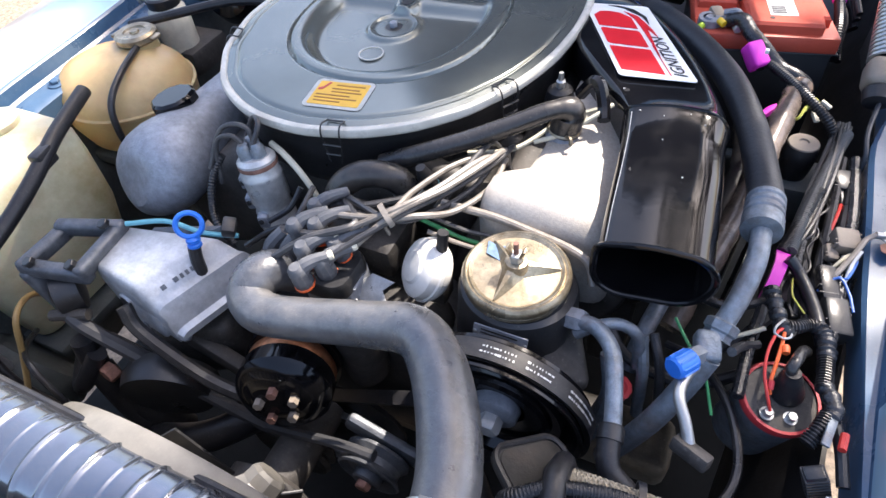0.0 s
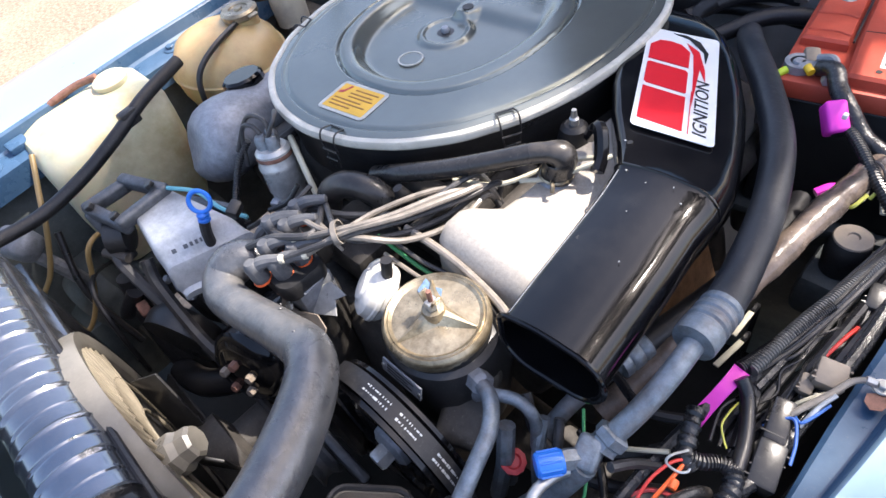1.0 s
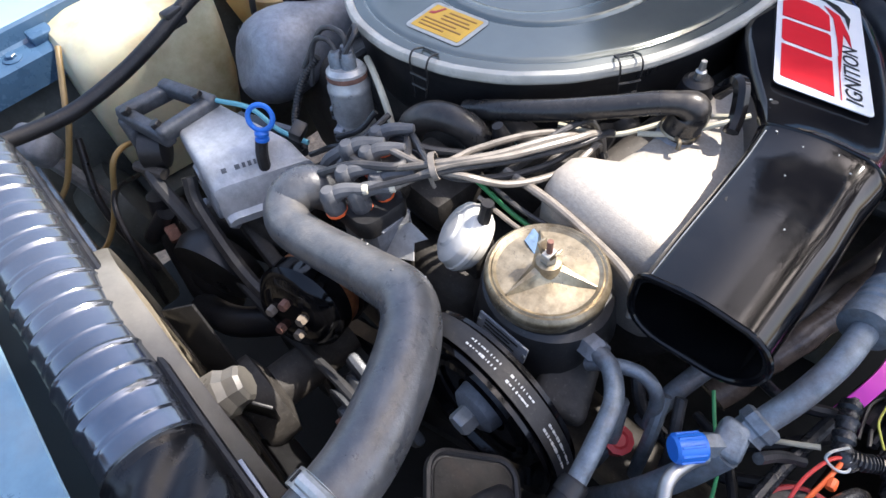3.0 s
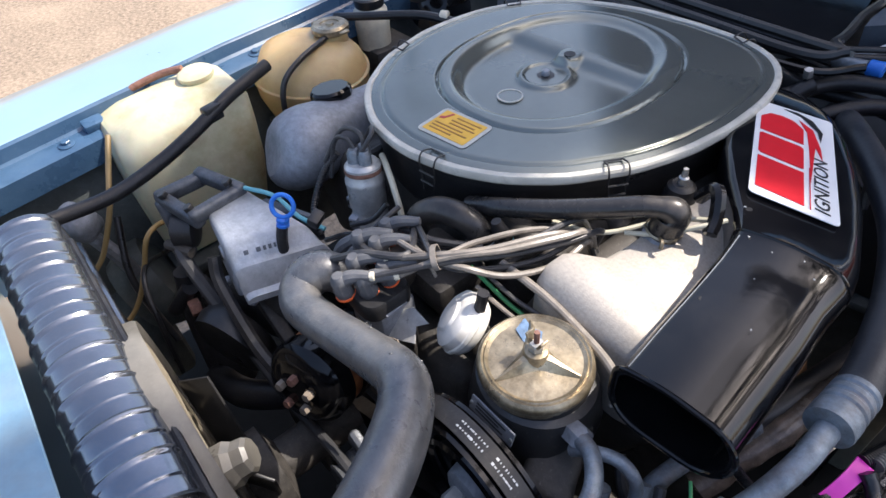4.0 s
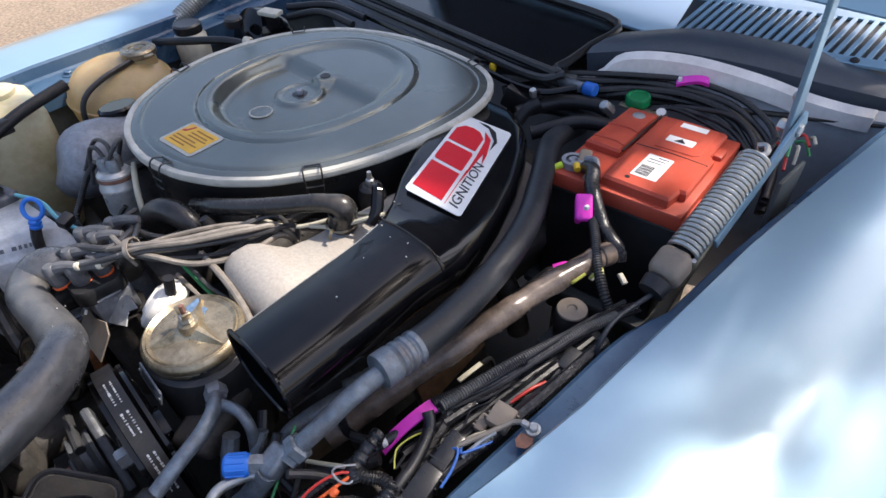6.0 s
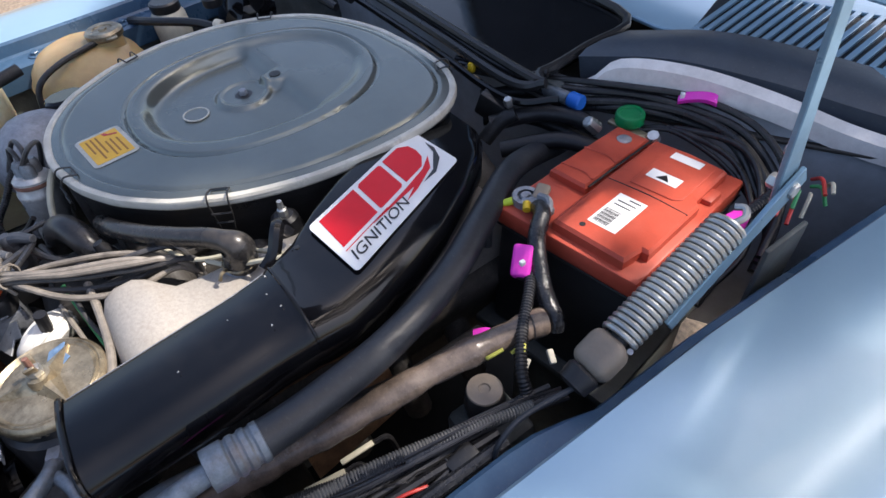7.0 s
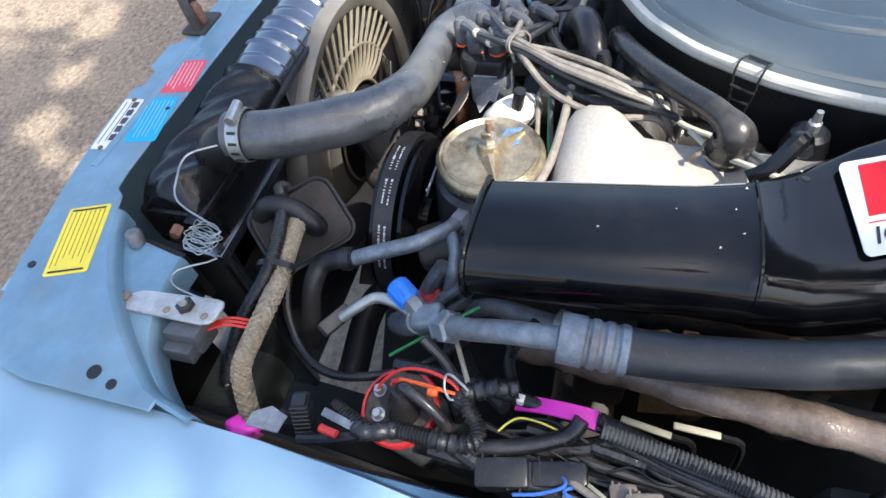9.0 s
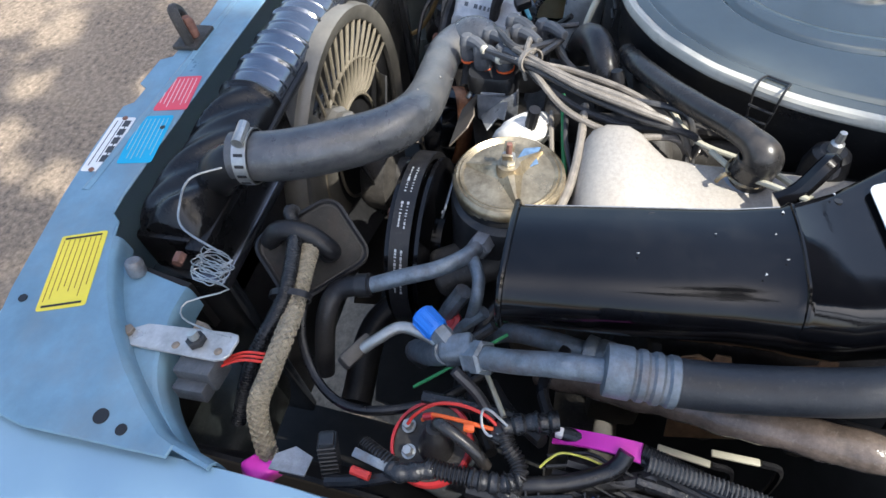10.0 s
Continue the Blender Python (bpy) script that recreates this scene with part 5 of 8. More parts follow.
# ---- distributor, ignition cables ----
def build_ignition():
    d = thing("distributor", (0.135, 0.18, 0.70), "dark distributor with angled rubber plug boots and orange seals", "distributor")
    part("shaft", lathe([(0.030, -0.16), (0.034, -0.05), (0.036, 0.0)], (0.118, 0.182, 0.79), (0, 0, 1), 24), M_BLOCK, d, "grimy dark metal body")
    part("module", rbox((0.058, 0.050, 0.042), pose(0.118, 0.182, 0.815, 0, 0, 6), 0.004, 2), M_CASTDARK, d, "grey sheet metal module")
    part("module_lip", rbox((0.060, 0.030, 0.004), pose(0.122, 0.178, 0.838, 0, 0, 6), 0.0015), M_CASTDARK, d)
    part("cap", rings(bmesh.new(), [[Vector((0.114 + s * 0.036 * x, 0.178 + s * 0.031 * y, z)) for x, y in rect(2, 2, 0.5, 5)] for s, z in ((0.9, 0.832), (1.0, 0.836), (1.0, 0.852), (0.94, 0.857), (0.5, 0.858))]), M_SATIN, d)
    boots = []
    for x, y, h in ((0.107, 0.146, 0.0), (0.124, 0.166, 0.0), (0.098, 0.172, 0.004), (0.126, 0.192, 0.002), (0.072, 0.196, 0.006), (0.094, 0.205, 0.006), (0.076, 0.232, 0.004)):
        b = [Vector((x - 0.001, y - 0.002, 0.872 + h)), Vector((x + 0.004, y + 0.005, 0.881 + h)), Vector((x + 0.013, y + 0.014, 0.884 + h)), Vector((x + 0.024, y + 0.023, 0.885 + h))]
        boots.append([b[0], b[1], b[3]])
        bt = part("plug_boot", lathe([(0.0100, 0), (0.0112, 0.002), (0.0112, 0.010), (0.0100, 0.017), (0.0105, 0.020), (0.0092, 0.027), (0.0060, 0.031)], (x, y, 0.856 + h), (-0.06, -0.12, 1), 10), M_BOOT, d)
        part("elbow", tube(b, lambda u: 0.0092 - 0.0035 * u, 10, 6), M_BOOT, bt)
        part("seal_ring", lathe([(0.0095, 0), (0.0116, 0.0008), (0.0116, 0.0030), (0.0095, 0.0040)], Vector((x, y, 0.8535 + h)), (-0.06, -0.12, 1), 16), M_ORANGE, bt, "orange silicone seal")
        part("ferrule", lathe([(0.0052, 0), (0.0056, 0.002), (0.0052, 0.006), (0.004, 0.007)], b[3] - Vector((0.002, 0.002, 0)), (0.7, 0.7, 0.1), 12), M_CREAM if y < 0.18 else M_BOOT, bt, "pale cable collar" if y < 0.18 else "")
    part("cap_wing", rings(bmesh.new(), [[Vector((0.088 + s * 0.030 * x, 0.206 + s * 0.034 * y, z)) for x, y in rect(2, 2, 0.6, 5)] for s, z in ((0.9, 0.815), (1.0, 0.82), (1.0, 0.853), (0.9, 0.859))]), M_SATIN, d)
    part("shield_sheet", slab([(-0.05, -0.02), (0.045, -0.024), (0.05, 0.012), (0.03, 0.022), (-0.01, 0.014), (-0.048, 0.02)], -0.001, 0.001, 0.0004, m=onto((0.150, 0.146, 0.80), (0.9, 0.35, 0.0), (-0.1, -0.75, 0.6))), M_COLLAR, d, "bent dull sheet metal shield")
    part("shield_screw", hexnut((0.136, 0.150, 0.822), (-0.1, -0.75, 0.6), 0.006, 0.004), M_ZINC, d)
    # cables, tied together half way
    mid = [(0.123, 0.188, 0.880), (0.175, 0.228, 0.902), (0.197, 0.282, 0.897), (0.219, 0.338, 0.892), (0.236, 0.392, 0.882)]
    rnd = random.Random(11)
    for k in range(8):
        a = 2 * math.pi * k / 8
        o = [Vector((0.010 * math.cos(a) * s, 0.004 * math.cos(a) * s, 0.008 * math.sin(a) * s)) for s in (1.0, 0.80, 1.9, 2.1, 1.3)]
        b = boots[k % 7]
        e = Vector(mid[4]) + Vector((rnd.uniform(0.0, 0.012), rnd.uniform(0.004, 0.016), rnd.uniform(-0.045, -0.03)))
        first = Vector(b[2]) if k < 7 else Vector((0.072, 0.186, 0.868))
        sag = Vector((0.012, -0.014, -0.006)) * (k % 4) / 3
        pts = [first - Vector((0, 0, 0.001 * k)), Vector(mid[1]) + o[1], Vector(mid[2]) + o[2] + sag, Vector(mid[3]) + o[3] + sag, Vector(mid[4]) + o[4] + Vector((0, -0.016 * (k % 3), 0)), e]
        c = thing("ignition_cable", pts[0], "taupe spark plug cable, dusty, tied in a bundle", "cable", "ignition cables")
        part("cable", tube(pts, 0.0036, 8, 8), M_TAUPE if k % 3 else M_GREYWIRE, c)
    z = thing("cable_tie", (0.17, 0.227, 0.89), "tan plastic tie round the ignition cables", "cable tie")
    part("band", lathe([(0.0135, -0.003), (0.0155, -0.003), (0.0155, 0.003), (0.0135, 0.003)], (0.17, 0.227, 0.902), (0.62, 0.72, 0.25), 20, caps=False, squash=0.8), M_TAUPE, z)
    part("tail", rbox((0.003, 0.004, 0.022), pose(0.172, 0.22, 0.888, 15), 0.001), M_TAUPE, z)
    for k, pts in enumerate(([(0.05, 0.20, 0.865), (0.09, 0.19, 0.882), (0.13, 0.20, 0.886), (0.16, 0.25, 0.88)], [(0.06, 0.16, 0.865), (0.10, 0.18, 0.89), (0.14, 0.21, 0.895), (0.10, 0.25, 0.88)], [(0.04, 0.22, 0.85), (0.08, 0.24, 0.875), (0.12, 0.26, 0.87), (0.16, 0.30, 0.86)])):
        c = thing("ignition_cable", pts[0], "dark grey ignition lead beside the distributor", "cable", "ignition leads")
        part("cable", tube(pts, 0.0045, 8), M_GREYWIRE, c)
    for k in range(3):
        c = thing("plug_boot", (0.03 + 0.02 * k, 0.19, 0.83), "dusty grey rubber boot among the ignition leads", "boot", "ignition boots")
        x = 0.02 + 0.022 * k
        part("boot", tube([(x, 0.185 + 0.01 * (k % 2), 0.80), (x + 0.004, 0.19, 0.835), (x + 0.02, 0.205, 0.855 + 0.006 * (k % 2))], lambda u: 0.012 - 0.004 * u, 10, 6), M_BOOT, c)


build_ignition()


def build_vacuum_can():
    v = thing("vacuum_unit", (0.21, 0.225, 0.78), "round white dusty plastic canister with a black nipple", "canister")
    ax = (-0.62, -0.50, 0.60)
    part("shell", lathe([(0.018, -0.026), (0.030, -0.022), (0.0345, -0.016), (0.0355, -0.004), (0.0335, 0.004), (0.027, 0.009), (0.020, 0.010), (0.017, 0.013), (0.006, 0.014)], (0.205, 0.222, 0.836), ax, 36), M_WHITE, v)
    part("ring", lathe([(0.0350, -0.012), (0.0372, -0.010), (0.0372, -0.006), (0.0350, -0.004)], (0.205, 0.222, 0.836), ax, 36, caps=False), M_WHITE, v)
    part("nipple", tube([(0.222, 0.232, 0.842), (0.226, 0.236, 0.862), (0.228, 0.240, 0.884)], 0.0065, 10), M_RUBBER, v)
    part("mount", rbox((0.03, 0.03, 0.05), pose(0.215, 0.235, 0.80), 0.006), M_BLOCK, v)
    b = thing("heat_shield", (0.165, 0.20, 0.76), "bent bright sheet metal bracket", "bracket")
    part("sheet", slab([(0, 0), (0.035, 0.004), (0.03, 0.022), (0.045, 0.03), (0.02, 0.042), (-0.004, 0.03)], 0, 0.002, 0.0005, m=onto((0.150, 0.165, 0.80), (1, 0.3, 0.2), (0.1, -0.6, 0.7))), M_ALU, b)


build_vacuum_can()


# ---- breather, arch hose, sensor ----
def build_breather():
    b = thing("breather_hose", (0.25, 0.4, 0.86), "black moulded breather hose with an elbow on the valve cover", "hose")
    pts = [(0.105, 0.330, 0.872), (0.15, 0.340, 0.890), (0.20, 0.366, 0.902), (0.245, 0.396, 0.913), (0.282, 0.425, 0.921), (0.302, 0.441, 0.917), (0.300, 0.442, 0.898), (0.298, 0.440, 0.884)]
    part("hose", tube(pts, lambda u: 0.0115 + 0.007 * max(0, min(1, (u - 0.62) / 0.15)), 18, 8), M_BREATHER, b)
    part("wire_clamp", lathe([(0.0190, -0.002), (0.0205, 0.0), (0.0190, 0.002)], (0.298, 0.440, 0.890), (0.05, 0, 1), 24, caps=False), M_CAP, b, "twisted wire clamp")
    part("clamp_twist", tube([(0.305, 0.422, 0.892), (0.312, 0.415, 0.896), (0.314, 0.411, 0.890)], 0.0022, 6, 4), M_CAP, b)
    a = thing("arch_hose", (0.11, 0.29, 0.85), "short black arched rubber hose", "hose")
    part("hose", tube([(0.065, 0.272, 0.84), (0.075, 0.280, 0.868), (0.100, 0.292, 0.884), (0.130, 0.304, 0.880), (0.148, 0.312, 0.858), (0.15, 0.315, 0.835)], 0.0165, 16, 6), M_BREATHER, a)
    part("clamp", lathe([(0.018, -0.004), (0.0198, -0.004), (0.0198, 0.004), (0.018, 0.004)], (0.148, 0.312, 0.855), (0.2, 0.1, -1), 24, caps=False), M_ZINC, a)
    s = thing("temperature_sensor", (0.168, 0.325, 0.85), "small black sensor plug with a turquoise collar", "sensor")
    part("plug", lathe([(0.010, -0.02), (0.011, 0.0), (0.008, 0.012), (0.006, 0.02)], (0.168, 0.322, 0.872), (-0.2, -0.2, 1), 14), M_RUBBER, s)
    part("collar", lathe([(0.0115, -0.016), (0.0125, -0.013), (0.0115, -0.010)], (0.168, 0.322, 0.872), (-0.2, -0.2, 1), 14, caps=False), M_TURQ, s)
    for pts in ([(0.20, 0.372, 0.880), (0.25, 0.40, 0.878), (0.29, 0.455, 0.888), (0.33, 0.485, 0.895)], [(0.27, 0.41, 0.885), (0.30, 0.43, 0.890), (0.33, 0.455, 0.905), (0.345, 0.475, 0.91)]):
        w = thing("vacuum_line", pts[0], "thin cream vacuum line beside the breather", "hose", "vacuum lines")
        part("line", tube(pts, 0.0028, 8), M_CREAMWIRE, w)
    g = thing("rubber_mount", (0.272, 0.505, 0.86), "black rubber air cleaner mount with a steel stud", "mount")
    part("rubber", lathe([(0.018, -0.05), (0.02, -0.02), (0.016, -0.004), (0.011, 0.0)], (0.272, 0.508, 0.90), (0, 0, 1), 20), M_RUBBER, g)
    part("stud", lathe([(0.006, 0), (0.006, 0.008), (0.004, 0.010), (0.003, 0.020)], (0.272, 0.508, 0.90), (0, 0, 1), 8), M_ZINC, g)


build_breather()


def build_switch():
    s = thing("idle_valve", (-0.05, 0.27, 0.79), "grey metal idle valve cylinder with wires on top", "valve")
    c, ax = (-0.040, 0.272, 0.838), (-0.10, 0.10, 1)
    part("cylinder", lathe([(0.020, -0.062), (0.025, -0.058), (0.0255, -0.030), (0.0235, -0.026), (0.0235, -0.018), (0.0255, -0.014), (0.0255, 0.018), (0.0265, 0.020), (0.0265, 0.026), (0.0245, 0.029), (0.0245, 0.045), (0.020, 0.05)], c, ax, 28), M_ALU, s)
    for dx, dy, dz in ((-0.026, -0.006, 0.010), (-0.026, -0.010, -0.022), (0.004, -0.028, -0.030)):
        lug = part("lug", rbox((0.014, 0.014, 0.020), pose(c[0] + dx, c[1] + dy, c[2] + dz, 0, 0, 25), 0.003), M_CASTDARK, s)
        part("lug_screw", lathe([(0.0045, 0), (0.0045, 0.002), (0.002, 0.003)], (c[0] + dx, c[1] + dy - 0.006, c[2] + dz + 0.002), (-0.2, -1, 0.3), 12), M_SATIN, lug)
    part("rust_band", lathe([(0.0248, 0.036), (0.0254, 0.039), (0.0248, 0.042)], c, ax, 24, caps=False), M_RUST, s)
    for k in range(3):
        a = 2 * math.pi * k / 3
        q = Vector((-0.046 + 0.009 * math.cos(a), 0.277 + 0.009 * math.sin(a), 0.888))
        part("terminal_boot", lathe([(0.0092, -0.006), (0.0092, 0.012), (0.006, 0.018)], q, ax, 14), M_PIPE, s)
    for pts in ([(-0.051, 0.275, 0.898), (-0.066, 0.272, 0.915), (-0.088, 0.265, 0.903), (-0.092, 0.25, 0.85)], [(-0.042, 0.280, 0.898), (-0.051, 0.285, 0.922), (-0.083, 0.276, 0.918), (-0.100, 0.25, 0.872)],
                [(-0.041, 0.272, 0.900), (-0.036, 0.292, 0.925), (-0.058, 0.305, 0.918), (-0.08, 0.29, 0.87)]):
        part("lead", tube(pts, 0.0032, 8), M_GREYWIRE, s)
    l = thing("wire_loom", (-0.08, 0.25, 0.80), "ribbed black wiring sleeve beside the idle valve", "loom", "wire looms")
    part("sleeve", corrugated([(-0.088, 0.265, 0.885), (-0.098, 0.245, 0.86), (-0.095, 0.225, 0.835), (-0.075, 0.205, 0.82), (-0.055, 0.20, 0.80)], 0.0052), M_BLACKWIRE, l)
    h = thing("cream_hose", (0.0, 0.29, 0.85), "thin cream vacuum hose in front of the air cleaner", "hose", "vacuum lines")
    part("hose", tube([(-0.04, 0.305, 0.885), (-0.015, 0.295, 0.882), (0.015, 0.283, 0.868), (0.035, 0.275, 0.845), (0.04, 0.27, 0.825)], 0.0042, 10), M_CREAMWIRE, h)
    for i, pts in enumerate(([(0.0, 0.22, 0.84), (0.02, 0.24, 0.85), (0.03, 0.26, 0.87)], [(0.03, 0.20, 0.83), (0.045, 0.23, 0.86), (0.04, 0.27, 0.865)], [(-0.02, 0.19, 0.82), (0.02, 0.21, 0.845), (0.07, 0.235, 0.85)], [(0.05, 0.25, 0.84), (0.09, 0.26, 0.85), (0.12, 0.27, 0.84)])):
        w = thing("engine_wire", pts[0], "black and grey engine wire, dusty", "wire", "engine wires")
        part("wire", tube(pts, 0.0036, 8), M_GREYWIRE if i % 2 else M_BLACKWIRE, w)


build_switch()


# ---- compressor and dipstick ----
def build_compressor():
    c = thing("ac_compressor", (-0.11, 0.13, 0.66), "grey cast aluminium compressor with a dark bracket", "compressor")
    m = onto((-0.105, 0.130, 0.775), (0.92, 0.38, 0), (0.0, -0.10, 1))
    # head: flat top, sloped side with a step, flange below; lofted from the front end to the slanting back
    rows = []
    for u, k in ((0.0, 0.016), (0.015, 0.007), (0.05, 0.002), (0.10, 0.0), (0.50, 0.0), (0.93, 0.0), (0.975, 0.002), (1.0, 0.008)):
        xl, xr = -0.181 - 0.010 * u, -0.098 + 0.042 * u
        ring = []
        for v, x, z in ((0, xl, 0.746), (0, xl - 0.001, 0.812), (0.03, xl + 0.003, 0.824), (0.10, xl + 0.010, 0.8275), (0.62, xr - 0.006, 0.8285), (0.68, xr, 0.826), (0.80, xr + 0.015, 0.808), (0.83, xr + 0.019, 0.8055),
                        (0.88, xr + 0.025, 0.804), (0.93, xr + 0.033, 0.790), (0.96, xr + 0.037, 0.770), (1.0, xr + 0.046, 0.767), (1.0, xr + 0.046, 0.757), (0.97, xr + 0.036, 0.755), (0.95, xr + 0.034, 0.746)):
            y = (1 - u) * (0.094 - 0.020 * v) + u * (0.156 + 0.044 * v)
            ring.append(Vector((x, y, z - k * (z > 0.76) * (0.6 + 0.4 * (z > 0.80)))))
        rows.append(ring)
    head = part("head", rings(bmesh.new(), rows), M_HEAD, c, "pale cast aluminium head with a sloped side")
    part("front_boss", lathe([(0.013, -0.012), (0.014, 0.0), (0.012, 0.003)], (-0.146, 0.087, 0.775), (-0.15, -1, 0.1), 20), M_HEAD, c)
    part("front_hole", lathe([(0.0095, 0.0), (0.0095, 0.0012)], (-0.1463, 0.0846, 0.7753), (-0.15, -1, 0.1), 20), M_INK_SHADE, c, "dark round bolt hole")
    part("end_web", rbox((0.085, 0.014, 0.040), pose(-0.122, 0.088, 0.766, -12, 0, -9), 0.005, 2), M_HEAD, c)
    part("rear_step", slab([(-0.150, 0.158), (-0.138, 0.156), (-0.122, 0.170), (-0.070, 0.190), (-0.062, 0.206), (-0.130, 0.182), (-0.152, 0.172)], 0.78, 0.826, 0.004), M_BRKT, c, "dull dark rear edge")
    text_bars(onto((-0.0655, 0.1270, 0.8185), (0.045, 0.122, 0), (0.70, -0.26, 0.62)), [(-0.030, -0.024, 0), (-0.014, -0.008, 0), (-0.005, -0.001, 0), (0.002, 0.006, 0), (0.009, 0.012, 0), (0.015, 0.021, 0)], 0.006, M_BRKT, c, "raised_marks")
    part("plug", rbox((0.016, 0.022, 0.016), pose(-0.034, 0.190, 0.848, 10, 20, 30), 0.003), M_SATIN, c, "black electrical plug")
    part("body", rbox((0.13, 0.12, 0.12), m @ pose(0, 0.01, -0.100), 0.02, 3), M_BLOCK, c)
    for x, y in ((-0.118, 0.076), (-0.060, 0.084), (-0.190, 0.12), (-0.026, 0.150)):
        part("bolt", hexnut((x, y, 0.748), (x + 0.108, y - 0.135, 0.1), 0.0065, 0.009), M_CASTDARK, c)
    br = bmesh.new()
    for q in (((-0.250, 0.060, 0.828), (-0.250, 0.122, 0.836)), ((-0.250, 0.122, 0.836), (-0.184, 0.150, 0.834)), ((-0.184, 0.150, 0.834), (-0.177, 0.080, 0.826)), ((-0.177, 0.080, 0.826), (-0.250, 0.060, 0.826)), ((-0.25, 0.062, 0.82), (-0.235, 0.055, 0.74))):
        a, e = Vector(q[0]), Vector(q[1])
        rbox(((e - a).length + 0.016, 0.018, 0.022), onto((a + e) / 2, e - a, (0.1, 0, 1) if abs((e - a).z) < 0.05 else (0, -1, 0)), 0.006, 3, br)
    part("bracket", br, M_BRKT, c, "dull dark bracket frame")
    for p in ((-0.236, 0.062, 0.840), (-0.185, 0.078, 0.838), (-0.19, 0.14, 0.845)):
        part("bracket_bolt", hexnut(p, (-0.2, -0.3, 1), 0.0075, 0.007), M_SATIN, c)
    part("clutch_coil", lathe([(0.018, -0.03), (0.026, -0.028), (0.026, 0.0), (0.018, 0.004)], (-0.225, 0.055, 0.79), (-0.6, -0.8, 0.1), 18), M_SATIN, c)
    part("pivot_bolt", tube([m @ Vector((-0.15, -0.04, 0.005)), m @ Vector((-0.10, -0.04, 0.005))], 0.0075, 10, 2), M_BLOCK, c)
    part("clutch", lathe([(0.02, 0.02), (0.058, 0.018), (0.062, 0.0), (0.058, -0.018), (0.03, -0.02)], m @ Vector((-0.03, -0.09, -0.10)), m.to_3x3() @ Vector((0, -1, 0)), 32), M_SATIN, c)
    part("rusty_nut", hexnut(m @ Vector((-0.10, -0.075, -0.075)), m.to_3x3() @ Vector((-0.5, -1, 0.2)), 0.013, 0.016), M_RUST, c)
    part("belt_run", tube([(-0.17, 0.05, 0.735), (-0.10, 0.055, 0.70), (0.0, 0.06, 0.63), (0.05, 0.07, 0.57)], 0.008, 6), M_RUBBER, c)
    part("belt", tube([(-0.205, 0.045, 0.770), (-0.18, 0.043, 0.755), (-0.10, 0.050, 0.70), (0.0, 0.058, 0.635), (0.06, 0.065, 0.60)], 0.0095, 8), M_BELTGREY, c, "dusty drive belt")
    part("hose_down", tube([(-0.20, 0.035, 0.735), (-0.195, 0.02, 0.66), (-0.17, 0.01, 0.56)], 0.016, 12), M_RUBBER, c)
    part("thin_cable", tube([(-0.36, 0.04, 0.66), (-0.30, 0.00, 0.70), (-0.25, -0.02, 0.70), (-0.21, -0.03, 0.65), (-0.20, -0.04, 0.55)], 0.0042, 8), M_BLACKWIRE, c)
    part("wire", tube([(-0.175, 0.155, 0.838), (-0.13, 0.178, 0.836), (-0.08, 0.185, 0.826), (-0.04, 0.20, 0.82)], 0.0032, 8), M_TURQ, c, "turquoise wire")
    d = thing("dipstick", (-0.062, 0.155, 0.78), "bright blue ring dipstick handle", "dipstick")
    bm = bmesh.new()
    mm = onto((-0.063, 0.163, 0.868), (0.7, 0.7, 0), (0.62, -0.6, 0.45))
    pts = [mm @ Vector((0.0145 * math.cos(t), 0.0145 * math.sin(t), 0)) for t in np.linspace(0, 2 * math.pi, 33)[:-1]]
    fr = []
    for i, p in enumerate(pts):
        o = (p - mm.translation).normalized()
        z = (mm.to_3x3() @ Vector((0, 0, 1))).normalized()
        fr.append([p + o * 0.0032 * math.cos(t) + z * 0.0032 * math.sin(t) for t in np.linspace(0, 2 * math.pi, 9)[:-1]])
    part("ring", rings(bm, fr, closed=True), M_BLUE, d)
    part("neck", lathe([(0.006, -0.014), (0.0085, -0.012), (0.0085, -0.009), (0.006, -0.007), (0.0085, -0.005), (0.0085, -0.002), (0.005, 0.001)], (-0.061, 0.158, 0.853), (-0.1, 0.3, 1), 14), M_BLUE, d)
    part("sleeve", tube([(-0.061, 0.154, 0.842), (-0.060, 0.147, 0.82), (-0.058, 0.142, 0.78)], 0.0075, 10), M_RUBBER, d)


build_compressor()


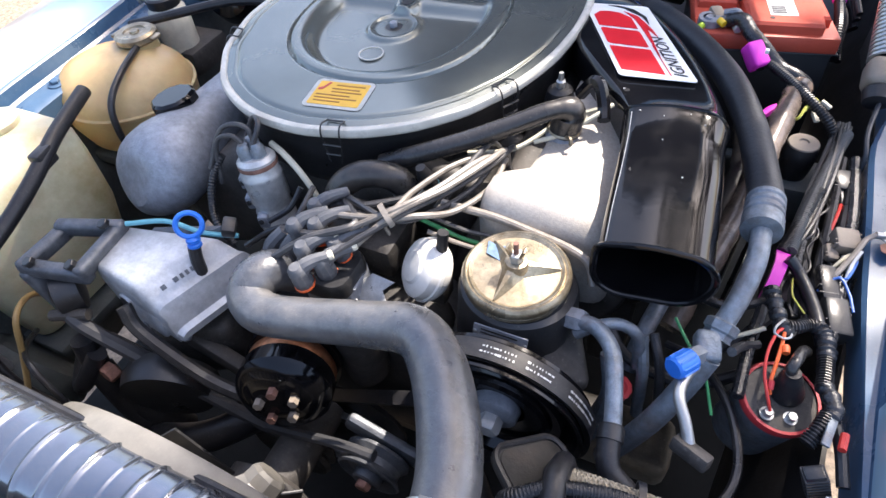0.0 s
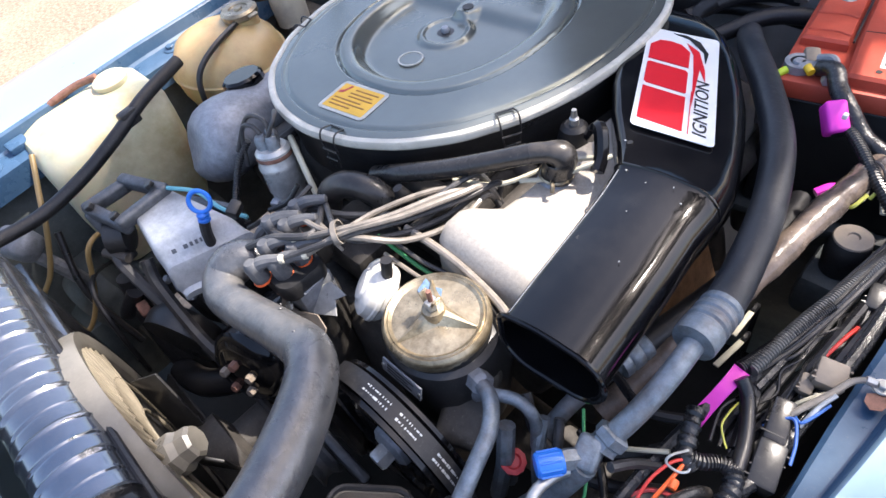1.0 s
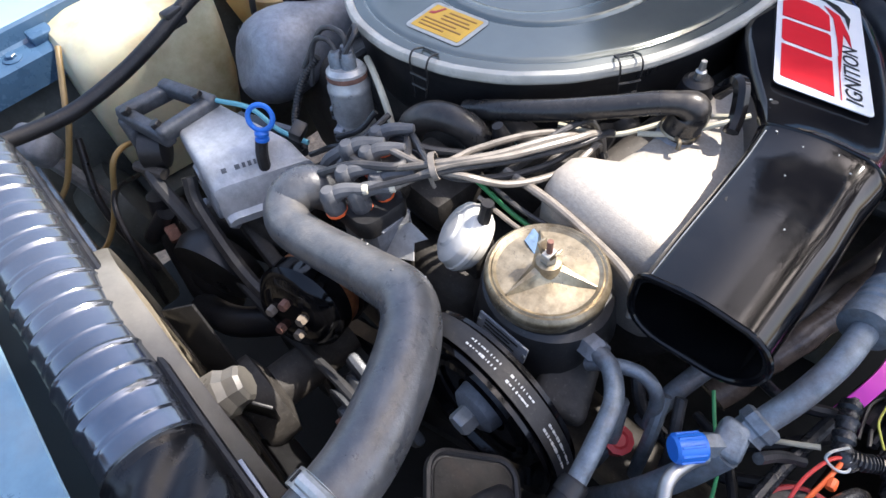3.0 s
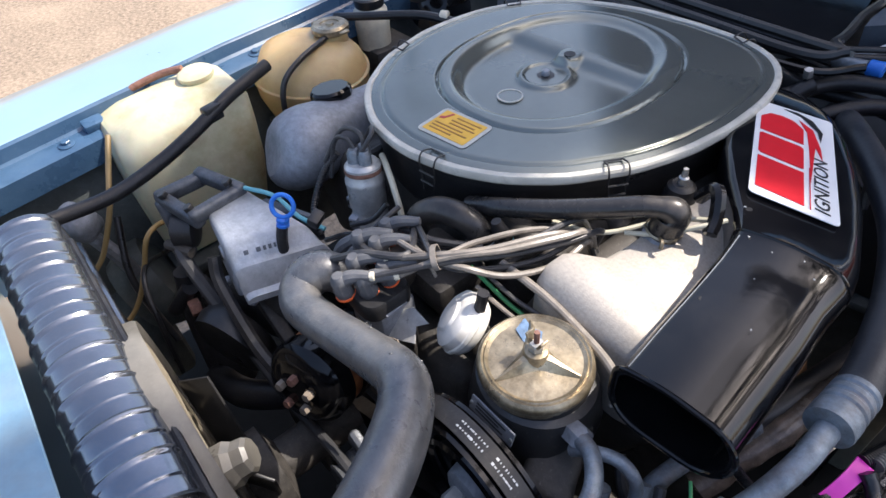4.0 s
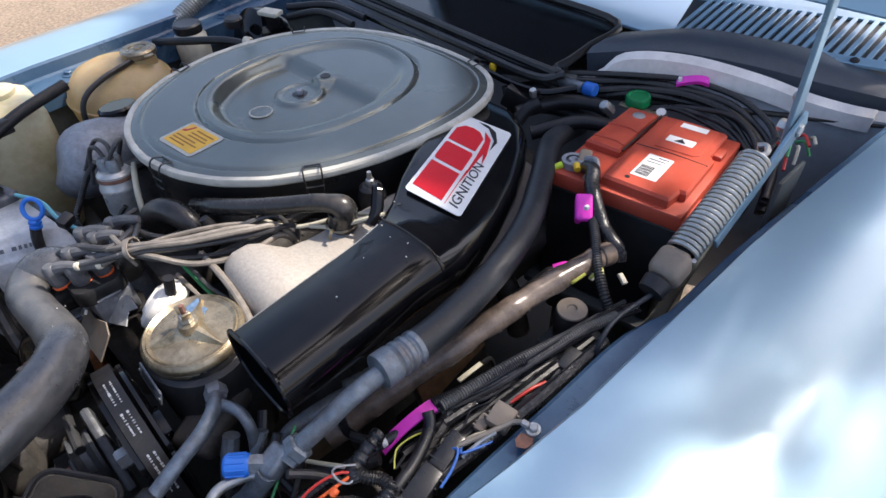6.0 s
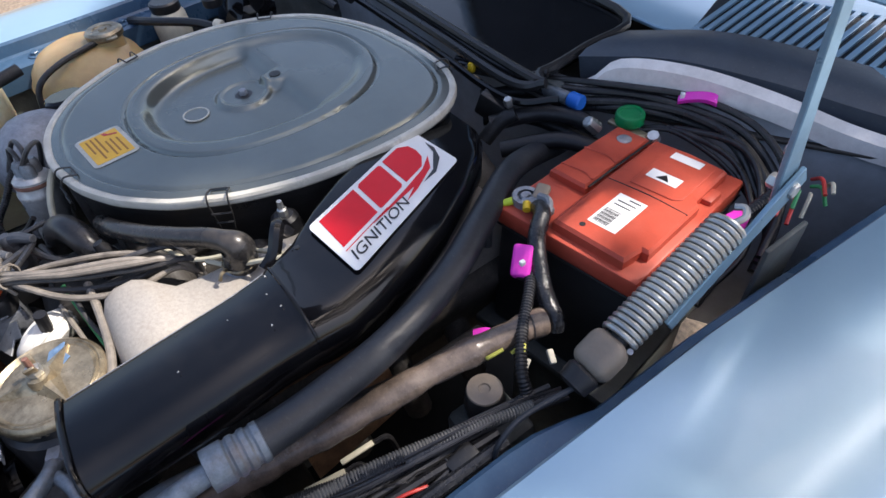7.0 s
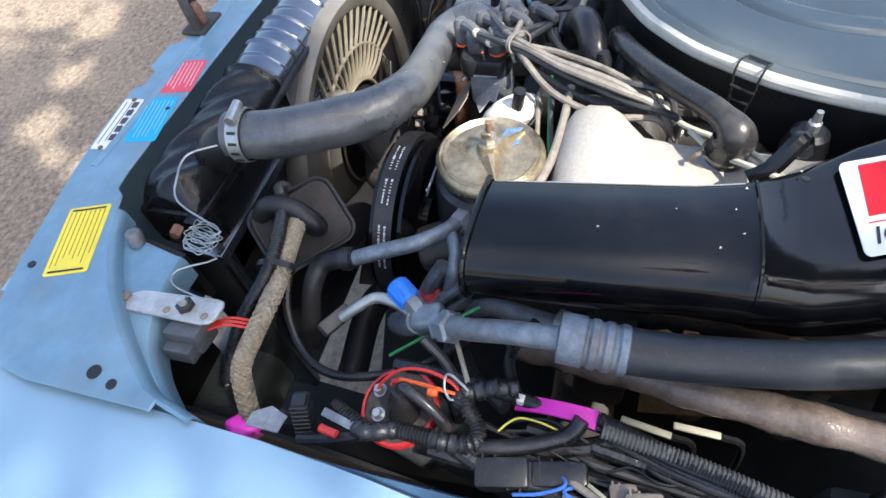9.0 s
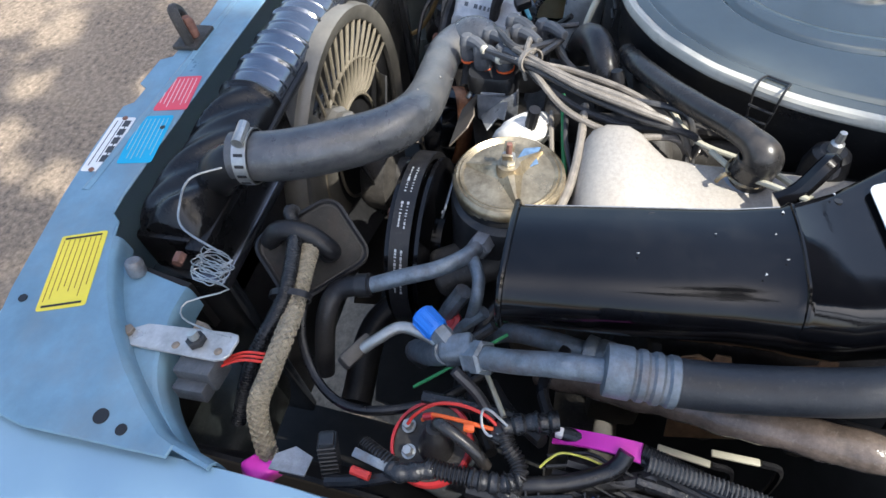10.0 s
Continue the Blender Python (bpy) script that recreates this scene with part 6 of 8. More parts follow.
# ---- reservoirs ----
def build_reservoirs():
    w = thing("washer_reservoir", (-0.44, 0.16, 0.60), "yellowed white plastic washer reservoir with stains", "reservoir")
    rows = []
    for z, s, x0, x1, y0, y1 in ((0.60, 0.7, -0.47, -0.40, 0.06, 0.22), (0.606, 0.9, -0.478, -0.39, 0.05, 0.235), (0.66, 1, -0.49, -0.375, 0.045, 0.25), (0.74, 1, -0.505, -0.36, 0.042, 0.262), (0.82, 1, -0.512, -0.362, 0.044, 0.268), (0.848, 1, -0.514, -0.368, 0.047, 0.27), (0.862, 1, -0.510, -0.378, 0.054, 0.266), (0.872, 1, -0.50, -0.395, 0.075, 0.255), (0.876, 1, -0.485, -0.41, 0.11, 0.24)):
        o = rect(x1 - x0, y1 - y0, 0.024, 6, ((x0 + x1) / 2, (y0 + y1) / 2))
        rows.append([Vector((x, y, z + (y - 0.16) * 0.06 * (z > 0.84))) for x, y in o])
    part("tank", rings(bmesh.new(), rows), M_WRES, w)
    part("filler_cap", lathe([(0.028, -0.004), (0.030, 0.0), (0.030, 0.006), (0.024, 0.010), (0.010, 0.011)], (-0.455, 0.218, 0.882), (0, -0.05, 1), 24), M_WRES, w)
    part("breather_tube", tube([(-0.475, 0.205, 0.892), (-0.50, 0.17, 0.885), (-0.52, 0.11, 0.868), (-0.525, 0.07, 0.85)], 0.006, 10), M_RUST, w, "brown rubber tube")
    part("tan_hose", tube([(-0.385, 0.10, 0.66), (-0.33, 0.06, 0.735), (-0.30, 0.022, 0.748), (-0.298, -0.005, 0.70), (-0.30, -0.031, 0.652), (-0.30, -0.060, 0.620), (-0.30, -0.090, 0.612), (-0.30, -0.127, 0.627)], 0.0042, 10), M_TANHOSE, w, "tan vinyl outlet hose")
    part("tan_hose", tube([(-0.42, 0.05, 0.86), (-0.36, 0.012, 0.815), (-0.34, -0.003, 0.793), (-0.34, -0.046, 0.723), (-0.345, -0.085, 0.681), (-0.36, -0.11, 0.60)], 0.0042, 10), M_TANHOSE, w, "tan vinyl hose")
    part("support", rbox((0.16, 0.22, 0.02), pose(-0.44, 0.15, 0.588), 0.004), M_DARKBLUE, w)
    c = thing("coolant_tank", (-0.44, 0.41, 0.74), "amber stained plastic coolant tank with a plated cap", "tank")
    cc = (-0.445, 0.402, 0.818)
    part("tank", lathe([(0.06, -0.085), (0.105, -0.065), (0.118, -0.03), (0.120, -0.002), (0.123, 0.0), (0.123, 0.004), (0.119, 0.006), (0.112, 0.024), (0.094, 0.042), (0.066, 0.054), (0.034, 0.060)], cc, (0.0, 0, 1), 44, squash=0.86), M_AMBER, c)
    part("neck", lathe([(0.030, -0.03), (0.028, 0.0)], (-0.43, 0.452, 0.882), (0, 0, 1), 24), M_AMBER, c)
    cap = part("cap", lathe([(0.030, -0.008), (0.034, -0.004), (0.034, 0.004), (0.029, 0.008), (0.018, 0.008), (0.017, 0.006), (0.008, 0.006), (0.007, 0.009)], (-0.43, 0.452, 0.887), (0, 0, 1), 30), M_CAP, c, "plated pressure cap")
    for s in (-1, 1):
        part("cap_ear", rbox((0.016, 0.02, 0.005), pose(-0.43 + s * 0.034, 0.452 + s * 0.006, 0.887), 0.002), M_CAP, cap)
    part("overflow_hose", tube([(-0.41, 0.43, 0.882), (-0.38, 0.36, 0.878), (-0.365, 0.315, 0.86), (-0.362, 0.30, 0.82), (-0.36, 0.30, 0.76)], 0.0052, 10), M_BLACKWIRE, c)
    part("support", rbox((0.2, 0.18, 0.02), pose(-0.45, 0.40, 0.727), 0.004), M_DARKBLUE, c)
    c.location.y += 0.016
    h = thing("washer_hose", (-0.33, 0.08, 0.82), "black rubber hose crossing in front of the reservoir", "hose")
    pts = [(-0.385, 0.315, 0.888), (-0.352, 0.228, 0.880), (-0.332, 0.160, 0.861), (-0.322, 0.085, 0.839), (-0.312, 0.006, 0.828), (-0.296, -0.075, 0.842), (-0.262, -0.135, 0.866)]
    part("hose", tube(pts, 0.0105, 14), M_RUBBER, h)
    part("clip", rbox((0.03, 0.018, 0.026), onto((-0.341, 0.192, 0.871), (0.2, -0.9, -0.25), (0, 0, 1)), 0.004), M_SATIN, h, "black plastic clip")
    b = thing("brake_reservoir", (-0.50, 0.62, 0.80), "small cream plastic bottle with a dark cap", "bottle")
    part("bottle", lathe([(0.034, -0.06), (0.036, -0.01), (0.034, 0.014), (0.028, 0.022)], (-0.50, 0.60, 0.845), (0, 0, 1), 24), M_CREAM, b)
    part("cap", lathe([(0.029, 0.022), (0.030, 0.024), (0.030, 0.038), (0.026, 0.041)], (-0.50, 0.60, 0.845), (0, 0, 1), 20), M_SATIN, b)
    part("base", rbox((0.1, 0.1, 0.05), pose(-0.50, 0.62, 0.765), 0.01), M_BLOCK, b)
    p = thing("vacuum_pump", (-0.46, 0.72, 0.80), "dark round servo with a pale cap", "servo")
    part("drum", lathe([(0.03, -0.05), (0.055, -0.045), (0.06, 0.0), (0.05, 0.03), (0.02, 0.04)], (-0.46, 0.74, 0.83), (0.1, -0.8, 0.5), 30), M_GLOSS, p)
    part("cap", lathe([(0.018, 0.0), (0.02, 0.004), (0.02, 0.016), (0.016, 0.02)], (-0.44, 0.68, 0.87), (0, 0, 1), 20), M_SATIN, p)
    part("plate", rbox((0.05, 0.03, 0.01), pose(-0.40, 0.75, 0.89, 0, 0, 20), 0.003), M_CREAM, p)
    for k, pts in enumerate(([(-0.52, 0.53, 0.86), (-0.44, 0.56, 0.875), (-0.36, 0.62, 0.88), (-0.30, 0.66, 0.87)], [(-0.42, 0.80, 0.86), (-0.34, 0.84, 0.88), (-0.25, 0.86, 0.87)], [(-0.45, 0.82, 0.87), (-0.36, 0.88, 0.88), (-0.26, 0.90, 0.87)])):
        o = thing("vacuum_hose", pts[0], "black vacuum hose behind the air cleaner", "hose", "rear hoses")
        part("hose", tube(pts, 0.008, 10), M_RUBBER, o)
        if k == 0:
            part("joint", lathe([(0.009, 0), (0.0105, 0.002), (0.0105, 0.014), (0.009, 0.016)], (-0.33, 0.645, 0.879), (0.8, 0.55, -0.1), 12), M_CREAM, o, "cream joint")


build_reservoirs()


# ---- air conditioning lines ----
def build_ac_lines():
    a = thing("ac_hose", (0.48, 0.55, 0.85), "thick dark grey air conditioning hose with a crimped collar", "hose")
    pts = [(0.25, 1.02, 0.76), (0.285, 0.94, 0.80), (0.344, 0.80, 0.862), (0.41, 0.695, 0.882), (0.463, 0.605, 0.888), (0.497, 0.51, 0.891), (0.515, 0.42, 0.898), (0.5215, 0.37, 0.904)]
    part("hose", tube(pts, 0.0168, 20), M_ACHOSE, a)
    ax = Vector((-0.012, -1, 0.05)).normalized()
    part("crimp_collar", lathe([(0.0170, 0), (0.0182, 0.001), (0.0184, 0.006), (0.0168, 0.008), (0.0168, 0.010), (0.0184, 0.012), (0.0184, 0.016), (0.0168, 0.018), (0.0168, 0.020), (0.0184, 0.022), (0.0184, 0.026), (0.0168, 0.028), (0.0168, 0.029), (0.0188, 0.031), (0.0188, 0.046), (0.0184, 0.048), (0.012, 0.049)], (0.5212, 0.374, 0.903), ax, 26), M_PIPE, a, "crimped alloy collar with rust specks")
    part("pipe", tube([(0.5215, 0.326, 0.904), (0.521, 0.292, 0.900), (0.516, 0.262, 0.884), (0.508, 0.236, 0.866)], 0.0094, 18), M_PIPE, a, "grey alloy pipe")
    part("union_nut", lathe([(0.012, 0), (0.0150, 0.002), (0.0150, 0.010), (0.0128, 0.012), (0.0128, 0.016), (0.014, 0.018)], (0.509, 0.240, 0.868), (-0.2, -0.75, -0.5), 6), M_PIPE, a)
    part("valve_block", rbox((0.022, 0.030, 0.022), pose(0.500, 0.214, 0.857, 15, 0, 12), 0.005, 3), M_PIPE, a)
    part("port_stub", lathe([(0.009, 0), (0.0095, 0.012), (0.008, 0.022)], (0.498, 0.208, 0.857), (-0.55, -0.75, 0.3), 6), M_PIPE, a)
    cap = part("blue_cap", lathe([(0.0098, 0), (0.0106, 0.002), (0.0106, 0.021), (0.0090, 0.023)], (0.489, 0.195, 0.861), (-0.55, -0.75, 0.1), 18), M_BLUE, a, "blue ribbed dust cap")
    s, u, d = basis((-0.55, -0.75, 0.1))
    for k in range(10):
        t = 2 * math.pi * k / 10
        q = Vector((0.489, 0.195, 0.861)) + (s * math.cos(t) + u * math.sin(t)) * 0.0106
        part("rib", tube([q + d * 0.003, q + d * 0.020], 0.0011, 5, 2), M_BLUE, cap)
    part("lower_pipe", tube([(0.498, 0.200, 0.852), (0.489, 0.183, 0.852), (0.486, 0.160, 0.853), (0.496, 0.141, 0.845), (0.503, 0.128, 0.836)], 0.0052, 12), M_SPRING, a, "bare metal pipe")
    part("tube_joint", rbox((0.034, 0.014, 0.014), onto((0.506, 0.122, 0.834), (0.55, -0.60, -0.5), (0.1, 0.5, 1)), 0.003), M_BLOCK, a, "dark grimy pipe joint")
    part("drop_pipe", tube([(0.503, 0.205, 0.856), (0.49, 0.185, 0.82), (0.47, 0.16, 0.78), (0.44, 0.15, 0.70)], 0.011, 12), M_PIPE, a)
    r = thing("red_cap", (0.441, 0.184, 0.77), "faded red ribbed service port cap", "cap")
    part("cap", lathe([(0.012, 0), (0.0128, 0.002), (0.0128, 0.020), (0.008, 0.021), (0.006, 0.019)], (0.433, 0.188, 0.772), (0.25, -0.15, 1), 10), M_RED, r)
    part("stem", tube([(0.433, 0.188, 0.773), (0.428, 0.189, 0.75), (0.42, 0.19, 0.70)], 0.008, 10), M_CASTDARK, r)
    b = thing("wrapped_pipe", (0.53, 0.55, 0.83), "brown tape wrapped pipe, shiny and dusty", "pipe")
    part("pipe", tube([(0.5495, 0.652, 0.857), (0.546, 0.640, 0.858), (0.530, 0.55, 0.855), (0.5155, 0.455, 0.842), (0.495, 0.37, 0.818), (0.47, 0.28, 0.78)], lambda u: 0.0140 + 0.0009 * math.sin(40 * u) + 0.0006 * math.sin(93 * u + 1), 16, 14), M_WRAP, b)
    part("tape_end", lathe([(0.0140, 0), (0.0152, 0.001), (0.0155, 0.012), (0.0150, 0.016), (0.0140, 0.018)], (0.5475, 0.643, 0.8592), (0.30, 1, -0.10), 16), M_WRAP, b)
    p = thing("steering_hose", (0.43, 0.14, 0.78), "blue grey power steering return hose with a clip", "hose")
    part("hose", tube([(0.386, 0.208, 0.848), (0.405, 0.200, 0.855), (0.424, 0.178, 0.857), (0.434, 0.145, 0.850), (0.441, 0.115, 0.840), (0.446, 0.085, 0.832), (0.468, 0.075, 0.815), (0.50, 0.07, 0.76)], 0.0078, 14), M_PIPE, p)
    part("thick_hose", tube([(0.440, 0.118, 0.841), (0.446, 0.085, 0.832), (0.468, 0.075, 0.815), (0.50, 0.07, 0.76)], 0.0100, 14), M_RUBBER, p)
    part("clip", lathe([(0.0102, -0.006), (0.0114, -0.006), (0.0114, 0.006), (0.0102, 0.006)], (0.441, 0.110, 0.839), (0.1, -1, -0.2), 20, caps=False), M_SATIN, p)
    t = thing("lower_coolant_tube", (0.43, 0.24, 0.80), "dark bent tube under the intake duct", "tube")
    part("tube", tube([(0.385, 0.200, 0.836), (0.402, 0.206, 0.850), (0.424, 0.216, 0.850), (0.442, 0.216, 0.836), (0.448, 0.208, 0.80)], 0.0060, 12), M_PIPE, t)
    for k, (pts, m, r) in enumerate((([(0.42, 0.20, 0.82), (0.43, 0.18, 0.78), (0.42, 0.17, 0.70)], M_PIPE, 0.009), ([(0.445, 0.225, 0.83), (0.455, 0.20, 0.80), (0.46, 0.19, 0.74)], M_PIPE, 0.006), ([(0.455, 0.235, 0.825), (0.47, 0.21, 0.80), (0.48, 0.20, 0.73)], M_GREYWIRE, 0.005), ([(0.41, 0.24, 0.81), (0.44, 0.22, 0.79), (0.50, 0.22, 0.78), (0.56, 0.25, 0.80)], M_BLACKWIRE, 0.006))):
        o = thing("engine_pipe", pts[0], "thin grey pipe between pump and duct", "pipe", "small pipes")
        part("pipe", tube(pts, r, 10), m, o)
    s2 = thing("suction_hose", (0.48, 0.40, 0.80), "dark second air conditioning hose with a crimped end", "hose")
    part("hose", tube([(0.470, 0.350, 0.820), (0.484, 0.40, 0.824), (0.497, 0.46, 0.824), (0.505, 0.53, 0.82), (0.50, 0.62, 0.81)], 0.0135, 14), M_RUBBER, s2)
    part("crimp", lathe([(0.0135, 0), (0.0155, 0.002), (0.0155, 0.010), (0.0142, 0.012), (0.0155, 0.014), (0.0155, 0.024), (0.0142, 0.026), (0.0155, 0.028), (0.0155, 0.036), (0.011, 0.038)], (0.471, 0.352, 0.820), (-0.25, -0.96, -0.1), 22), M_PIPE, s2, "crimped grey collar")
    part("pipe", tube([(0.462, 0.318, 0.816), (0.455, 0.29, 0.812), (0.446, 0.25, 0.80), (0.44, 0.22, 0.77)], 0.009, 12), M_PIPE, s2)
    w = thing("bonnet_cable", (0.3, 0.28, 0.85), "grey brown cable from the bundle to the duct", "cable")
    part("cable", tube([(0.203, 0.290, 0.873), (0.262, 0.290, 0.872), (0.310, 0.286, 0.868), (0.356, 0.276, 0.868), (0.378, 0.266, 0.864), (0.386, 0.254, 0.848)], 0.0046, 10), M_TAUPE, w)
    for pts, m in (([(0.19, 0.27, 0.87), (0.24, 0.275, 0.855), (0.29, 0.285, 0.845), (0.34, 0.27, 0.84)], M_GREYWIRE), ([(0.18, 0.265, 0.868), (0.23, 0.272, 0.845), (0.27, 0.278, 0.835)], M_GREENWIRE), ([(0.2, 0.255, 0.86), (0.25, 0.262, 0.845), (0.30, 0.27, 0.842)], M_TAUPE)):
        o = thing("engine_wire", pts[0], "thin wire running behind the steering pump", "wire", "engine wires")
        part("wire", tube(pts, 0.0026, 8), m, o)


build_ac_lines()


def build_engine_mount():
    d = thing("engine_mount", (0.413, 0.361, 0.70), "dark round rubber engine mount behind the hose", "mount")
    part("rubber", lathe([(0.030, -0.05), (0.034, -0.02), (0.034, -0.006), (0.030, 0.0), (0.020, 0.001)], (0.420, 0.361, 0.760), (0.5, -0.1, 0.85), 28), M_RUBBER, d)
    part("cup_washer", lathe([(0.020, 0.0), (0.021, 0.004), (0.017, 0.006), (0.008, 0.004)], (0.420, 0.361, 0.7605), (0.5, -0.1, 0.85), 24), M_BLOCK, d)
    part("foot", rbox((0.05, 0.06, 0.16), pose(0.405, 0.365, 0.66), 0.01), M_BLOCK, d)


build_engine_mount()


# ---- battery ----
def build_battery():
    b = thing("battery", (0.475, 0.865, 0.69), "car battery with a red lid and black case", "battery")
    m = Matrix.Translation((0.477, 0.864, 0.883)) @ pose(0, 0, 0, -5.5, 0, 9.5) @ Matrix.Diagonal((1.06, 1.03, 1, 1)) @ Matrix.Translation((0, 0, -0.891))
    def at(x, y, z):
        return m @ Vector((x, y, z))
    part("case", rbox((0.170, 0.246, 0.165), m @ pose(0, 0, 0.772), 0.006), M_BCASE, b)
    part("lid_skirt", rbox((0.176, 0.252, 0.024), m @ pose(0, 0, 0.865), 0.004, 2), M_BATT, b)
    lid = part("lid_top", slab([(-0.022, -0.115), (0.066, -0.118), (0.070, -0.09), (0.078, -0.09), (0.078, 0.02), (0.070, 0.03), (0.070, 0.108), (0.02, 0.114), (-0.026, 0.11), (-0.026, 0.0)], 0.868, 0.8915, 0.004, m=m), M_BATT, b)
    part("lid_side", slab([(-0.083, -0.035), (-0.032, -0.037), (-0.032, 0.11), (-0.080, 0.11)], 0.868, 0.8895, 0.004, m=m), M_BATT, b)
    part("terminal_well", slab([(-0.083, -0.12), (-0.028, -0.12), (-0.028, -0.042), (-0.083, -0.042)], 0.868, 0.8765, 0.002, m=m), M_BATT, b)
    for y in (-0.02, 0.03):
        part("ridge", tube([at(-0.08, y + 0.003, 0.8898), at(-0.05, y + 0.006, 0.8902), at(-0.034, y, 0.8898)], 0.0015, 6, 4), M_BATT, b)
    part("cell_vent", lathe([(0.010, 0), (0.010, 0.0015), (0.007, 0.0025)], at(-0.055, 0.085, 0.8893), (0, 0, 1), 18), M_CASTDARK, b)
    part("vent_hole", lathe([(0.0035, 0), (0.0035, 0.0008)], at(0.005, -0.100, 0.8914), (0, 0, 1), 14), M_INK_SHADE, b)
    for x0, x1, y0, y1, z in ((0.004, 0.038, -0.090, -0.022, 0.8914), (0.006, 0.044, 0.028, 0.048, 0.8930), (0.008, 0.046, 0.083, 0.099, 0.8930)):
        lm = m @ pose((x0 + x1) / 2, (y0 + y1) / 2, z)
        lab = part("label", slab(rect(x1 - x0, y1 - y0, 0.001), 0, 0.0005, 0.0001, m=lm), M_PAPER, b, "white printed label", smooth=False)
        if y0 < 0:
            for k in range(14):
                text_bars(lm, [(-0.014, 0.004, -0.029 + 0.0022 * k)], 0.0008 + 0.0005 * (k % 3), M_INK_SHADE, lab, "bar")
            text_bars(lm, [(-0.012, 0.008, 0.012), (-0.012, 0.010, 0.020), (-0.002, 0.012, 0.028)], 0.0022, M_GREYWIRE, lab)
        elif y0 < 0.05:
            part("triangle", slab([(-0.008, -0.006), (0.008, -0.006), (0.0, 0.006)], 0.0006, 0.001, 0.0001, m=lm), M_INK_SHADE, lab, smooth=False)
    part("raised_tab", rbox((0.02, 0.03, 0.012), m @ pose(0.072, 0.06, 0.878), 0.004), M_BATT, b)
    part("moulded_panel", slab([(0.000, 0.004), (0.052, 0.006), (0.060, 0.014), (0.060, 0.096), (0.050, 0.104), (-0.002, 0.102)], 0.8912, 0.8930, 0.0008, m=m), M_BATT, b)
    part("groove", tube([at(-0.029, -0.036, 0.8900), at(-0.029, 0.03, 0.8903), at(-0.0285, 0.108, 0.8900)], 0.0016, 6, 3), M_BCASE, b, "dark seam between the lid halves")
    part("groove", tube([at(-0.022, -0.006, 0.8914), at(0.03, -0.003, 0.8917), at(0.076, -0.006, 0.8912)], 0.0008, 6, 3), M_BCASE, b)
    part("skirt_seam", tube([at(-0.088, -0.1265, 0.8545), at(0.0, -0.1268, 0.8545), at(0.0885, -0.1265, 0.8545), at(0.0888, 0.0, 0.8545), at(0.0885, 0.126, 0.8545)], 0.0014, 6, 1, smooth=False), M_BCASE, b)
    part("carry_recess", rbox((0.004, 0.06, 0.010), m @ pose(0.0885, -0.08, 0.862), 0.001), M_BATT, b)
    t = thing("battery_tray", (0.48, 0.88, 0.60), "dark painted battery tray", "tray")
    part("tray", rbox((0.20, 0.28, 0.012), m @ pose(0, 0, 0.683), 0.003), M_DARKBLUE, t)
    part("leg", rbox((0.16, 0.24, 0.40), pose(0.48, 0.87, 0.475, 0, 0, 9), 0.01), M_DARKBLUE, t)
    # positive clamp, tails and cable
    k = thing("battery_clamp", (0.417, 0.748, 0.877), "grey lead clamp with yellow and lime cable lugs", "clamp")
    part("post", lathe([(0.0085, 0), (0.0075, 0.013), (0.006, 0.015)], (0.420, 0.752, 0.8765), (0, 0, 1), 18), M_CASTDARK, k)
    part("clamp_ring", lathe([(0.0105, 0.002), (0.0165, 0.002), (0.0165, 0.014), (0.0105, 0.014)], (0.420, 0.752, 0.8765), (0, 0, 1), 20, caps=False), M_CASTDARK, k)
    part("clamp_arm", rbox((0.04, 0.016, 0.011), pose(0.44, 0.752, 0.886, 0, 0, 8), 0.003), M_CASTDARK, k)
    part("clamp_bolt", hexnut((0.455, 0.744, 0.886), (0.3, -1, 0.1), 0.006, 0.016), M_ZINC, k)
    part("clamp_jaw", rbox((0.018, 0.030, 0.010), pose(0.428, 0.768, 0.888, 8, 4, 30), 0.004, 2), M_COLLAR, k, "corroded grey lead jaw")
    part("clamp_wire", tube([(0.436, 0.758, 0.896), (0.452, 0.757, 0.900), (0.462, 0.748, 0.894)], 0.0045, 8), M_CASTDARK, k)
    part("yellow_lug", tube([(0.432, 0.742, 0.892), (0.440, 0.735, 0.890)], 0.0048, 12, 2), M_YELLOW, k, "yellow lug sleeve")
    part("lime_lug", tube([(0.412, 0.738, 0.884), (0.404, 0.725, 0.880)], 0.0048, 12, 2), M_LIME, k, "lime lug sleeve")
    part("grey_lead", tube([(0.404, 0.724, 0.879), (0.402, 0.71, 0.865), (0.41, 0.70, 0.83)], 0.006, 8), M_GREYWIRE, k)
    c = thing("battery_cable", (0.49, 0.68, 0.85), "taped black battery cable with a ribbed sleeve", "cable")
    part("cable", tube([(0.445, 0.748, 0.89), (0.462, 0.738, 0.898), (0.476, 0.718, 0.892), (0.494, 0.702, 0.884), (0.521, 0.686, 0.866), (0.542, 0.676, 0.862), (0.556, 0.672, 0.855), (0.561, 0.668, 0.845)], 0.0100, 14), M_TAPE, c)
    part("cable", tube([(0.458, 0.742, 0.893), (0.474, 0.728, 0.893), (0.486, 0.70, 0.88), (0.50, 0.675, 0.865)], 0.006, 8), M_BLACKWIRE, c)
    part("sleeve", corrugated([(0.498, 0.688, 0.872), (0.520, 0.668, 0.872), (0.555, 0.627, 0.868), (0.584, 0.602, 0.856), (0.600, 0.597, 0.838)], 0.0066, 0.0036), M_BLACKWIRE, c, "ribbed black sleeve")
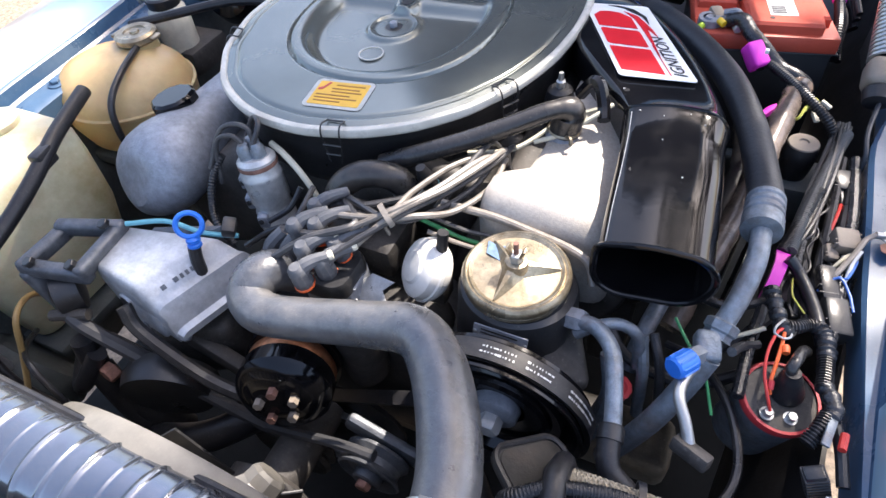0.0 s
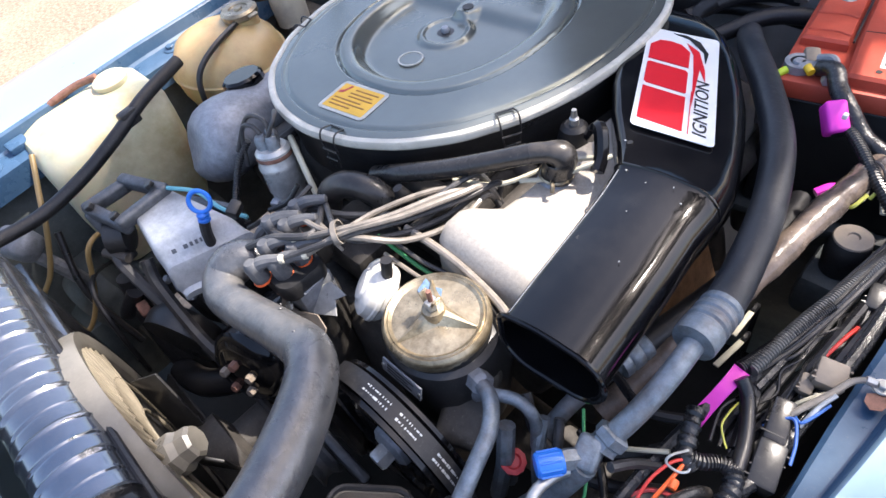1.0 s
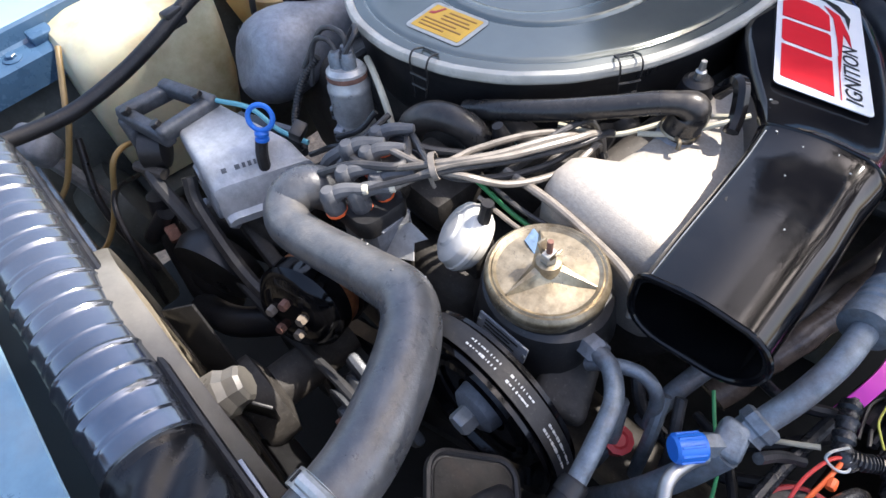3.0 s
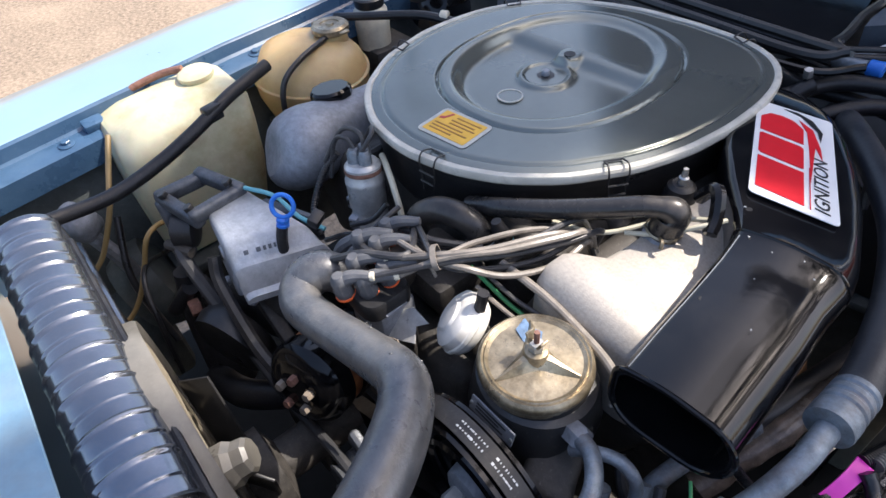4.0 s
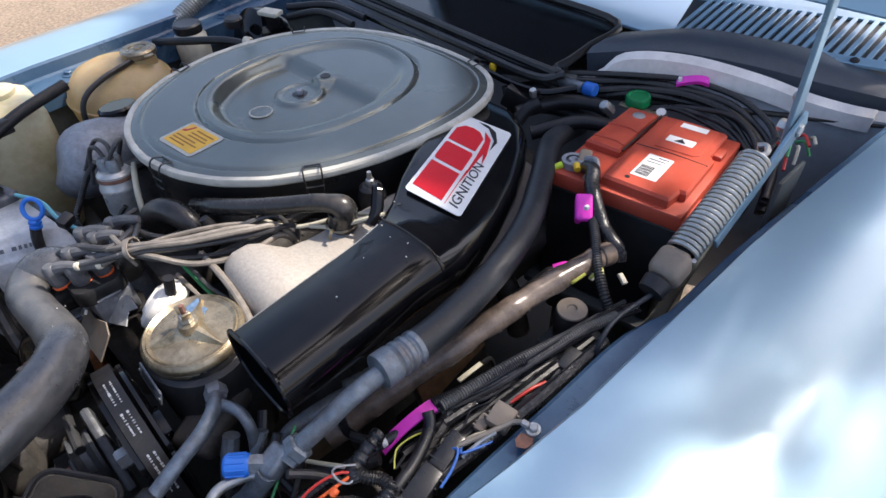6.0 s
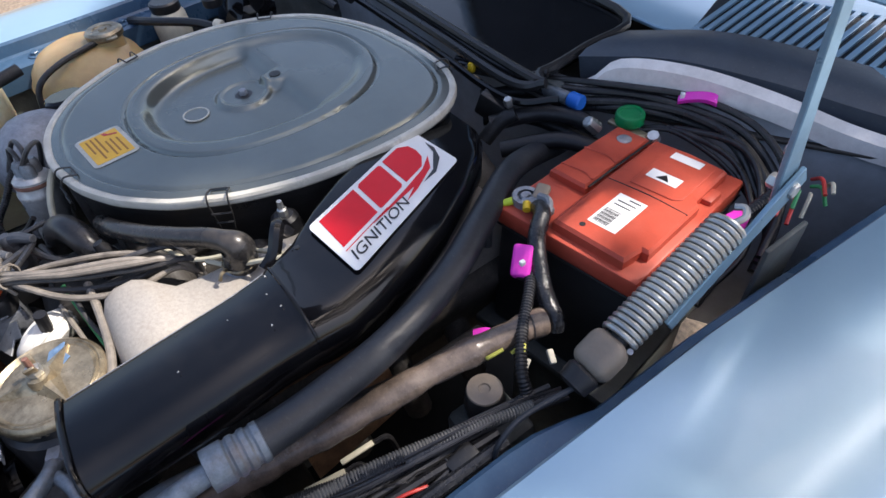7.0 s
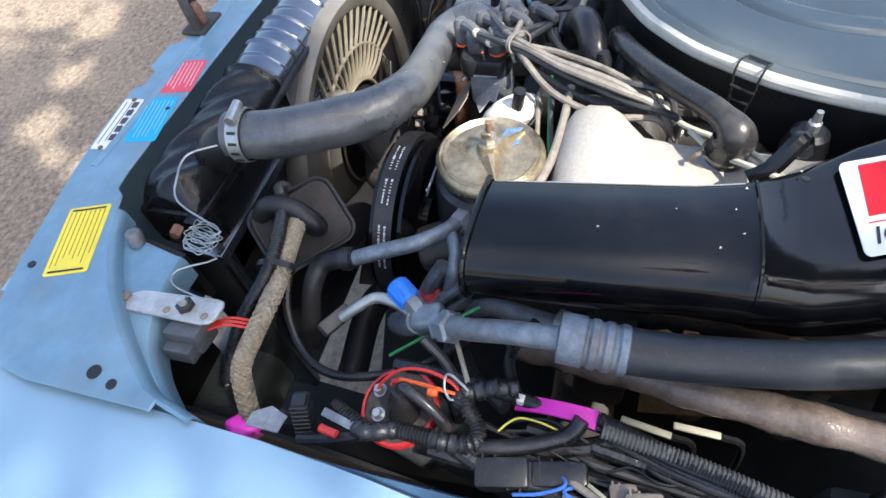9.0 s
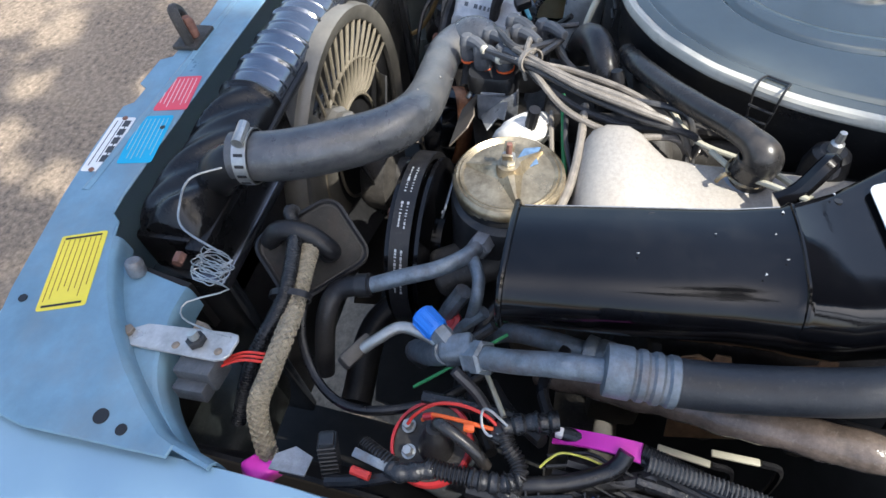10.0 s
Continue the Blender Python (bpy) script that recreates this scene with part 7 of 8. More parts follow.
    g = part("purple_tag", rbox((0.022, 0.036, 0.024), onto((0.489, 0.686, 0.877), (0.8, 0.5, 0.2), (0.35, -0.5, 0.9)), 0.004, 3), M_PURPLE, c, "bright purple cable tag")
    part("tie", rbox((0.005, 0.006, 0.006), pose(0.50, 0.675, 0.892), 0.001), M_PAPER, g)


build_battery()


# ---- hood hinge ----
def build_hinge(base, flip, label):
    """Coil spring, collar, pull rod and flat arm."""
    o = Vector(base)
    h = thing("hood_spring_assembly", o, label, "spring assembly", "hood springs")
    top, bot = o + Vector((0.0, 0.165, 0.078)), o + Vector((0.0, 0.03, 0.018))
    ax = (bot - top)
    L = ax.length
    ax.normalize()
    s, u, a = basis(ax)
    turns, R = 23, 0.0165
    pts = []
    for k in range(turns * 12 + 1):
        t = 2 * math.pi * k / 12
        pts.append(top + a * (L * k / (turns * 12)) + s * R * math.cos(t) + u * R * math.sin(t))
    part("coil_spring", tube(pts, 0.0030, 7, 1, smooth=False), M_SPRING, h, "steel coil spring with rust at one end")
    part("spring_core", tube([top, bot], 0.011, 10, 2), M_BLACKWIRE, h)
    part("collar", rbox((0.038, 0.037, 0.040), onto(bot + ax * 0.020, s, ax), 0.011, 4), M_COLLAR, h, "grey brown metal collar")
    part("rubber_end", lathe([(0.015, 0.040), (0.017, 0.043), (0.015, 0.058), (0.008, 0.060)], bot, ax, 20), M_RUBBER, h)
    part("pull_rod", tube([bot + a * 0.055 + Vector((0.004, 0, 0)), o + Vector((-0.006, -0.075, -0.012)), o + Vector((-0.004, -0.105, -0.024)), o + Vector((-0.002, -0.112, -0.046))], 0.0028, 8, 6), M_ACHOSE, h)
    part("hook", tube([top - a * 0.002, top - a * 0.016 + s * 0.006, top - a * 0.024, top - a * 0.020 - s * 0.008], 0.0036, 8, 6), M_SPRING, h)
    piv = o + Vector((flip * 0.006, 0.233, 0.094))
    m = onto(piv, (0.02 * flip, -0.20, 0.97), (1, 0, 0))
    part("arm", slab([(-0.022, -0.012), (0.02, -0.013), (0.10, -0.009), (0.36, -0.009), (0.36, 0.009), (0.10, 0.009), (0.02, 0.013), (-0.022, 0.012)], -0.003, 0.003, 0.001, m=m), M_PAINT_IN, h, "flat painted steel arm")
    low = onto(piv + Vector((flip * 0.007, 0, 0)), (0.0, -0.84, -0.54), (1, 0, 0))
    part("lower_arm", slab([(-0.02, -0.012), (0.02, -0.015), (0.17, -0.011), (0.17, 0.011), (0.02, 0.013), (-0.02, 0.012)], -0.0025, 0.0025, 0.001, m=low), M_PAINT_IN, h)
    part("pivot", hexnut(m @ Vector((0, 0, 0.004)), (flip, 0, 0), 0.008, 0.009), M_ZINC, h)
    part("pivot", hexnut(m @ Vector((0, 0, -0.003)), (-flip, 0, 0), 0.008, 0.011), M_ZINC, h)
    part("pivot", lathe([(0.006, 0), (0.006, 0.003), (0.003, 0.005)], m @ Vector((0.045, 0, -0.003)), (-flip, 0, 0), 12), M_ZINC, h)
    end = m @ Vector((0.35, 0, 0.006))
    part("upper_arm", slab([(0, -0.012), (0.62, -0.010), (0.62, 0.010), (0, 0.012)], -0.0025, 0.0025, 0.001, m=onto(end, (0, 0.93, 0.36), (1, 0, 0))), M_PAINT_IN, h)
    part("base_bracket", rbox((0.006, 0.07, 0.14), pose(o.x + flip * 0.024, o.y + 0.25, o.z - 0.04), 0.002), M_DARKBLUE, h)
    return h


build_hinge((0.630, 0.643, 0.881), 1, "hood hinge with a steel coil spring on the fender")
build_hinge((-0.575, 0.560, 0.845), -1, "hood hinge with a dull coil spring by the far fender")


def tag(name_parent, p, d, size=(0.05, 0.018, 0.006)):
    # a thin bowed plastic strip, wider at the ends
    m = onto(p, d, (0.1, -0.3, 1))
    rows = []
    for k in range(13):
        u = k / 6 - 1
        w, h = size[1] * (0.40 + 0.10 * u * u), size[2] * 0.3
        z = -0.10 * size[0] * u * u + 0.02 * size[0] * math.sin(3 * u)
        rows.append([m @ Vector((u * size[0] / 2, a * w, z + b * h)) for a, b in ((-1, -0.6), (-0.96, 1), (0.96, 1), (1, -0.6), (0.9, -1), (-0.9, -1))])
    g = part("purple_tag", rings(bmesh.new(), rows), M_PURPLE, name_parent, "bright purple cable tag")
    for s in (-1, 1):
        part("tie", rbox((0.006, 0.007, 0.009), onto(Vector(p) + Vector(d).normalized() * s * size[0] * 0.40 + Vector((0, 0, 0.0005 - 0.05 * size[0])), d, (0, 0, 1)), 0.001), M_PAPER, g, "white tie head")


# ---- wiring along the fender ----
def build_wiring():
    w = thing("wire_loom", (0.57, 0.4, 0.82), "black fender wiring loom tagged with purple tape", "loom", "wire looms")
    main = [(0.535, 0.19, 0.832), (0.538, 0.24, 0.836), (0.545, 0.295, 0.838), (0.556, 0.365, 0.842), (0.575, 0.42, 0.846), (0.59, 0.49, 0.850), (0.603, 0.565, 0.846), (0.615, 0.63, 0.83)]
    part("loom", tube(main, 0.0056, 10), M_TAPE, w)
    for k in range(5):
        a = 2 * math.pi * k / 5
        part("wire", tube([(x + 0.006 * math.cos(a + y * 6), y, z + 0.006 * math.sin(a + y * 6)) for x, y, z in main[3:]], 0.0022, 6), M_GREYWIRE if k % 2 else M_BLACKWIRE, w)
    tag(w, (0.551, 0.328, 0.847), (0.12, 1, 0.10), (0.066, 0.0150, 0.006))
    # taped branch and ribbed sleeves round the coil
    lumps = lambda q: 0.0072 + 0.0010 * math.sin(31 * q) + 0.0006 * math.sin(77 * q + 1)
    part("taped_end", tube([(0.5455, 0.300, 0.859), (0.551, 0.2795, 0.859), (0.5583, 0.261, 0.857), (0.567, 0.257, 0.852)], lumps, 12, 8), M_TAPE, w)
    part("sleeve", corrugated([(0.561, 0.262, 0.857), (0.570, 0.266, 0.855), (0.5776, 0.2735, 0.852), (0.586, 0.277, 0.851), (0.593, 0.274, 0.850)], 0.0068, 0.0028, 0.24), M_BLACKWIRE, w, "ribbed black sleeve")
    part("taped_joint", tube([(0.590, 0.277, 0.850), (0.596, 0.266, 0.851), (0.597, 0.250, 0.852), (0.5965, 0.240, 0.852)], lumps, 12, 8), M_TAPE, w)
    part("sleeve", corrugated([(0.5967, 0.246, 0.852), (0.5965, 0.228, 0.853), (0.5956, 0.209, 0.853)], 0.0072, 0.0028, 0.24), M_BLACKWIRE, w, "ribbed black sleeve")
    part("taped_joint", tube([(0.596, 0.214, 0.852), (0.601, 0.203, 0.854), (0.604, 0.190, 0.854), (0.601, 0.183, 0.853)], lambda q: 0.0070 + 0.0006 * math.sin(23 * q), 12, 8), M_TAPE, w)
    part("sleeve", corrugated([(0.587, 0.158, 0.846), (0.594, 0.172, 0.852), (0.5995, 0.186, 0.853)], 0.0068, 0.0028, 0.24), M_BLACKWIRE, w, "ribbed black sleeve")
    part("flat_lead", rbox((0.032, 0.007, 0.003), onto((0.600, 0.170, 0.857), (0.25, 1, 0.1), (0.2, 0, 1)), 0.001), M_PIPE, w, "grey flat lead")
    part("taped_joint", tube([(0.597, 0.26, 0.846), (0.606, 0.29, 0.840), (0.612, 0.36, 0.836), (0.62, 0.45, 0.84), (0.622, 0.55, 0.840)], 0.0065, 10), M_TAPE, w)
    part("lead", tube([(0.5587, 0.350, 0.856), (0.566, 0.346, 0.851), (0.5732, 0.3366, 0.847), (0.585, 0.31, 0.845), (0.5909, 0.2875, 0.845), (0.596, 0.262, 0.843)], 0.0062, 12), M_BLACKWIRE, w)
    part("lead", tube([(0.604, 0.190, 0.850), (0.612, 0.165, 0.845), (0.617, 0.135, 0.838)], 0.005, 10), M_BLACKWIRE, w)
    for k, (pts, m, r) in enumerate((
            ([(0.60, 0.24, 0.835), (0.605, 0.32, 0.832), (0.612, 0.42, 0.835), (0.622, 0.52, 0.84)], M_BLACKWIRE, 0.006),
            ([(0.585, 0.29, 0.835), (0.592, 0.36, 0.832), (0.60, 0.44, 0.835), (0.61, 0.55, 0.838)], M_BLACKWIRE, 0.005),
            ([(0.575, 0.30, 0.83), (0.582, 0.38, 0.828), (0.59, 0.46, 0.83), (0.60, 0.56, 0.832)], M_GREYWIRE, 0.0035),
            ([(0.565, 0.31, 0.83), (0.572, 0.40, 0.826), (0.585, 0.50, 0.83)], M_BLACKWIRE, 0.006),
            ([(0.555, 0.37, 0.85), (0.565, 0.37, 0.835), (0.578, 0.33, 0.832), (0.585, 0.30, 0.835)], M_BLACKWIRE, 0.007),
            ([(0.5784, 0.2905, 0.848), (0.5715, 0.297, 0.851), (0.5661, 0.3054, 0.852), (0.5655, 0.320, 0.850), (0.5667, 0.334, 0.845)], M_YELWIRE, 0.0009),
            ([(0.59, 0.33, 0.84), (0.605, 0.345, 0.85), (0.615, 0.33, 0.848), (0.62, 0.31, 0.845)], M_BLUEWIRE, 0.0014),
            ([(0.60, 0.36, 0.84), (0.61, 0.345, 0.85), (0.616, 0.355, 0.85), (0.622, 0.375, 0.848)], M_BLUEWIRE, 0.0014),
            ([(0.60, 0.42, 0.836), (0.606, 0.45, 0.840), (0.610, 0.47, 0.836)], M_REDWIRE, 0.0018),
            ([(0.57, 0.36, 0.836), (0.58, 0.44, 0.834), (0.592, 0.53, 0.838), (0.60, 0.60, 0.84)], M_TAPE, 0.0055),
            ([(0.562, 0.40, 0.83), (0.575, 0.47, 0.838), (0.588, 0.54, 0.842), (0.604, 0.62, 0.84)], M_GREYWIRE, 0.003),
            ([(0.612, 0.345, 0.844), (0.616, 0.365, 0.852), (0.622, 0.38, 0.858)], M_ZINC, 0.002),
            ([(0.600, 0.36, 0.842), (0.608, 0.372, 0.848), (0.616, 0.385, 0.846)], M_CREAMWIRE, 0.0018))):
        o = thing("bay_wire", pts[0], "loose wire beside the fender, " + ("bright coloured" if m in (M_YELWIRE, M_BLUEWIRE, M_REDWIRE) else "dull and dusty"), "wire", "fender wires")
        part("wire", tube(pts, r, 8), m, o)
    # canister with red ring and black boot
    c = thing("ignition_coil", (0.566, 0.200, 0.74), "dark round coil with a red ring and a black rubber boot", "coil")
    ax, cc = (0.1, -0.15, 1), (0.570, 0.204, 0.830)
    part("can", lathe([(0.030, -0.09), (0.032, -0.02), (0.031, -0.006), (0.026, -0.002)], cc, ax, 32), M_PIPE, c)
    part("red_ring", lathe([(0.0312, -0.009), (0.0340, -0.007), (0.0345, -0.002), (0.0330, 0.001), (0.0305, 0.001)], cc, ax, 40, caps=False), M_RED, c, "red ring")
    part("top_plate", lathe([(0.0305, -0.003), (0.0305, -0.001), (0.02, 0.0)], cc, ax, 32), M_BLOCK, c)
    part("boot", lathe([(0.0135, 0), (0.0142, 0.004), (0.0128, 0.012), (0.0100, 0.020), (0.0098, 0.024), (0.0082, 0.027), (0.0066, 0.034)], (0.574, 0.210, 0.829), (-0.15, 0.02, 1), 20), M_RUBBER, c)
    part("boot_lead", tube([(0.5685, 0.2108, 0.856), (0.567, 0.213, 0.865), (0.570, 0.222, 0.866), (0.5774, 0.241, 0.856), (0.584, 0.252, 0.842)], 0.0050, 12), M_BREATHER, c, "shiny black ignition lead")
    for p in ((0.5795, 0.1885, 0.826), (0.560, 0.184, 0.829)):
        part("washer", lathe([(0.006, 0), (0.006, 0.0012)], p, ax, 16), M_ZINC, c)
        part("stud", hexnut((p[0], p[1], p[2] + 0.001), ax, 0.0044, 0.006), M_ZINC, c)
    part("red_wire", tube([(0.560, 0.259, 0.859), (0.553, 0.246, 0.864), (0.548, 0.225, 0.862), (0.549, 0.205, 0.856), (0.556, 0.190, 0.845), (0.561, 0.184, 0.836)], 0.0014, 8), M_REDWIRE, c)
    part("red_wire", tube([(0.561, 0.259, 0.858), (0.5595, 0.240, 0.858), (0.557, 0.218, 0.855), (0.5555, 0.203, 0.850), (0.558, 0.196, 0.842)], 0.0017, 8), M_ORANGE, c, "orange wire")
    part("lug_sleeve", tube([(0.556, 0.205, 0.850), (0.5565, 0.198, 0.846)], 0.0030, 8, 2), M_RED, c)
    part("tape_band", lathe([(0.0030, 0), (0.0036, 0.002), (0.0036, 0.006), (0.0030, 0.008)], (0.5625, 0.2395, 0.858), (0.1, -1, 0), 10), M_ORANGE, c)
    part("bare_lead", tube([(0.5583, 0.264, 0.864), (0.551, 0.250, 0.869), (0.551, 0.244, 0.866), (0.560, 0.245, 0.861), (0.566, 0.251, 0.859), (0.564, 0.258, 0.860)], 0.0011, 7), M_ZINC, c, "bare metal lead")
    part("thin_rod", tube([(0.5073, 0.2383, 0.835), (0.530, 0.2505, 0.843), (0.5469, 0.2595, 0.850)], 0.0022, 8), M_CREAMWIRE, c, "pale rod")
    # thin parallel wires and a braided sleeve lying along the fender
    rnd = random.Random(21)
    for k in range(6):
        dx = 0.008 * (k - 2.5)
        pts = [(0.580 + dx + rnd.uniform(-0.006, 0.006), 0.300 + 0.022 * q + rnd.uniform(-0.004, 0.004), 0.836 + rnd.uniform(-0.005, 0.006)) if q else (0.585 + dx, 0.295, 0.834) for q in range(10)]
        pts = [(x + 0.10 * (y - 0.30), y, z) for x, y, z in pts]
        o = thing("bay_wire", pts[0], "thin dark wire in a bundle along the fender", "wire", "bundle wires")
        part("wire", tube(pts, rnd.choice((0.0012, 0.0016, 0.0022)), 6), rnd.choice((M_BLACKWIRE, M_GREYWIRE, M_BLACKWIRE)), o)
    o = thing("wire_loom", (0.58, 0.45, 0.85), "dusty grey ribbed loom running to the hinge", "loom", "wire looms")
    part("sleeve", corrugated([(0.561, 0.366, 0.850), (0.570, 0.420, 0.851), (0.580, 0.466, 0.852), (0.598, 0.538, 0.850), (0.612, 0.590, 0.845)], 0.0066, 0.0030, 0.18), M_DUSTLOOM, o)
    o = thing("earth_cable", (0.61, 0.36, 0.84), "tan earth cable with a ring terminal on the rusty flange", "cable")
    part("cable", tube([(0.598, 0.340, 0.842), (0.606, 0.356, 0.850), (0.618, 0.380, 0.856), (0.626, 0.398, 0.860), (0.636, 0.406, 0.862)], 0.0028, 8), M_TAUPE, o)
    part("terminal", lathe([(0.0075, 0), (0.0078, 0.001), (0.0072, 0.002), (0.0035, 0.002)], (0.645, 0.407, 0.8585), (-0.1, 0, 1), 18), M_ZINC, o)
    part("barrel", tube([(0.633, 0.404, 0.862), (0.640, 0.406, 0.861)], 0.0036, 8, 2), M_ZINC, o)
    part("screw", hexnut((0.645, 0.407, 0.8605), (-0.1, 0, 1), 0.0045, 0.004), M_SPRING, o)
    part("rust_patch", slab([(-0.007, -0.006), (-0.001, -0.011), (0.006, -0.007), (0.008, 0.001), (0.004, 0.008), (-0.003, 0.006), (-0.008, 0.002)], 0, 0.0006, 0.0001, m=pose(0.646, 0.394, 0.8575, 0, -4)), M_RUST, o)
    o = thing("braided_sleeve", (0.565, 0.39, 0.84), "black braided wire sleeve beyond the purple tag", "sleeve")
    part("sleeve", corrugated([(0.553, 0.362, 0.850), (0.560, 0.385, 0.850), (0.571, 0.420, 0.851), (0.584, 0.465, 0.853)], 0.0060, 0.0022, 0.16), M_BLACKWIRE, o)
    o = thing("relay_box", (0.602, 0.315, 0.838), "small black relay box with coloured wires", "relay")
    box = part("box", rbox((0.018, 0.026, 0.016), pose(0.604, 0.312, 0.832, 6, 10, 8), 0.002), M_SATIN, o)
    part("lid", rbox((0.019, 0.027, 0.004), pose(0.604, 0.312, 0.841, 6, 10, 8), 0.0015), M_SATIN, box)
    for k, mm in enumerate((M_BLUEWIRE, M_REDWIRE, M_YELWIRE, M_BLUEWIRE)):
        part("wire", tube([(0.598 + 0.003 * k, 0.324, 0.833), (0.599 + 0.004 * k, 0.336, 0.840), (0.601 + 0.003 * k, 0.350, 0.836), (0.604 + 0.003 * k, 0.366, 0.828)], 0.0010, 6), mm, o)
    o = thing("ribbed_connector", (0.600, 0.131, 0.82), "black ribbed wiring connector standing beside the fender", "connector")
    rm = onto((0.598, 0.1305, 0.838), (0.35, 0.10, -0.93), (0.3, -0.9, 0.1))
    body = part("body", rbox((0.042, 0.015, 0.012), rm, 0.002), M_SATIN, o)
    for k in range(8):
        part("rib", rbox((0.0024, 0.0175, 0.0145), rm @ pose(-0.016 + 0.0045 * k, 0, 0), 0.0006, 1), M_SATIN, body)
    # plug-in connectors
    for p, sz, m, lab in (((0.598, 0.340, 0.842), (0.018, 0.04, 0.014), M_BLACKWIRE, "black multi pin connector in the loom"), ((0.606, 0.30, 0.838), (0.022, 0.04, 0.024), M_SATIN, "black relay block beside the fender"),
                          ((0.611, 0.400, 0.848), (0.024, 0.026, 0.016), M_COLLAR, "dusty grey brown relay beside the fender"), ((0.60, 0.385, 0.842), (0.012, 0.020, 0.010), M_COLLAR, "grey brown fuse connector in the loom"), ((0.614, 0.372, 0.845), (0.010, 0.018, 0.008), M_CREAM, "pale plug connector in the loom"), ((0.612, 0.51, 0.832), (0.024, 0.03, 0.022), M_SATIN, "black square relay under the hinge")):
        o = thing("connector", p, lab, "connector", "connectors")
        body = part("body", rbox(sz, pose(*p, 8, 6, 12), 0.003), m, o)
        for k in range(4):
            part("rib", rbox((sz[0] * 1.06, 0.002, sz[2] * 0.8), pose(p[0], p[1] - sz[1] * 0.35 + k * sz[1] * 0.23, p[2], 8, 6, 12), 0.0005, 1), m, body)
    o = thing("clip_bracket", (0.612, 0.100, 0.853), "bent bare metal clip bracket on the fender edge", "bracket")
    part("clip", slab([(0, 0), (0.035, 0.006), (0.033, 0.026), (0.012, 0.03), (-0.002, 0.016)], 0, 0.002, 0.0005, m=onto((0.620, 0.092, 0.850), (0.12, 1, 0), (-0.25, 0.1, 1)) @ Matrix.Scale(0.8, 4)), M_CASTDARK, o)
    part("red_sleeve", tube([(0.609, 0.1565, 0.856), (0.6113, 0.1713, 0.856)], 0.0034, 8, 2), M_REDWIRE, o)
    # round mount on the inner wing
    d = thing("mount_disc", (0.567, 0.569, 0.79), "round grey rubber mount with a flat washer", "mount")
    part("rubber", lathe([(0.018, -0.05), (0.021, -0.02), (0.0195, -0.004), (0.0175, 0.0)], (0.567, 0.569, 0.836), (0, 0, 1), 28), M_RUBBER, d)
    part("washer", lathe([(0.0175, 0), (0.0185, 0.0015), (0.0175, 0.003), (0.006, 0.004), (0.005, 0.002)], (0.567, 0.569, 0.836), (0, 0, 1), 30), M_COLLAR, d, "dusty flat washer")
    part("foot", rbox((0.07, 0.07, 0.06), pose(0.575, 0.57, 0.76), 0.01), M_DARKBLUE, d)
    for pts in ([(0.545, 0.60, 0.85), (0.552, 0.585, 0.86), (0.558, 0.60, 0.868)], [(0.56, 0.61, 0.855), (0.566, 0.62, 0.868), (0.575, 0.61, 0.864)]):
        o = thing("bay_wire", pts[0], "loose yellow wire ends by the battery", "wire", "fender wires")
        part("wire", tube(pts, 0.002, 6), M_YELWIRE, o)
    for p, r in (((0.575, 0.615, 0.846), 30), ((0.585, 0.64, 0.85), 70), ((0.552, 0.63, 0.84), 10)):
        o = thing("spade_terminal", p, "cream spade terminal on a loose wire", "terminal", "terminals")
        part("shell", rbox((0.007, 0.015, 0.005), pose(*p, 20, 10, r), 0.0015), M_CREAM, o)
    o = thing("purple_sleeve", (0.515, 0.60, 0.86), "short dull purple sleeve on a thin cable", "sleeve")
    part("sleeve", tube([(0.515, 0.598, 0.848), (0.523, 0.607, 0.852), (0.532, 0.613, 0.853)], 0.0055, 8), M_PURPLE, o)
    o = thing("ribbed_lead", (0.50, 0.52, 0.78), "white flat wiring strip under the hose", "strip")
    part("strip", rbox((0.010, 0.10, 0.003), pose(0.505, 0.50, 0.815, 10, 20, -15), 0.001), M_CREAM, o)


build_wiring()


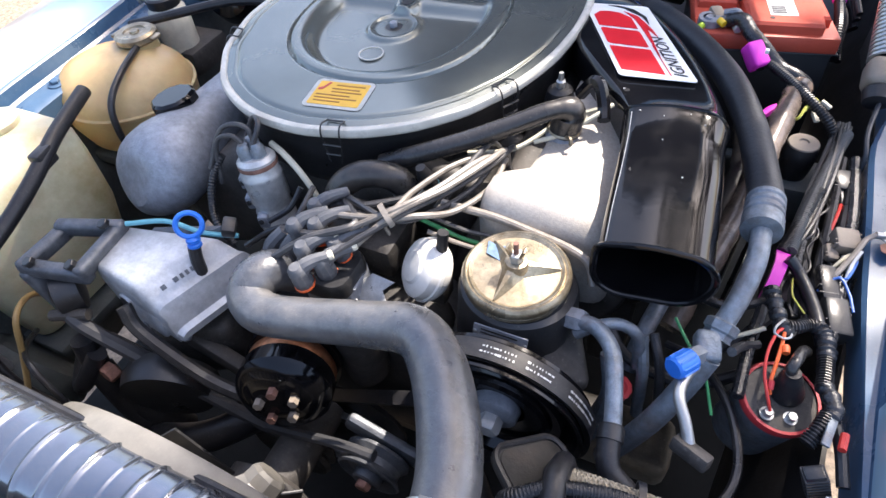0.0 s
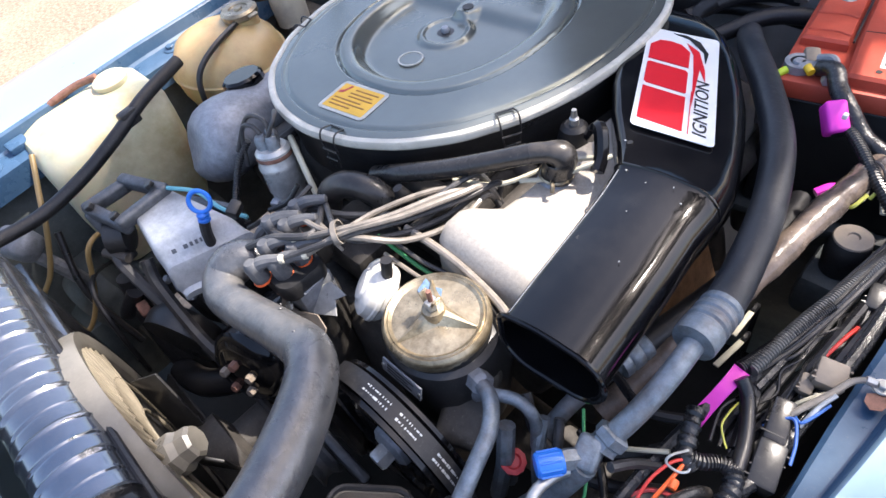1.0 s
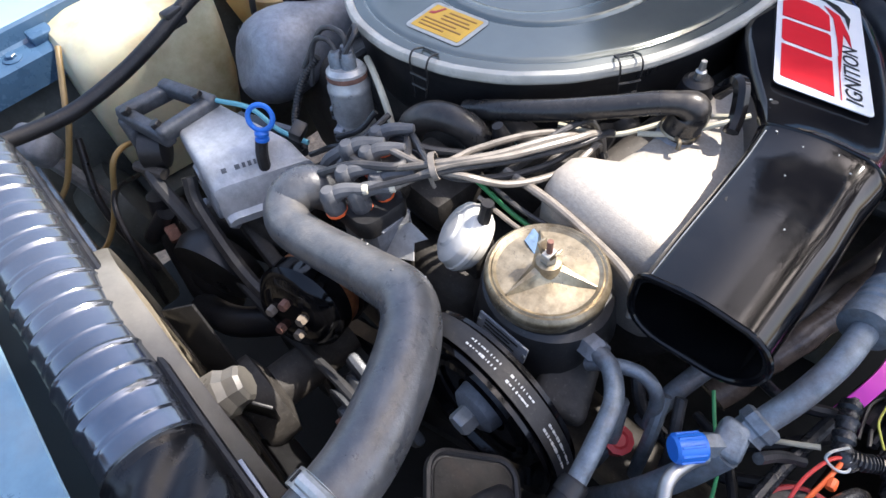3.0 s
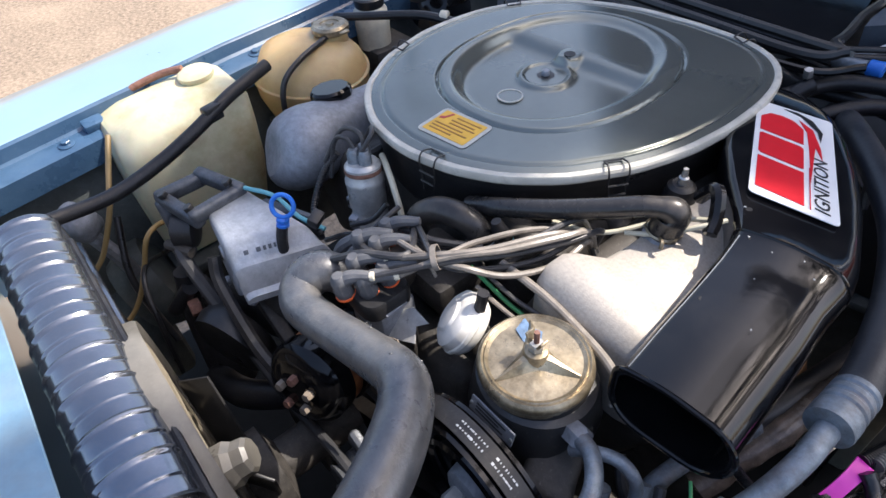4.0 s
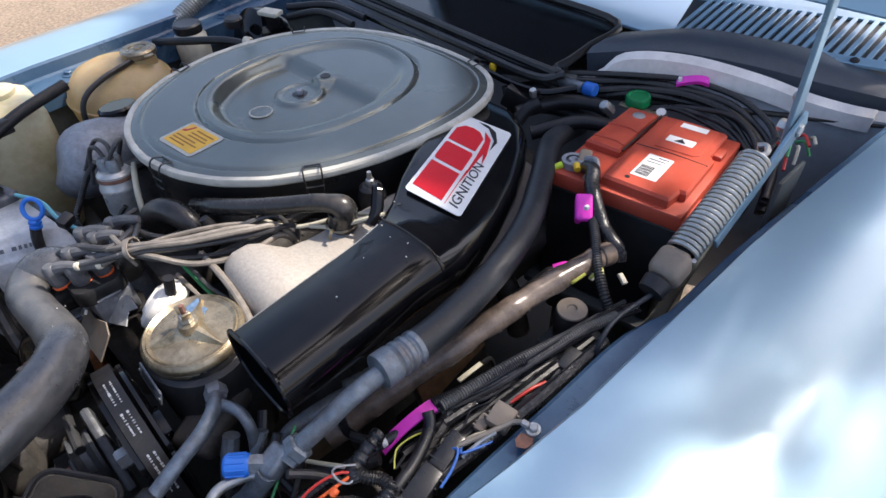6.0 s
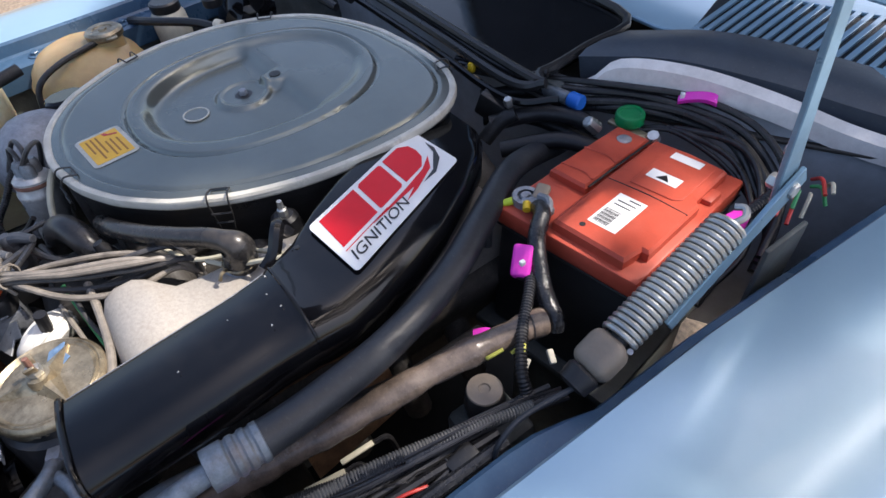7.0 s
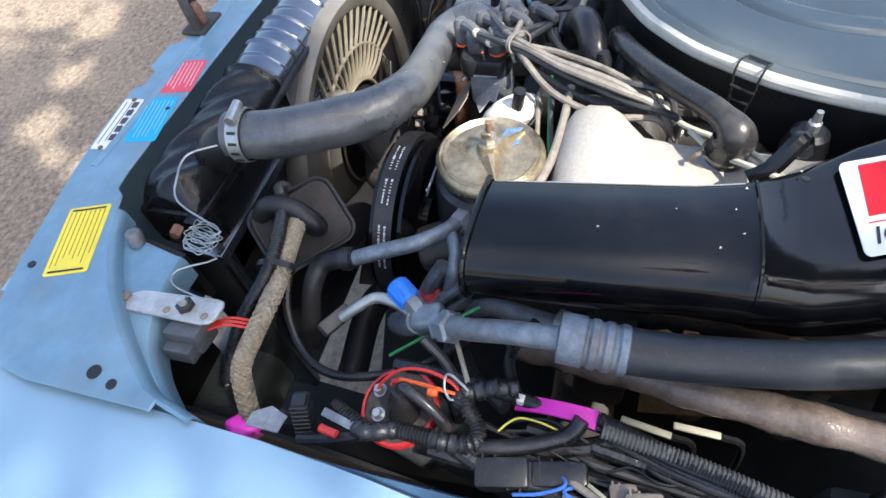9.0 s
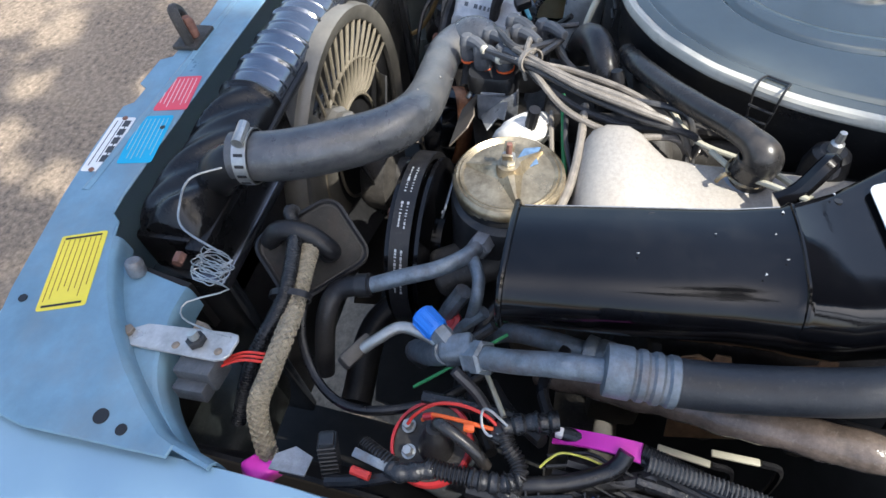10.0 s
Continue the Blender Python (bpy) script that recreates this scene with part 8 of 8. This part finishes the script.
# ---- behind the engine ----
def build_rear():
    for k in range(4):
        z = 0.892 - 0.009 * k
        off = 0.006 * k
        pts = [(0.06 + 0.02 * k, 0.915, 0.868), (0.18, 0.935 - off, 0.874), (0.27, 0.985 - off, z - 0.010), (0.35, 1.028 - off, z - 0.002), (0.424, 1.062 - off, z), (0.50, 1.075 - off * 1.6, z - 0.006), (0.57, 1.045 - off * 2, z - 0.02), (0.61, 0.985 - off, z - 0.035), (0.625, 0.93, z - 0.06)]
        rj = random.Random(40 + k)
        pts = [(x + rj.uniform(-0.004, 0.004), y + rj.uniform(-0.005, 0.005), zz + rj.uniform(-0.005, 0.004)) for x, y, zz in pts]
        o = thing("firewall_cable", pts[0], "black cable following the firewall edge", "cable", "firewall cables")
        part("cable", tube(pts, 0.0050 + 0.001 * (k % 3), 10), M_BLACKWIRE, o)
        if k == 0:
            tag(o, (0.424, 1.060, 0.897), (0.8, 0.55, -0.05), (0.050, 0.018, 0.012))
    for k in range(3):
        pts = [(0.385, 1.006 - 0.004 * k, 0.852), (0.43, 1.03 - 0.006 * k, 0.866 - 0.004 * k), (0.51, 1.04 - 0.010 * k, 0.866 - 0.006 * k), (0.575, 1.0 - 0.012 * k, 0.856 - 0.006 * k), (0.606, 0.92, 0.83), (0.61, 0.85, 0.80)]
        rj = random.Random(60 + k)
        pts = [(x + rj.uniform(-0.006, 0.006), y + rj.uniform(-0.007, 0.007), zz + rj.uniform(-0.006, 0.004)) for x, y, zz in pts]
        o = thing("battery_lead", pts[0], "black battery lead arching behind the battery", "cable", "battery leads")
        part("lead", tube(pts, 0.0046 - 0.0006 * k, 10), M_BLACKWIRE, o)
    o = thing("wire_sleeve", (0.6, 0.92, 0.80), "ribbed black sleeve beside the battery with a purple tag", "loom", "wire looms")
    part("sleeve", corrugated([(0.590, 1.02, 0.87), (0.590, 0.96, 0.868), (0.590, 0.90, 0.865), (0.594, 0.84, 0.855), (0.596, 0.79, 0.83)], 0.0078, 0.0045), M_BLACKWIRE, o)
    part("purple_tag", rbox((0.020, 0.034, 0.024), pose(0.590, 0.915, 0.868, -8), 0.005, 3), M_PURPLE, o, "bright purple cable tag")
    b = thing("test_port", (0.295, 0.96, 0.84), "blue capped service port on the firewall", "port")
    part("pipe", tube([(0.20, 0.955, 0.862), (0.25, 0.955, 0.870), (0.285, 0.957, 0.873)], 0.010, 12), M_PIPE, b)
    part("blue_cap", lathe([(0.0105, -0.011), (0.0118, -0.009), (0.0118, 0.009), (0.010, 0.011)], (0.297, 0.959, 0.874), (1, 0.1, 0.05), 18), M_BLUE, b, "blue dust cap")
    part("bracket", rbox((0.06, 0.02, 0.03), pose(0.23, 0.965, 0.868), 0.004), M_DARKBLUE, b)
    g = thing("battery_isolator", (0.372, 0.990, 0.82), "green knob battery isolator on a brass strap", "switch")
    part("knob", lathe([(0.019, 0), (0.0205, 0.002), (0.0205, 0.013), (0.019, 0.016), (0.015, 0.0165), (0.014, 0.014)], (0.372, 0.990, 0.862), (0, -0.05, 1), 28), M_GREEN, g)
    part("strap", rbox((0.075, 0.014, 0.005), pose(0.385, 0.982, 0.858, 0, 0, 6), 0.0015), M_CAP, g, "brass strap")
    part("lead_bolt", lathe([(0.010, 0), (0.011, 0.003), (0.009, 0.022), (0.007, 0.024)], (0.345, 0.955, 0.852), (-0.3, -0.6, 0.7), 8), M_ZINC, g)
    part("lead_bolt", lathe([(0.009, 0), (0.010, 0.003), (0.008, 0.014)], (0.42, 0.985, 0.858), (0.1, -0.4, 0.9), 8), M_ZINC, g)
    part("post", rbox((0.03, 0.03, 0.06), pose(0.385, 0.985, 0.825), 0.005), M_DARKBLUE, g)
    for k, pts in enumerate(([(0.22, 0.86, 0.84), (0.26, 0.92, 0.852), (0.31, 0.95, 0.855), (0.345, 0.955, 0.852)], [(0.18, 0.88, 0.82), (0.23, 0.93, 0.825), (0.30, 0.955, 0.82), (0.36, 0.985, 0.80)], [(0.27, 0.84, 0.83), (0.32, 0.90, 0.845), (0.37, 0.93, 0.842), (0.41, 0.94, 0.83)], [(0.15, 0.90, 0.84), (0.20, 0.95, 0.85), (0.26, 1.0, 0.84)])):
        o = thing("heater_hose", pts[0], "black rubber heater hose by the firewall", "hose", "rear hoses")
        part("hose", tube(pts, 0.0125 - 0.002 * (k % 2), 12), M_RUBBER, o)
    rnd = random.Random(7)
    for k in range(7):
        p = Vector((0.60 + 0.01 * (k % 3), 0.99 + 0.012 * k, 0.885 - 0.004 * k))
        q = p + Vector((rnd.uniform(0.01, 0.05), rnd.uniform(-0.07, 0.0), rnd.uniform(-0.01, 0.02)))
        o = thing("bay_wire", p, "short stripped wire end by the hinge, " + ("red" if k % 3 == 0 else "pale"), "wire", "hinge wires")
        part("wire", tube([p, p.lerp(q, 0.5) + Vector((0, 0, 0.012)), q], 0.0024, 7), (M_REDWIRE, M_GREENWIRE, M_CREAMWIRE)[k % 3], o)
    o = thing("rear_bracket", (0.18, 0.88, 0.86), "small grey bracket with a yellow plug behind the air cleaner", "bracket")
    part("plate", rbox((0.05, 0.03, 0.04), pose(0.20, 0.885, 0.85, 0, 20, 20), 0.005), M_SATIN, o)
    part("plug", lathe([(0.006, 0), (0.007, 0.01), (0.005, 0.014)], (0.12, 0.905, 0.87), (0, 0, 1), 12), M_YELLOW, o, "small amber plug")
    part("bolt", hexnut((0.235, 0.885, 0.868), (0, -0.3, 1), 0.007, 0.014), M_ZINC, o)
    part("hose", tube([(0.245, 0.89, 0.858), (0.232, 0.87, 0.845), (0.225, 0.845, 0.82)], 0.012, 12), M_RUBBER, o)


build_rear()


# ---- front corner ----
def build_front():
    s = thing("switch_bracket", (0.54, -0.01, 0.86), "bare steel bracket with a toggle switch and grey connector", "bracket")
    m = onto((0.538, -0.014, 0.8665), (0.02, 1, 0.02), (-0.15, -0.08, 1))
    part("strap", slab([(-0.066, -0.0115), (0.036, -0.0145), (0.044, -0.012), (0.047, -0.007), (0.047, 0.008), (0.044, 0.013), (0.036, 0.0145), (-0.066, 0.0115), (-0.071, 0.006), (-0.071, -0.006)], -0.0015, 0.0015, 0.0006, m=m), M_ALU, s)
    part("bolt", hexnut(m @ Vector((-0.060, 0.0, 0.0015)), m.to_3x3() @ Vector((0, 0, 1)), 0.0065, 0.004), M_COLLAR, s)
    part("switch_nut", hexnut(m @ Vector((0.012, 0.0, 0.0015)), m.to_3x3() @ Vector((0, 0, 1)), 0.0085, 0.006), M_SATIN, s)
    part("toggle", tube([m @ Vector((0.012, 0, 0.004)), m @ Vector((0.011, 0.001, 0.013))], 0.0045, 10, 3), M_ZINC, s)
    for y in (-0.002, 0.036):
        part("rivet", lathe([(0.0035, 0), (0.0035, 0.001), (0.002, 0.002)], m @ Vector((y if y > 0 else -0.006, -0.006, 0.0015)), m.to_3x3() @ Vector((0, 0, 1)), 12), M_COLLAR, s)
    part("connector", rbox((0.036, 0.026, 0.024), m @ pose(0.018, -0.014, -0.015), 0.003), M_BRKT, s, "grey plastic connector")
    part("connector_step", rbox((0.030, 0.018, 0.016), m @ pose(0.016, -0.028, -0.022), 0.002), M_BRKT, s)
    for k in range(3):
        part("red_lead", tube([m @ Vector((0.028, -0.014 + 0.004 * k, -0.014)), m @ Vector((0.050, -0.004 + 0.004 * k, -0.010)), m @ Vector((0.064, 0.004 + 0.004 * k, -0.020))], 0.0013, 6), M_REDWIRE, s)
    # hood latch
    l = thing("hood_latch", (0.135, -0.215, 0.879), "dark greasy hood latch on the cross panel", "latch")
    part("base", rbox((0.05, 0.035, 0.006), pose(0.135, -0.212, 0.883), 0.002), M_BLOCK, l)
    part("jaw", tube([(0.12, -0.222, 0.885), (0.122, -0.226, 0.912), (0.136, -0.222, 0.922), (0.148, -0.212, 0.910), (0.15, -0.208, 0.885)], 0.0065, 8), M_BLOCK, l)
    part("pin", lathe([(0.008, 0), (0.008, 0.02), (0.005, 0.026)], (0.135, -0.210, 0.886), (0, 0, 1), 12), M_RUST, l)
    # rubber backed plate between radiator and pump
    h = thing("rubber_shield", (0.41, 0.04, 0.80), "dusty dark plate with rounded corners beside the radiator", "plate")
    m = onto((0.408, 0.045, 0.838), (0.75, -0.62, 0.05), (0.35, 0.35, 0.85))
    part("plate", slab(rect(0.095, 0.078, 0.016, 5), -0.006, 0.0, 0.0015, m=m), M_RUBBER, h)
    rim = [m @ Vector((x, y, 0.001)) for x, y in rect(0.092, 0.075, 0.016, 6)]
    part("rolled_edge", tube([*rim, rim[0]], 0.0028, 6, 1, smooth=False), M_RUBBER, h)
    part("inset", slab(rect(0.084, 0.066, 0.013, 5), 0.0, 0.0012, 0.0004, m=m), M_GRIME, h)
    part("elbow", tube([m @ Vector((-0.01, 0.01, 0.0)), m @ Vector((-0.012, 0.012, 0.018)), m @ Vector((0.0, -0.012, 0.028)), m @ Vector((0.018, -0.028, 0.022)), m @ Vector((0.03, -0.03, 0.0))], 0.010, 12), M_RUBBER, h)
    part("stem", tube([m @ Vector((0, 0, -0.005)), m @ Vector((0, 0, -0.12))], 0.02, 10, 2), M_BLOCK, h)
    # braided hose with loom beside it
    b = thing("braided_hose", (0.52, 0.055, 0.80), "tan braided hose running down beside the radiator", "hose")
    part("hose", tube([(0.415, 0.052, 0.858), (0.445, 0.055, 0.856), (0.49, 0.059, 0.850), (0.543, 0.060, 0.848), (0.572, 0.055, 0.832), (0.60, 0.066, 0.80)], 0.0076, 14), M_ROPE, b)
    for sgn in (-1, 1):
        base = curve([(0.415, 0.052, 0.858), (0.445, 0.055, 0.856), (0.49, 0.059, 0.850), (0.543, 0.060, 0.848), (0.572, 0.055, 0.832), (0.60, 0.066, 0.80)], 30)
        fr = frames(base)
        for q in range(7):
            pts = [p + (sd * math.cos(sgn * i * 0.26 + q * math.pi / 3.5) + up * math.sin(sgn * i * 0.26 + q * math.pi / 3.5)) * (0.0078 + 0.0005 * sgn * (-1) ** (i // 2)) for i, (p, (t, sd, up)) in enumerate(zip(base, fr))]
            part("strand", tube(pts, 0.0013, 4, 1, smooth=False), M_ROPE, b)
    l = thing("wire_loom", (0.48, 0.04, 0.82), "black taped loom strapped to the braided hose", "loom", "wire looms")
    part("loom", corrugated([(0.395, 0.03, 0.825), (0.378, 0.020, 0.85), (0.388, 0.022, 0.868), (0.42, 0.040, 0.870), (0.478, 0.050, 0.862), (0.53, 0.03, 0.83), (0.57, 0.015, 0.78)], 0.0070, 0.0026, 0.10, 12), M_TAPE, l)
    part("strap", lathe([(0.0185, -0.003), (0.0200, -0.003), (0.0200, 0.003), (0.0185, 0.003)], (0.474, 0.053, 0.856), (1, 0.1, -0.1), 20, caps=False, squash=0.6), M_BLACKWIRE, l)
    part("purple_cap", rbox((0.026, 0.030, 0.018), onto((0.609, 0.064, 0.799), (0.6, 0.8, 0), (-0.3, 0.1, 1)), 0.005, 3), M_PURPLE, l, "purple cap")
    o = thing("loop_cable", (0.53, 0.11, 0.79), "thin black cable hanging in a loop", "cable")
    part("cable", tube([(0.468, 0.060, 0.845), (0.50, 0.066, 0.828), (0.528, 0.086, 0.812), (0.545, 0.115, 0.808), (0.546, 0.15, 0.810), (0.53, 0.195, 0.812), (0.50, 0.23, 0.81), (0.47, 0.245, 0.80)], 0.0042, 10), M_BLACKWIRE, o)
    for pts, m, r in (([(0.52, 0.175, 0.812), (0.505, 0.205, 0.83), (0.485, 0.23, 0.835), (0.47, 0.25, 0.84)], M_GREENWIRE, 0.0015), ([(0.52, 0.215, 0.86), (0.53, 0.235, 0.845), (0.545, 0.25, 0.835)], M_GREYWIRE, 0.0045), ([(0.47, 0.30, 0.83), (0.51, 0.285, 0.835), (0.55, 0.30, 0.842)], M_BLACKWIRE, 0.005), ([(0.50, 0.24, 0.80), (0.53, 0.26, 0.82), (0.555, 0.29, 0.835)], M_BLACKWIRE, 0.006)):
        o = thing("engine_wire", pts[0], "thin wire by the hose fitting", "wire", "engine wires")
        part("wire", tube(pts, r, 8), m, o)
    # coiled bare wire hanging from the radiator
    o = thing("bare_wire", (0.46, -0.03, 0.88), "loose coil of thin bright wire hung on the radiator", "wire")
    part("strand", tube([(0.365, -0.045, 0.90), (0.39, -0.07, 0.905), (0.415, -0.072, 0.897), (0.44, -0.058, 0.893), (0.460, -0.010, 0.891)], 0.0011, 6), M_ZINC, o)
    coil = []
    for k in range(111):
        t = 2 * math.pi * k / 10
        w = 0.022 + 0.005 * math.sin(k * 0.37)
        coil.append(Vector((0.462 + 0.00022 * k, -0.012, 0.889)) + Vector((0.4, 1.0, 0.25)).normalized() * w * math.cos(t) + Vector((0.9, -0.3, 0.3)).normalized() * 0.009 * math.sin(t + 0.5 * math.sin(k * 1.7)))
    part("coil", tube(coil, 0.00055, 5, 2), M_ZINC, o)
    part("strand", tube([(0.486, -0.026, 0.885), (0.492, 0.012, 0.885), (0.510, -0.02, 0.884), (0.525, -0.016, 0.884), (0.533, 0.012, 0.886), (0.536, 0.035, 0.886)], 0.0008, 6, 3), M_ZINC, o)
    # small hoses low in the bay
    for pts, m, r in (([(0.30, 0.10, 0.62), (0.36, 0.05, 0.60), (0.46, 0.05, 0.58)], M_RUBBER, 0.02), ([(-0.15, 0.0, 0.55), (-0.05, 0.02, 0.60), (0.02, 0.08, 0.62)], M_RUBBER, 0.022), ([(-0.30, 0.05, 0.62), (-0.22, 0.0, 0.66), (-0.18, 0.03, 0.72)], M_RUBBER, 0.012), ([(-0.38, 0.0, 0.75), (-0.33, -0.03, 0.66), (-0.27, -0.02, 0.55)], M_BLACKWIRE, 0.006), ([(-0.22, 0.03, 0.66), (-0.18, 0.02, 0.60), (-0.14, 0.04, 0.52)], M_RUBBER, 0.018)):
        o = thing("lower_hose", pts[0], "black hose low beside the engine", "hose", "lower hoses")
        part("hose", tube(pts, r, 12), m, o)
    d = thing("inner_duct", (-0.36, 0.0, 0.55), "grimy dark headlamp housing behind the radiator", "housing")
    part("shell", lathe([(0.03, -0.03), (0.075, -0.02), (0.09, 0.02), (0.085, 0.05), (0.05, 0.06)], (-0.41, -0.02, 0.565), (0.1, 1, 0.3), 28), M_DARKBLUE, d)
    part("foot", rbox((0.12, 0.08, 0.20), pose(-0.41, -0.05, 0.47), 0.02), M_DARKBLUE, d)
    g = thing("grey_valve", (-0.38, -0.04, 0.76), "grey dusty cast valve near the radiator end", "valve")
    part("body", rbox((0.06, 0.05, 0.05), pose(-0.37, -0.05, 0.775, 20, 15, 30), 0.016, 3), M_CASTDARK, g)
    part("pipe", tube([(-0.37, -0.05, 0.76), (-0.36, -0.03, 0.70), (-0.37, -0.02, 0.64)], 0.012, 10), M_CASTDARK, g)


build_front()


# ---- small bits low beside the intake ----
def build_bits():
    for p, q in (((0.5295, 0.381, 0.80), (0.5355, 0.421, 0.80)), ((0.526, 0.422, 0.80), (0.527, 0.458, 0.80))):
        o = thing("pale_strip", p, "pale weathered strip lying low beside the loom", "strip", "pale strips")
        p, q = Vector(p), Vector(q)
        part("strip", rbox(((q - p).length, 0.006, 0.003), onto((p + q) / 2, q - p, (0, 0, 1)), 0.001), M_CREAMWIRE, o)
        part("stem", tube([q, q + Vector((0.0, 0.02, -0.02)), q + Vector((0.0, 0.03, -0.16))], 0.003, 6), M_BLACKWIRE, o)
    o = thing("heat_shield", (0.448, 0.46, 0.70), "rusty heat shield under the intake, sunlit tan in its colour, torn edges", "heat shield")
    part("sheet", slab([(-0.06, -0.10), (0.065, -0.10), (0.066, 0.0), (0.052, 0.006), (0.050, -0.004), (0.030, -0.006), (0.0, -0.014), (-0.016, -0.008), (-0.020, 0.004), (-0.032, 0.006), (-0.034, -0.002), (-0.046, 0.006), (-0.06, 0.003)], -0.001, 0.001, 0.0004, m=onto((0.447, 0.455, 0.818), (-0.15, 1, 0), (1, 0.15, 0.35))), M_SHIELD, o)


build_bits()


# ---- trees that shade the car ----
# spots (x, y, radius) at bay height, kept sunlit by leaving leaves out
SUN_GAPS = [(0.29, 0.36, 0.17), (0.26, 0.20, 0.10), (-0.62, 0.30, 0.22), (-0.60, -0.05, 0.2), (0.56, 0.86, 0.09), (0.04, 0.02, 0.10), (0.12, 0.09, 0.11), (0.22, 0.13, 0.08), (0.265, 0.115, 0.05), (0.15, 0.21, 0.08), (-0.44, 0.16, 0.11), (-0.10, -0.06, 0.10), (-0.12, 0.12, 0.06), (-0.55, -0.72, 0.10), (0.0, -0.62, 0.09), (-0.2, -1.15, 0.12), (-1.1, 0.6, 0.4), (0.0, -0.07, 0.13), (-0.19, -0.10, 0.10), (0.525, 0.64, 0.05), (0.50, 0.70, 0.06), (0.50, 0.79, 0.06), (0.54, 0.85, 0.05), (0.53, 0.50, 0.038), (0.507, 0.55, 0.03), (0.583, 0.66, 0.045), (0.53, 0.56, 0.05), (0.545, 0.62, 0.045), (0.84, 0.40, 0.085), (0.86, 0.62, 0.05), (0.74, 0.86, 0.04), (-0.35, -0.52, 0.08), (0.15, -0.40, 0.07), (-0.05, -0.80, 0.10), (-0.836, -1.355, 0.12), (-0.496, -1.225, 0.10), (-0.936, -1.645, 0.15), (-0.066, -0.985, 0.08)]


# spots shaded by extra leaf clumps added along the sun's direction
SHADE_CLUMPS = [(0.0, 0.40, 0.30), (-0.12, 0.52, 0.26), (0.33, 0.62, 0.16), (0.45, 0.36, 0.10), (0.13, 0.38, 0.14), (-0.22, 0.24, 0.12), (0.2, -0.18, 0.16), (0.45, -0.16, 0.14), (-0.3, -0.60, 0.34), (0.2, -0.95, 0.36), (-0.75, -0.95, 0.36), (-0.25, -1.4, 0.4), (0.10, 0.53, 0.22), (-0.15, 0.40, 0.20), (0.17, 0.47, 0.14), (-0.05, 0.55, 0.2), (0.80, 0.73, 0.14), (0.76, 0.98, 0.12), (0.23, -0.05, 0.05), (0.30, 0.03, 0.05), (0.32, -0.01, 0.05)]


def crown_mesh(seed, clumps, leaves, centre, radii, gaps, dense=()):
    """Many leaves in loose clumps; sun gaps are cut out, dense clumps added for shade."""
    rnd = np.random.default_rng(seed)
    verts, faces = [], []
    sun_d = np.array(SUN_DIR)
    for c in range(clumps + len(dense)):
        while True:
            q = rnd.uniform(-1, 1, 3)
            if 0.15 < (q ** 2).sum() < 1:
                break
        mid = np.array(centre) + q * np.array(radii)
        size = rnd.uniform(0.22, 0.5)
        count = leaves
        if c >= clumps:
            x, y, r = dense[c - clumps]
            mid, size, count = np.array((x, y, 0.9)) + sun_d * rnd.uniform(5.2, 6.6), r * 1.15, int(90 + 5200 * r * r)
        for k in range(count):
            p = mid + rnd.normal(0, size * 0.5, 3) * np.array((1, 1, 0.6))
            a = rnd.normal(0, 1, 3)
            a /= np.linalg.norm(a)
            b = np.cross(a, rnd.normal(0, 1, 3))
            b /= np.linalg.norm(b) + 1e-9
            l, w = rnd.uniform(0.05, 0.085), rnd.uniform(0.018, 0.03)
            f = p - sun_d * (p[2] - 0.88) / sun_d[2]
            if any((f[0] - x) ** 2 + (f[1] - y) ** 2 < r * r for x, y, r in gaps):
                continue
            i = len(verts)
            verts += [tuple(p - a * l), tuple(p + b * w), tuple(p + a * l), tuple(p - b * w)]
            faces.append((i, i + 1, i + 2, i + 3))
    me = bpy.data.meshes.new("crown")
    me.from_pydata(verts, [], faces)
    me.materials.append(M_LEAF)
    return me


def build_tree(base, crown, radii, seed, clumps, leaves, gaps, label):
    base, crown = Vector(base), Vector(crown)
    tree = thing("tree", base, label, "tree")
    fork = base.lerp(crown, 0.5)
    fork.z = 2.6
    part("trunk", tube([base, base.lerp(fork, 0.45) + Vector((0.08, -0.05, 0)), fork, fork.lerp(crown, 0.6)], lambda u: 0.24 - 0.15 * u, 14), M_BARK, tree)
    for k in range(6):
        a = 2 * math.pi * k / 6 + 0.4
        tip = crown + Vector((radii[0] * 0.75 * math.cos(a), radii[1] * 0.75 * math.sin(a), radii[2] * 0.2 * (k % 3 - 1)))
        part("limb", tube([fork, fork.lerp(tip, 0.45) + Vector((0, 0, 0.35)), tip], lambda u: 0.085 - 0.065 * u, 10), M_BARK, tree)
    ob = new("crown", crown_mesh(seed, clumps, leaves, crown, radii, gaps, SHADE_CLUMPS if gaps else ()))
    ob.parent = tree
    ob.matrix_parent_inverse = Matrix.Translation(-tree.location)
    ob["kind"] = "stuff"


# out of view; its gaps and clumps are set to place sun and shade
build_tree((3.6, 5.2, 0.0), (2.1, 3.9, 5.6), (2.9, 2.7, 1.1), 38, 120, 150, SUN_GAPS, "leafy tree beside the car casting dappled shade")
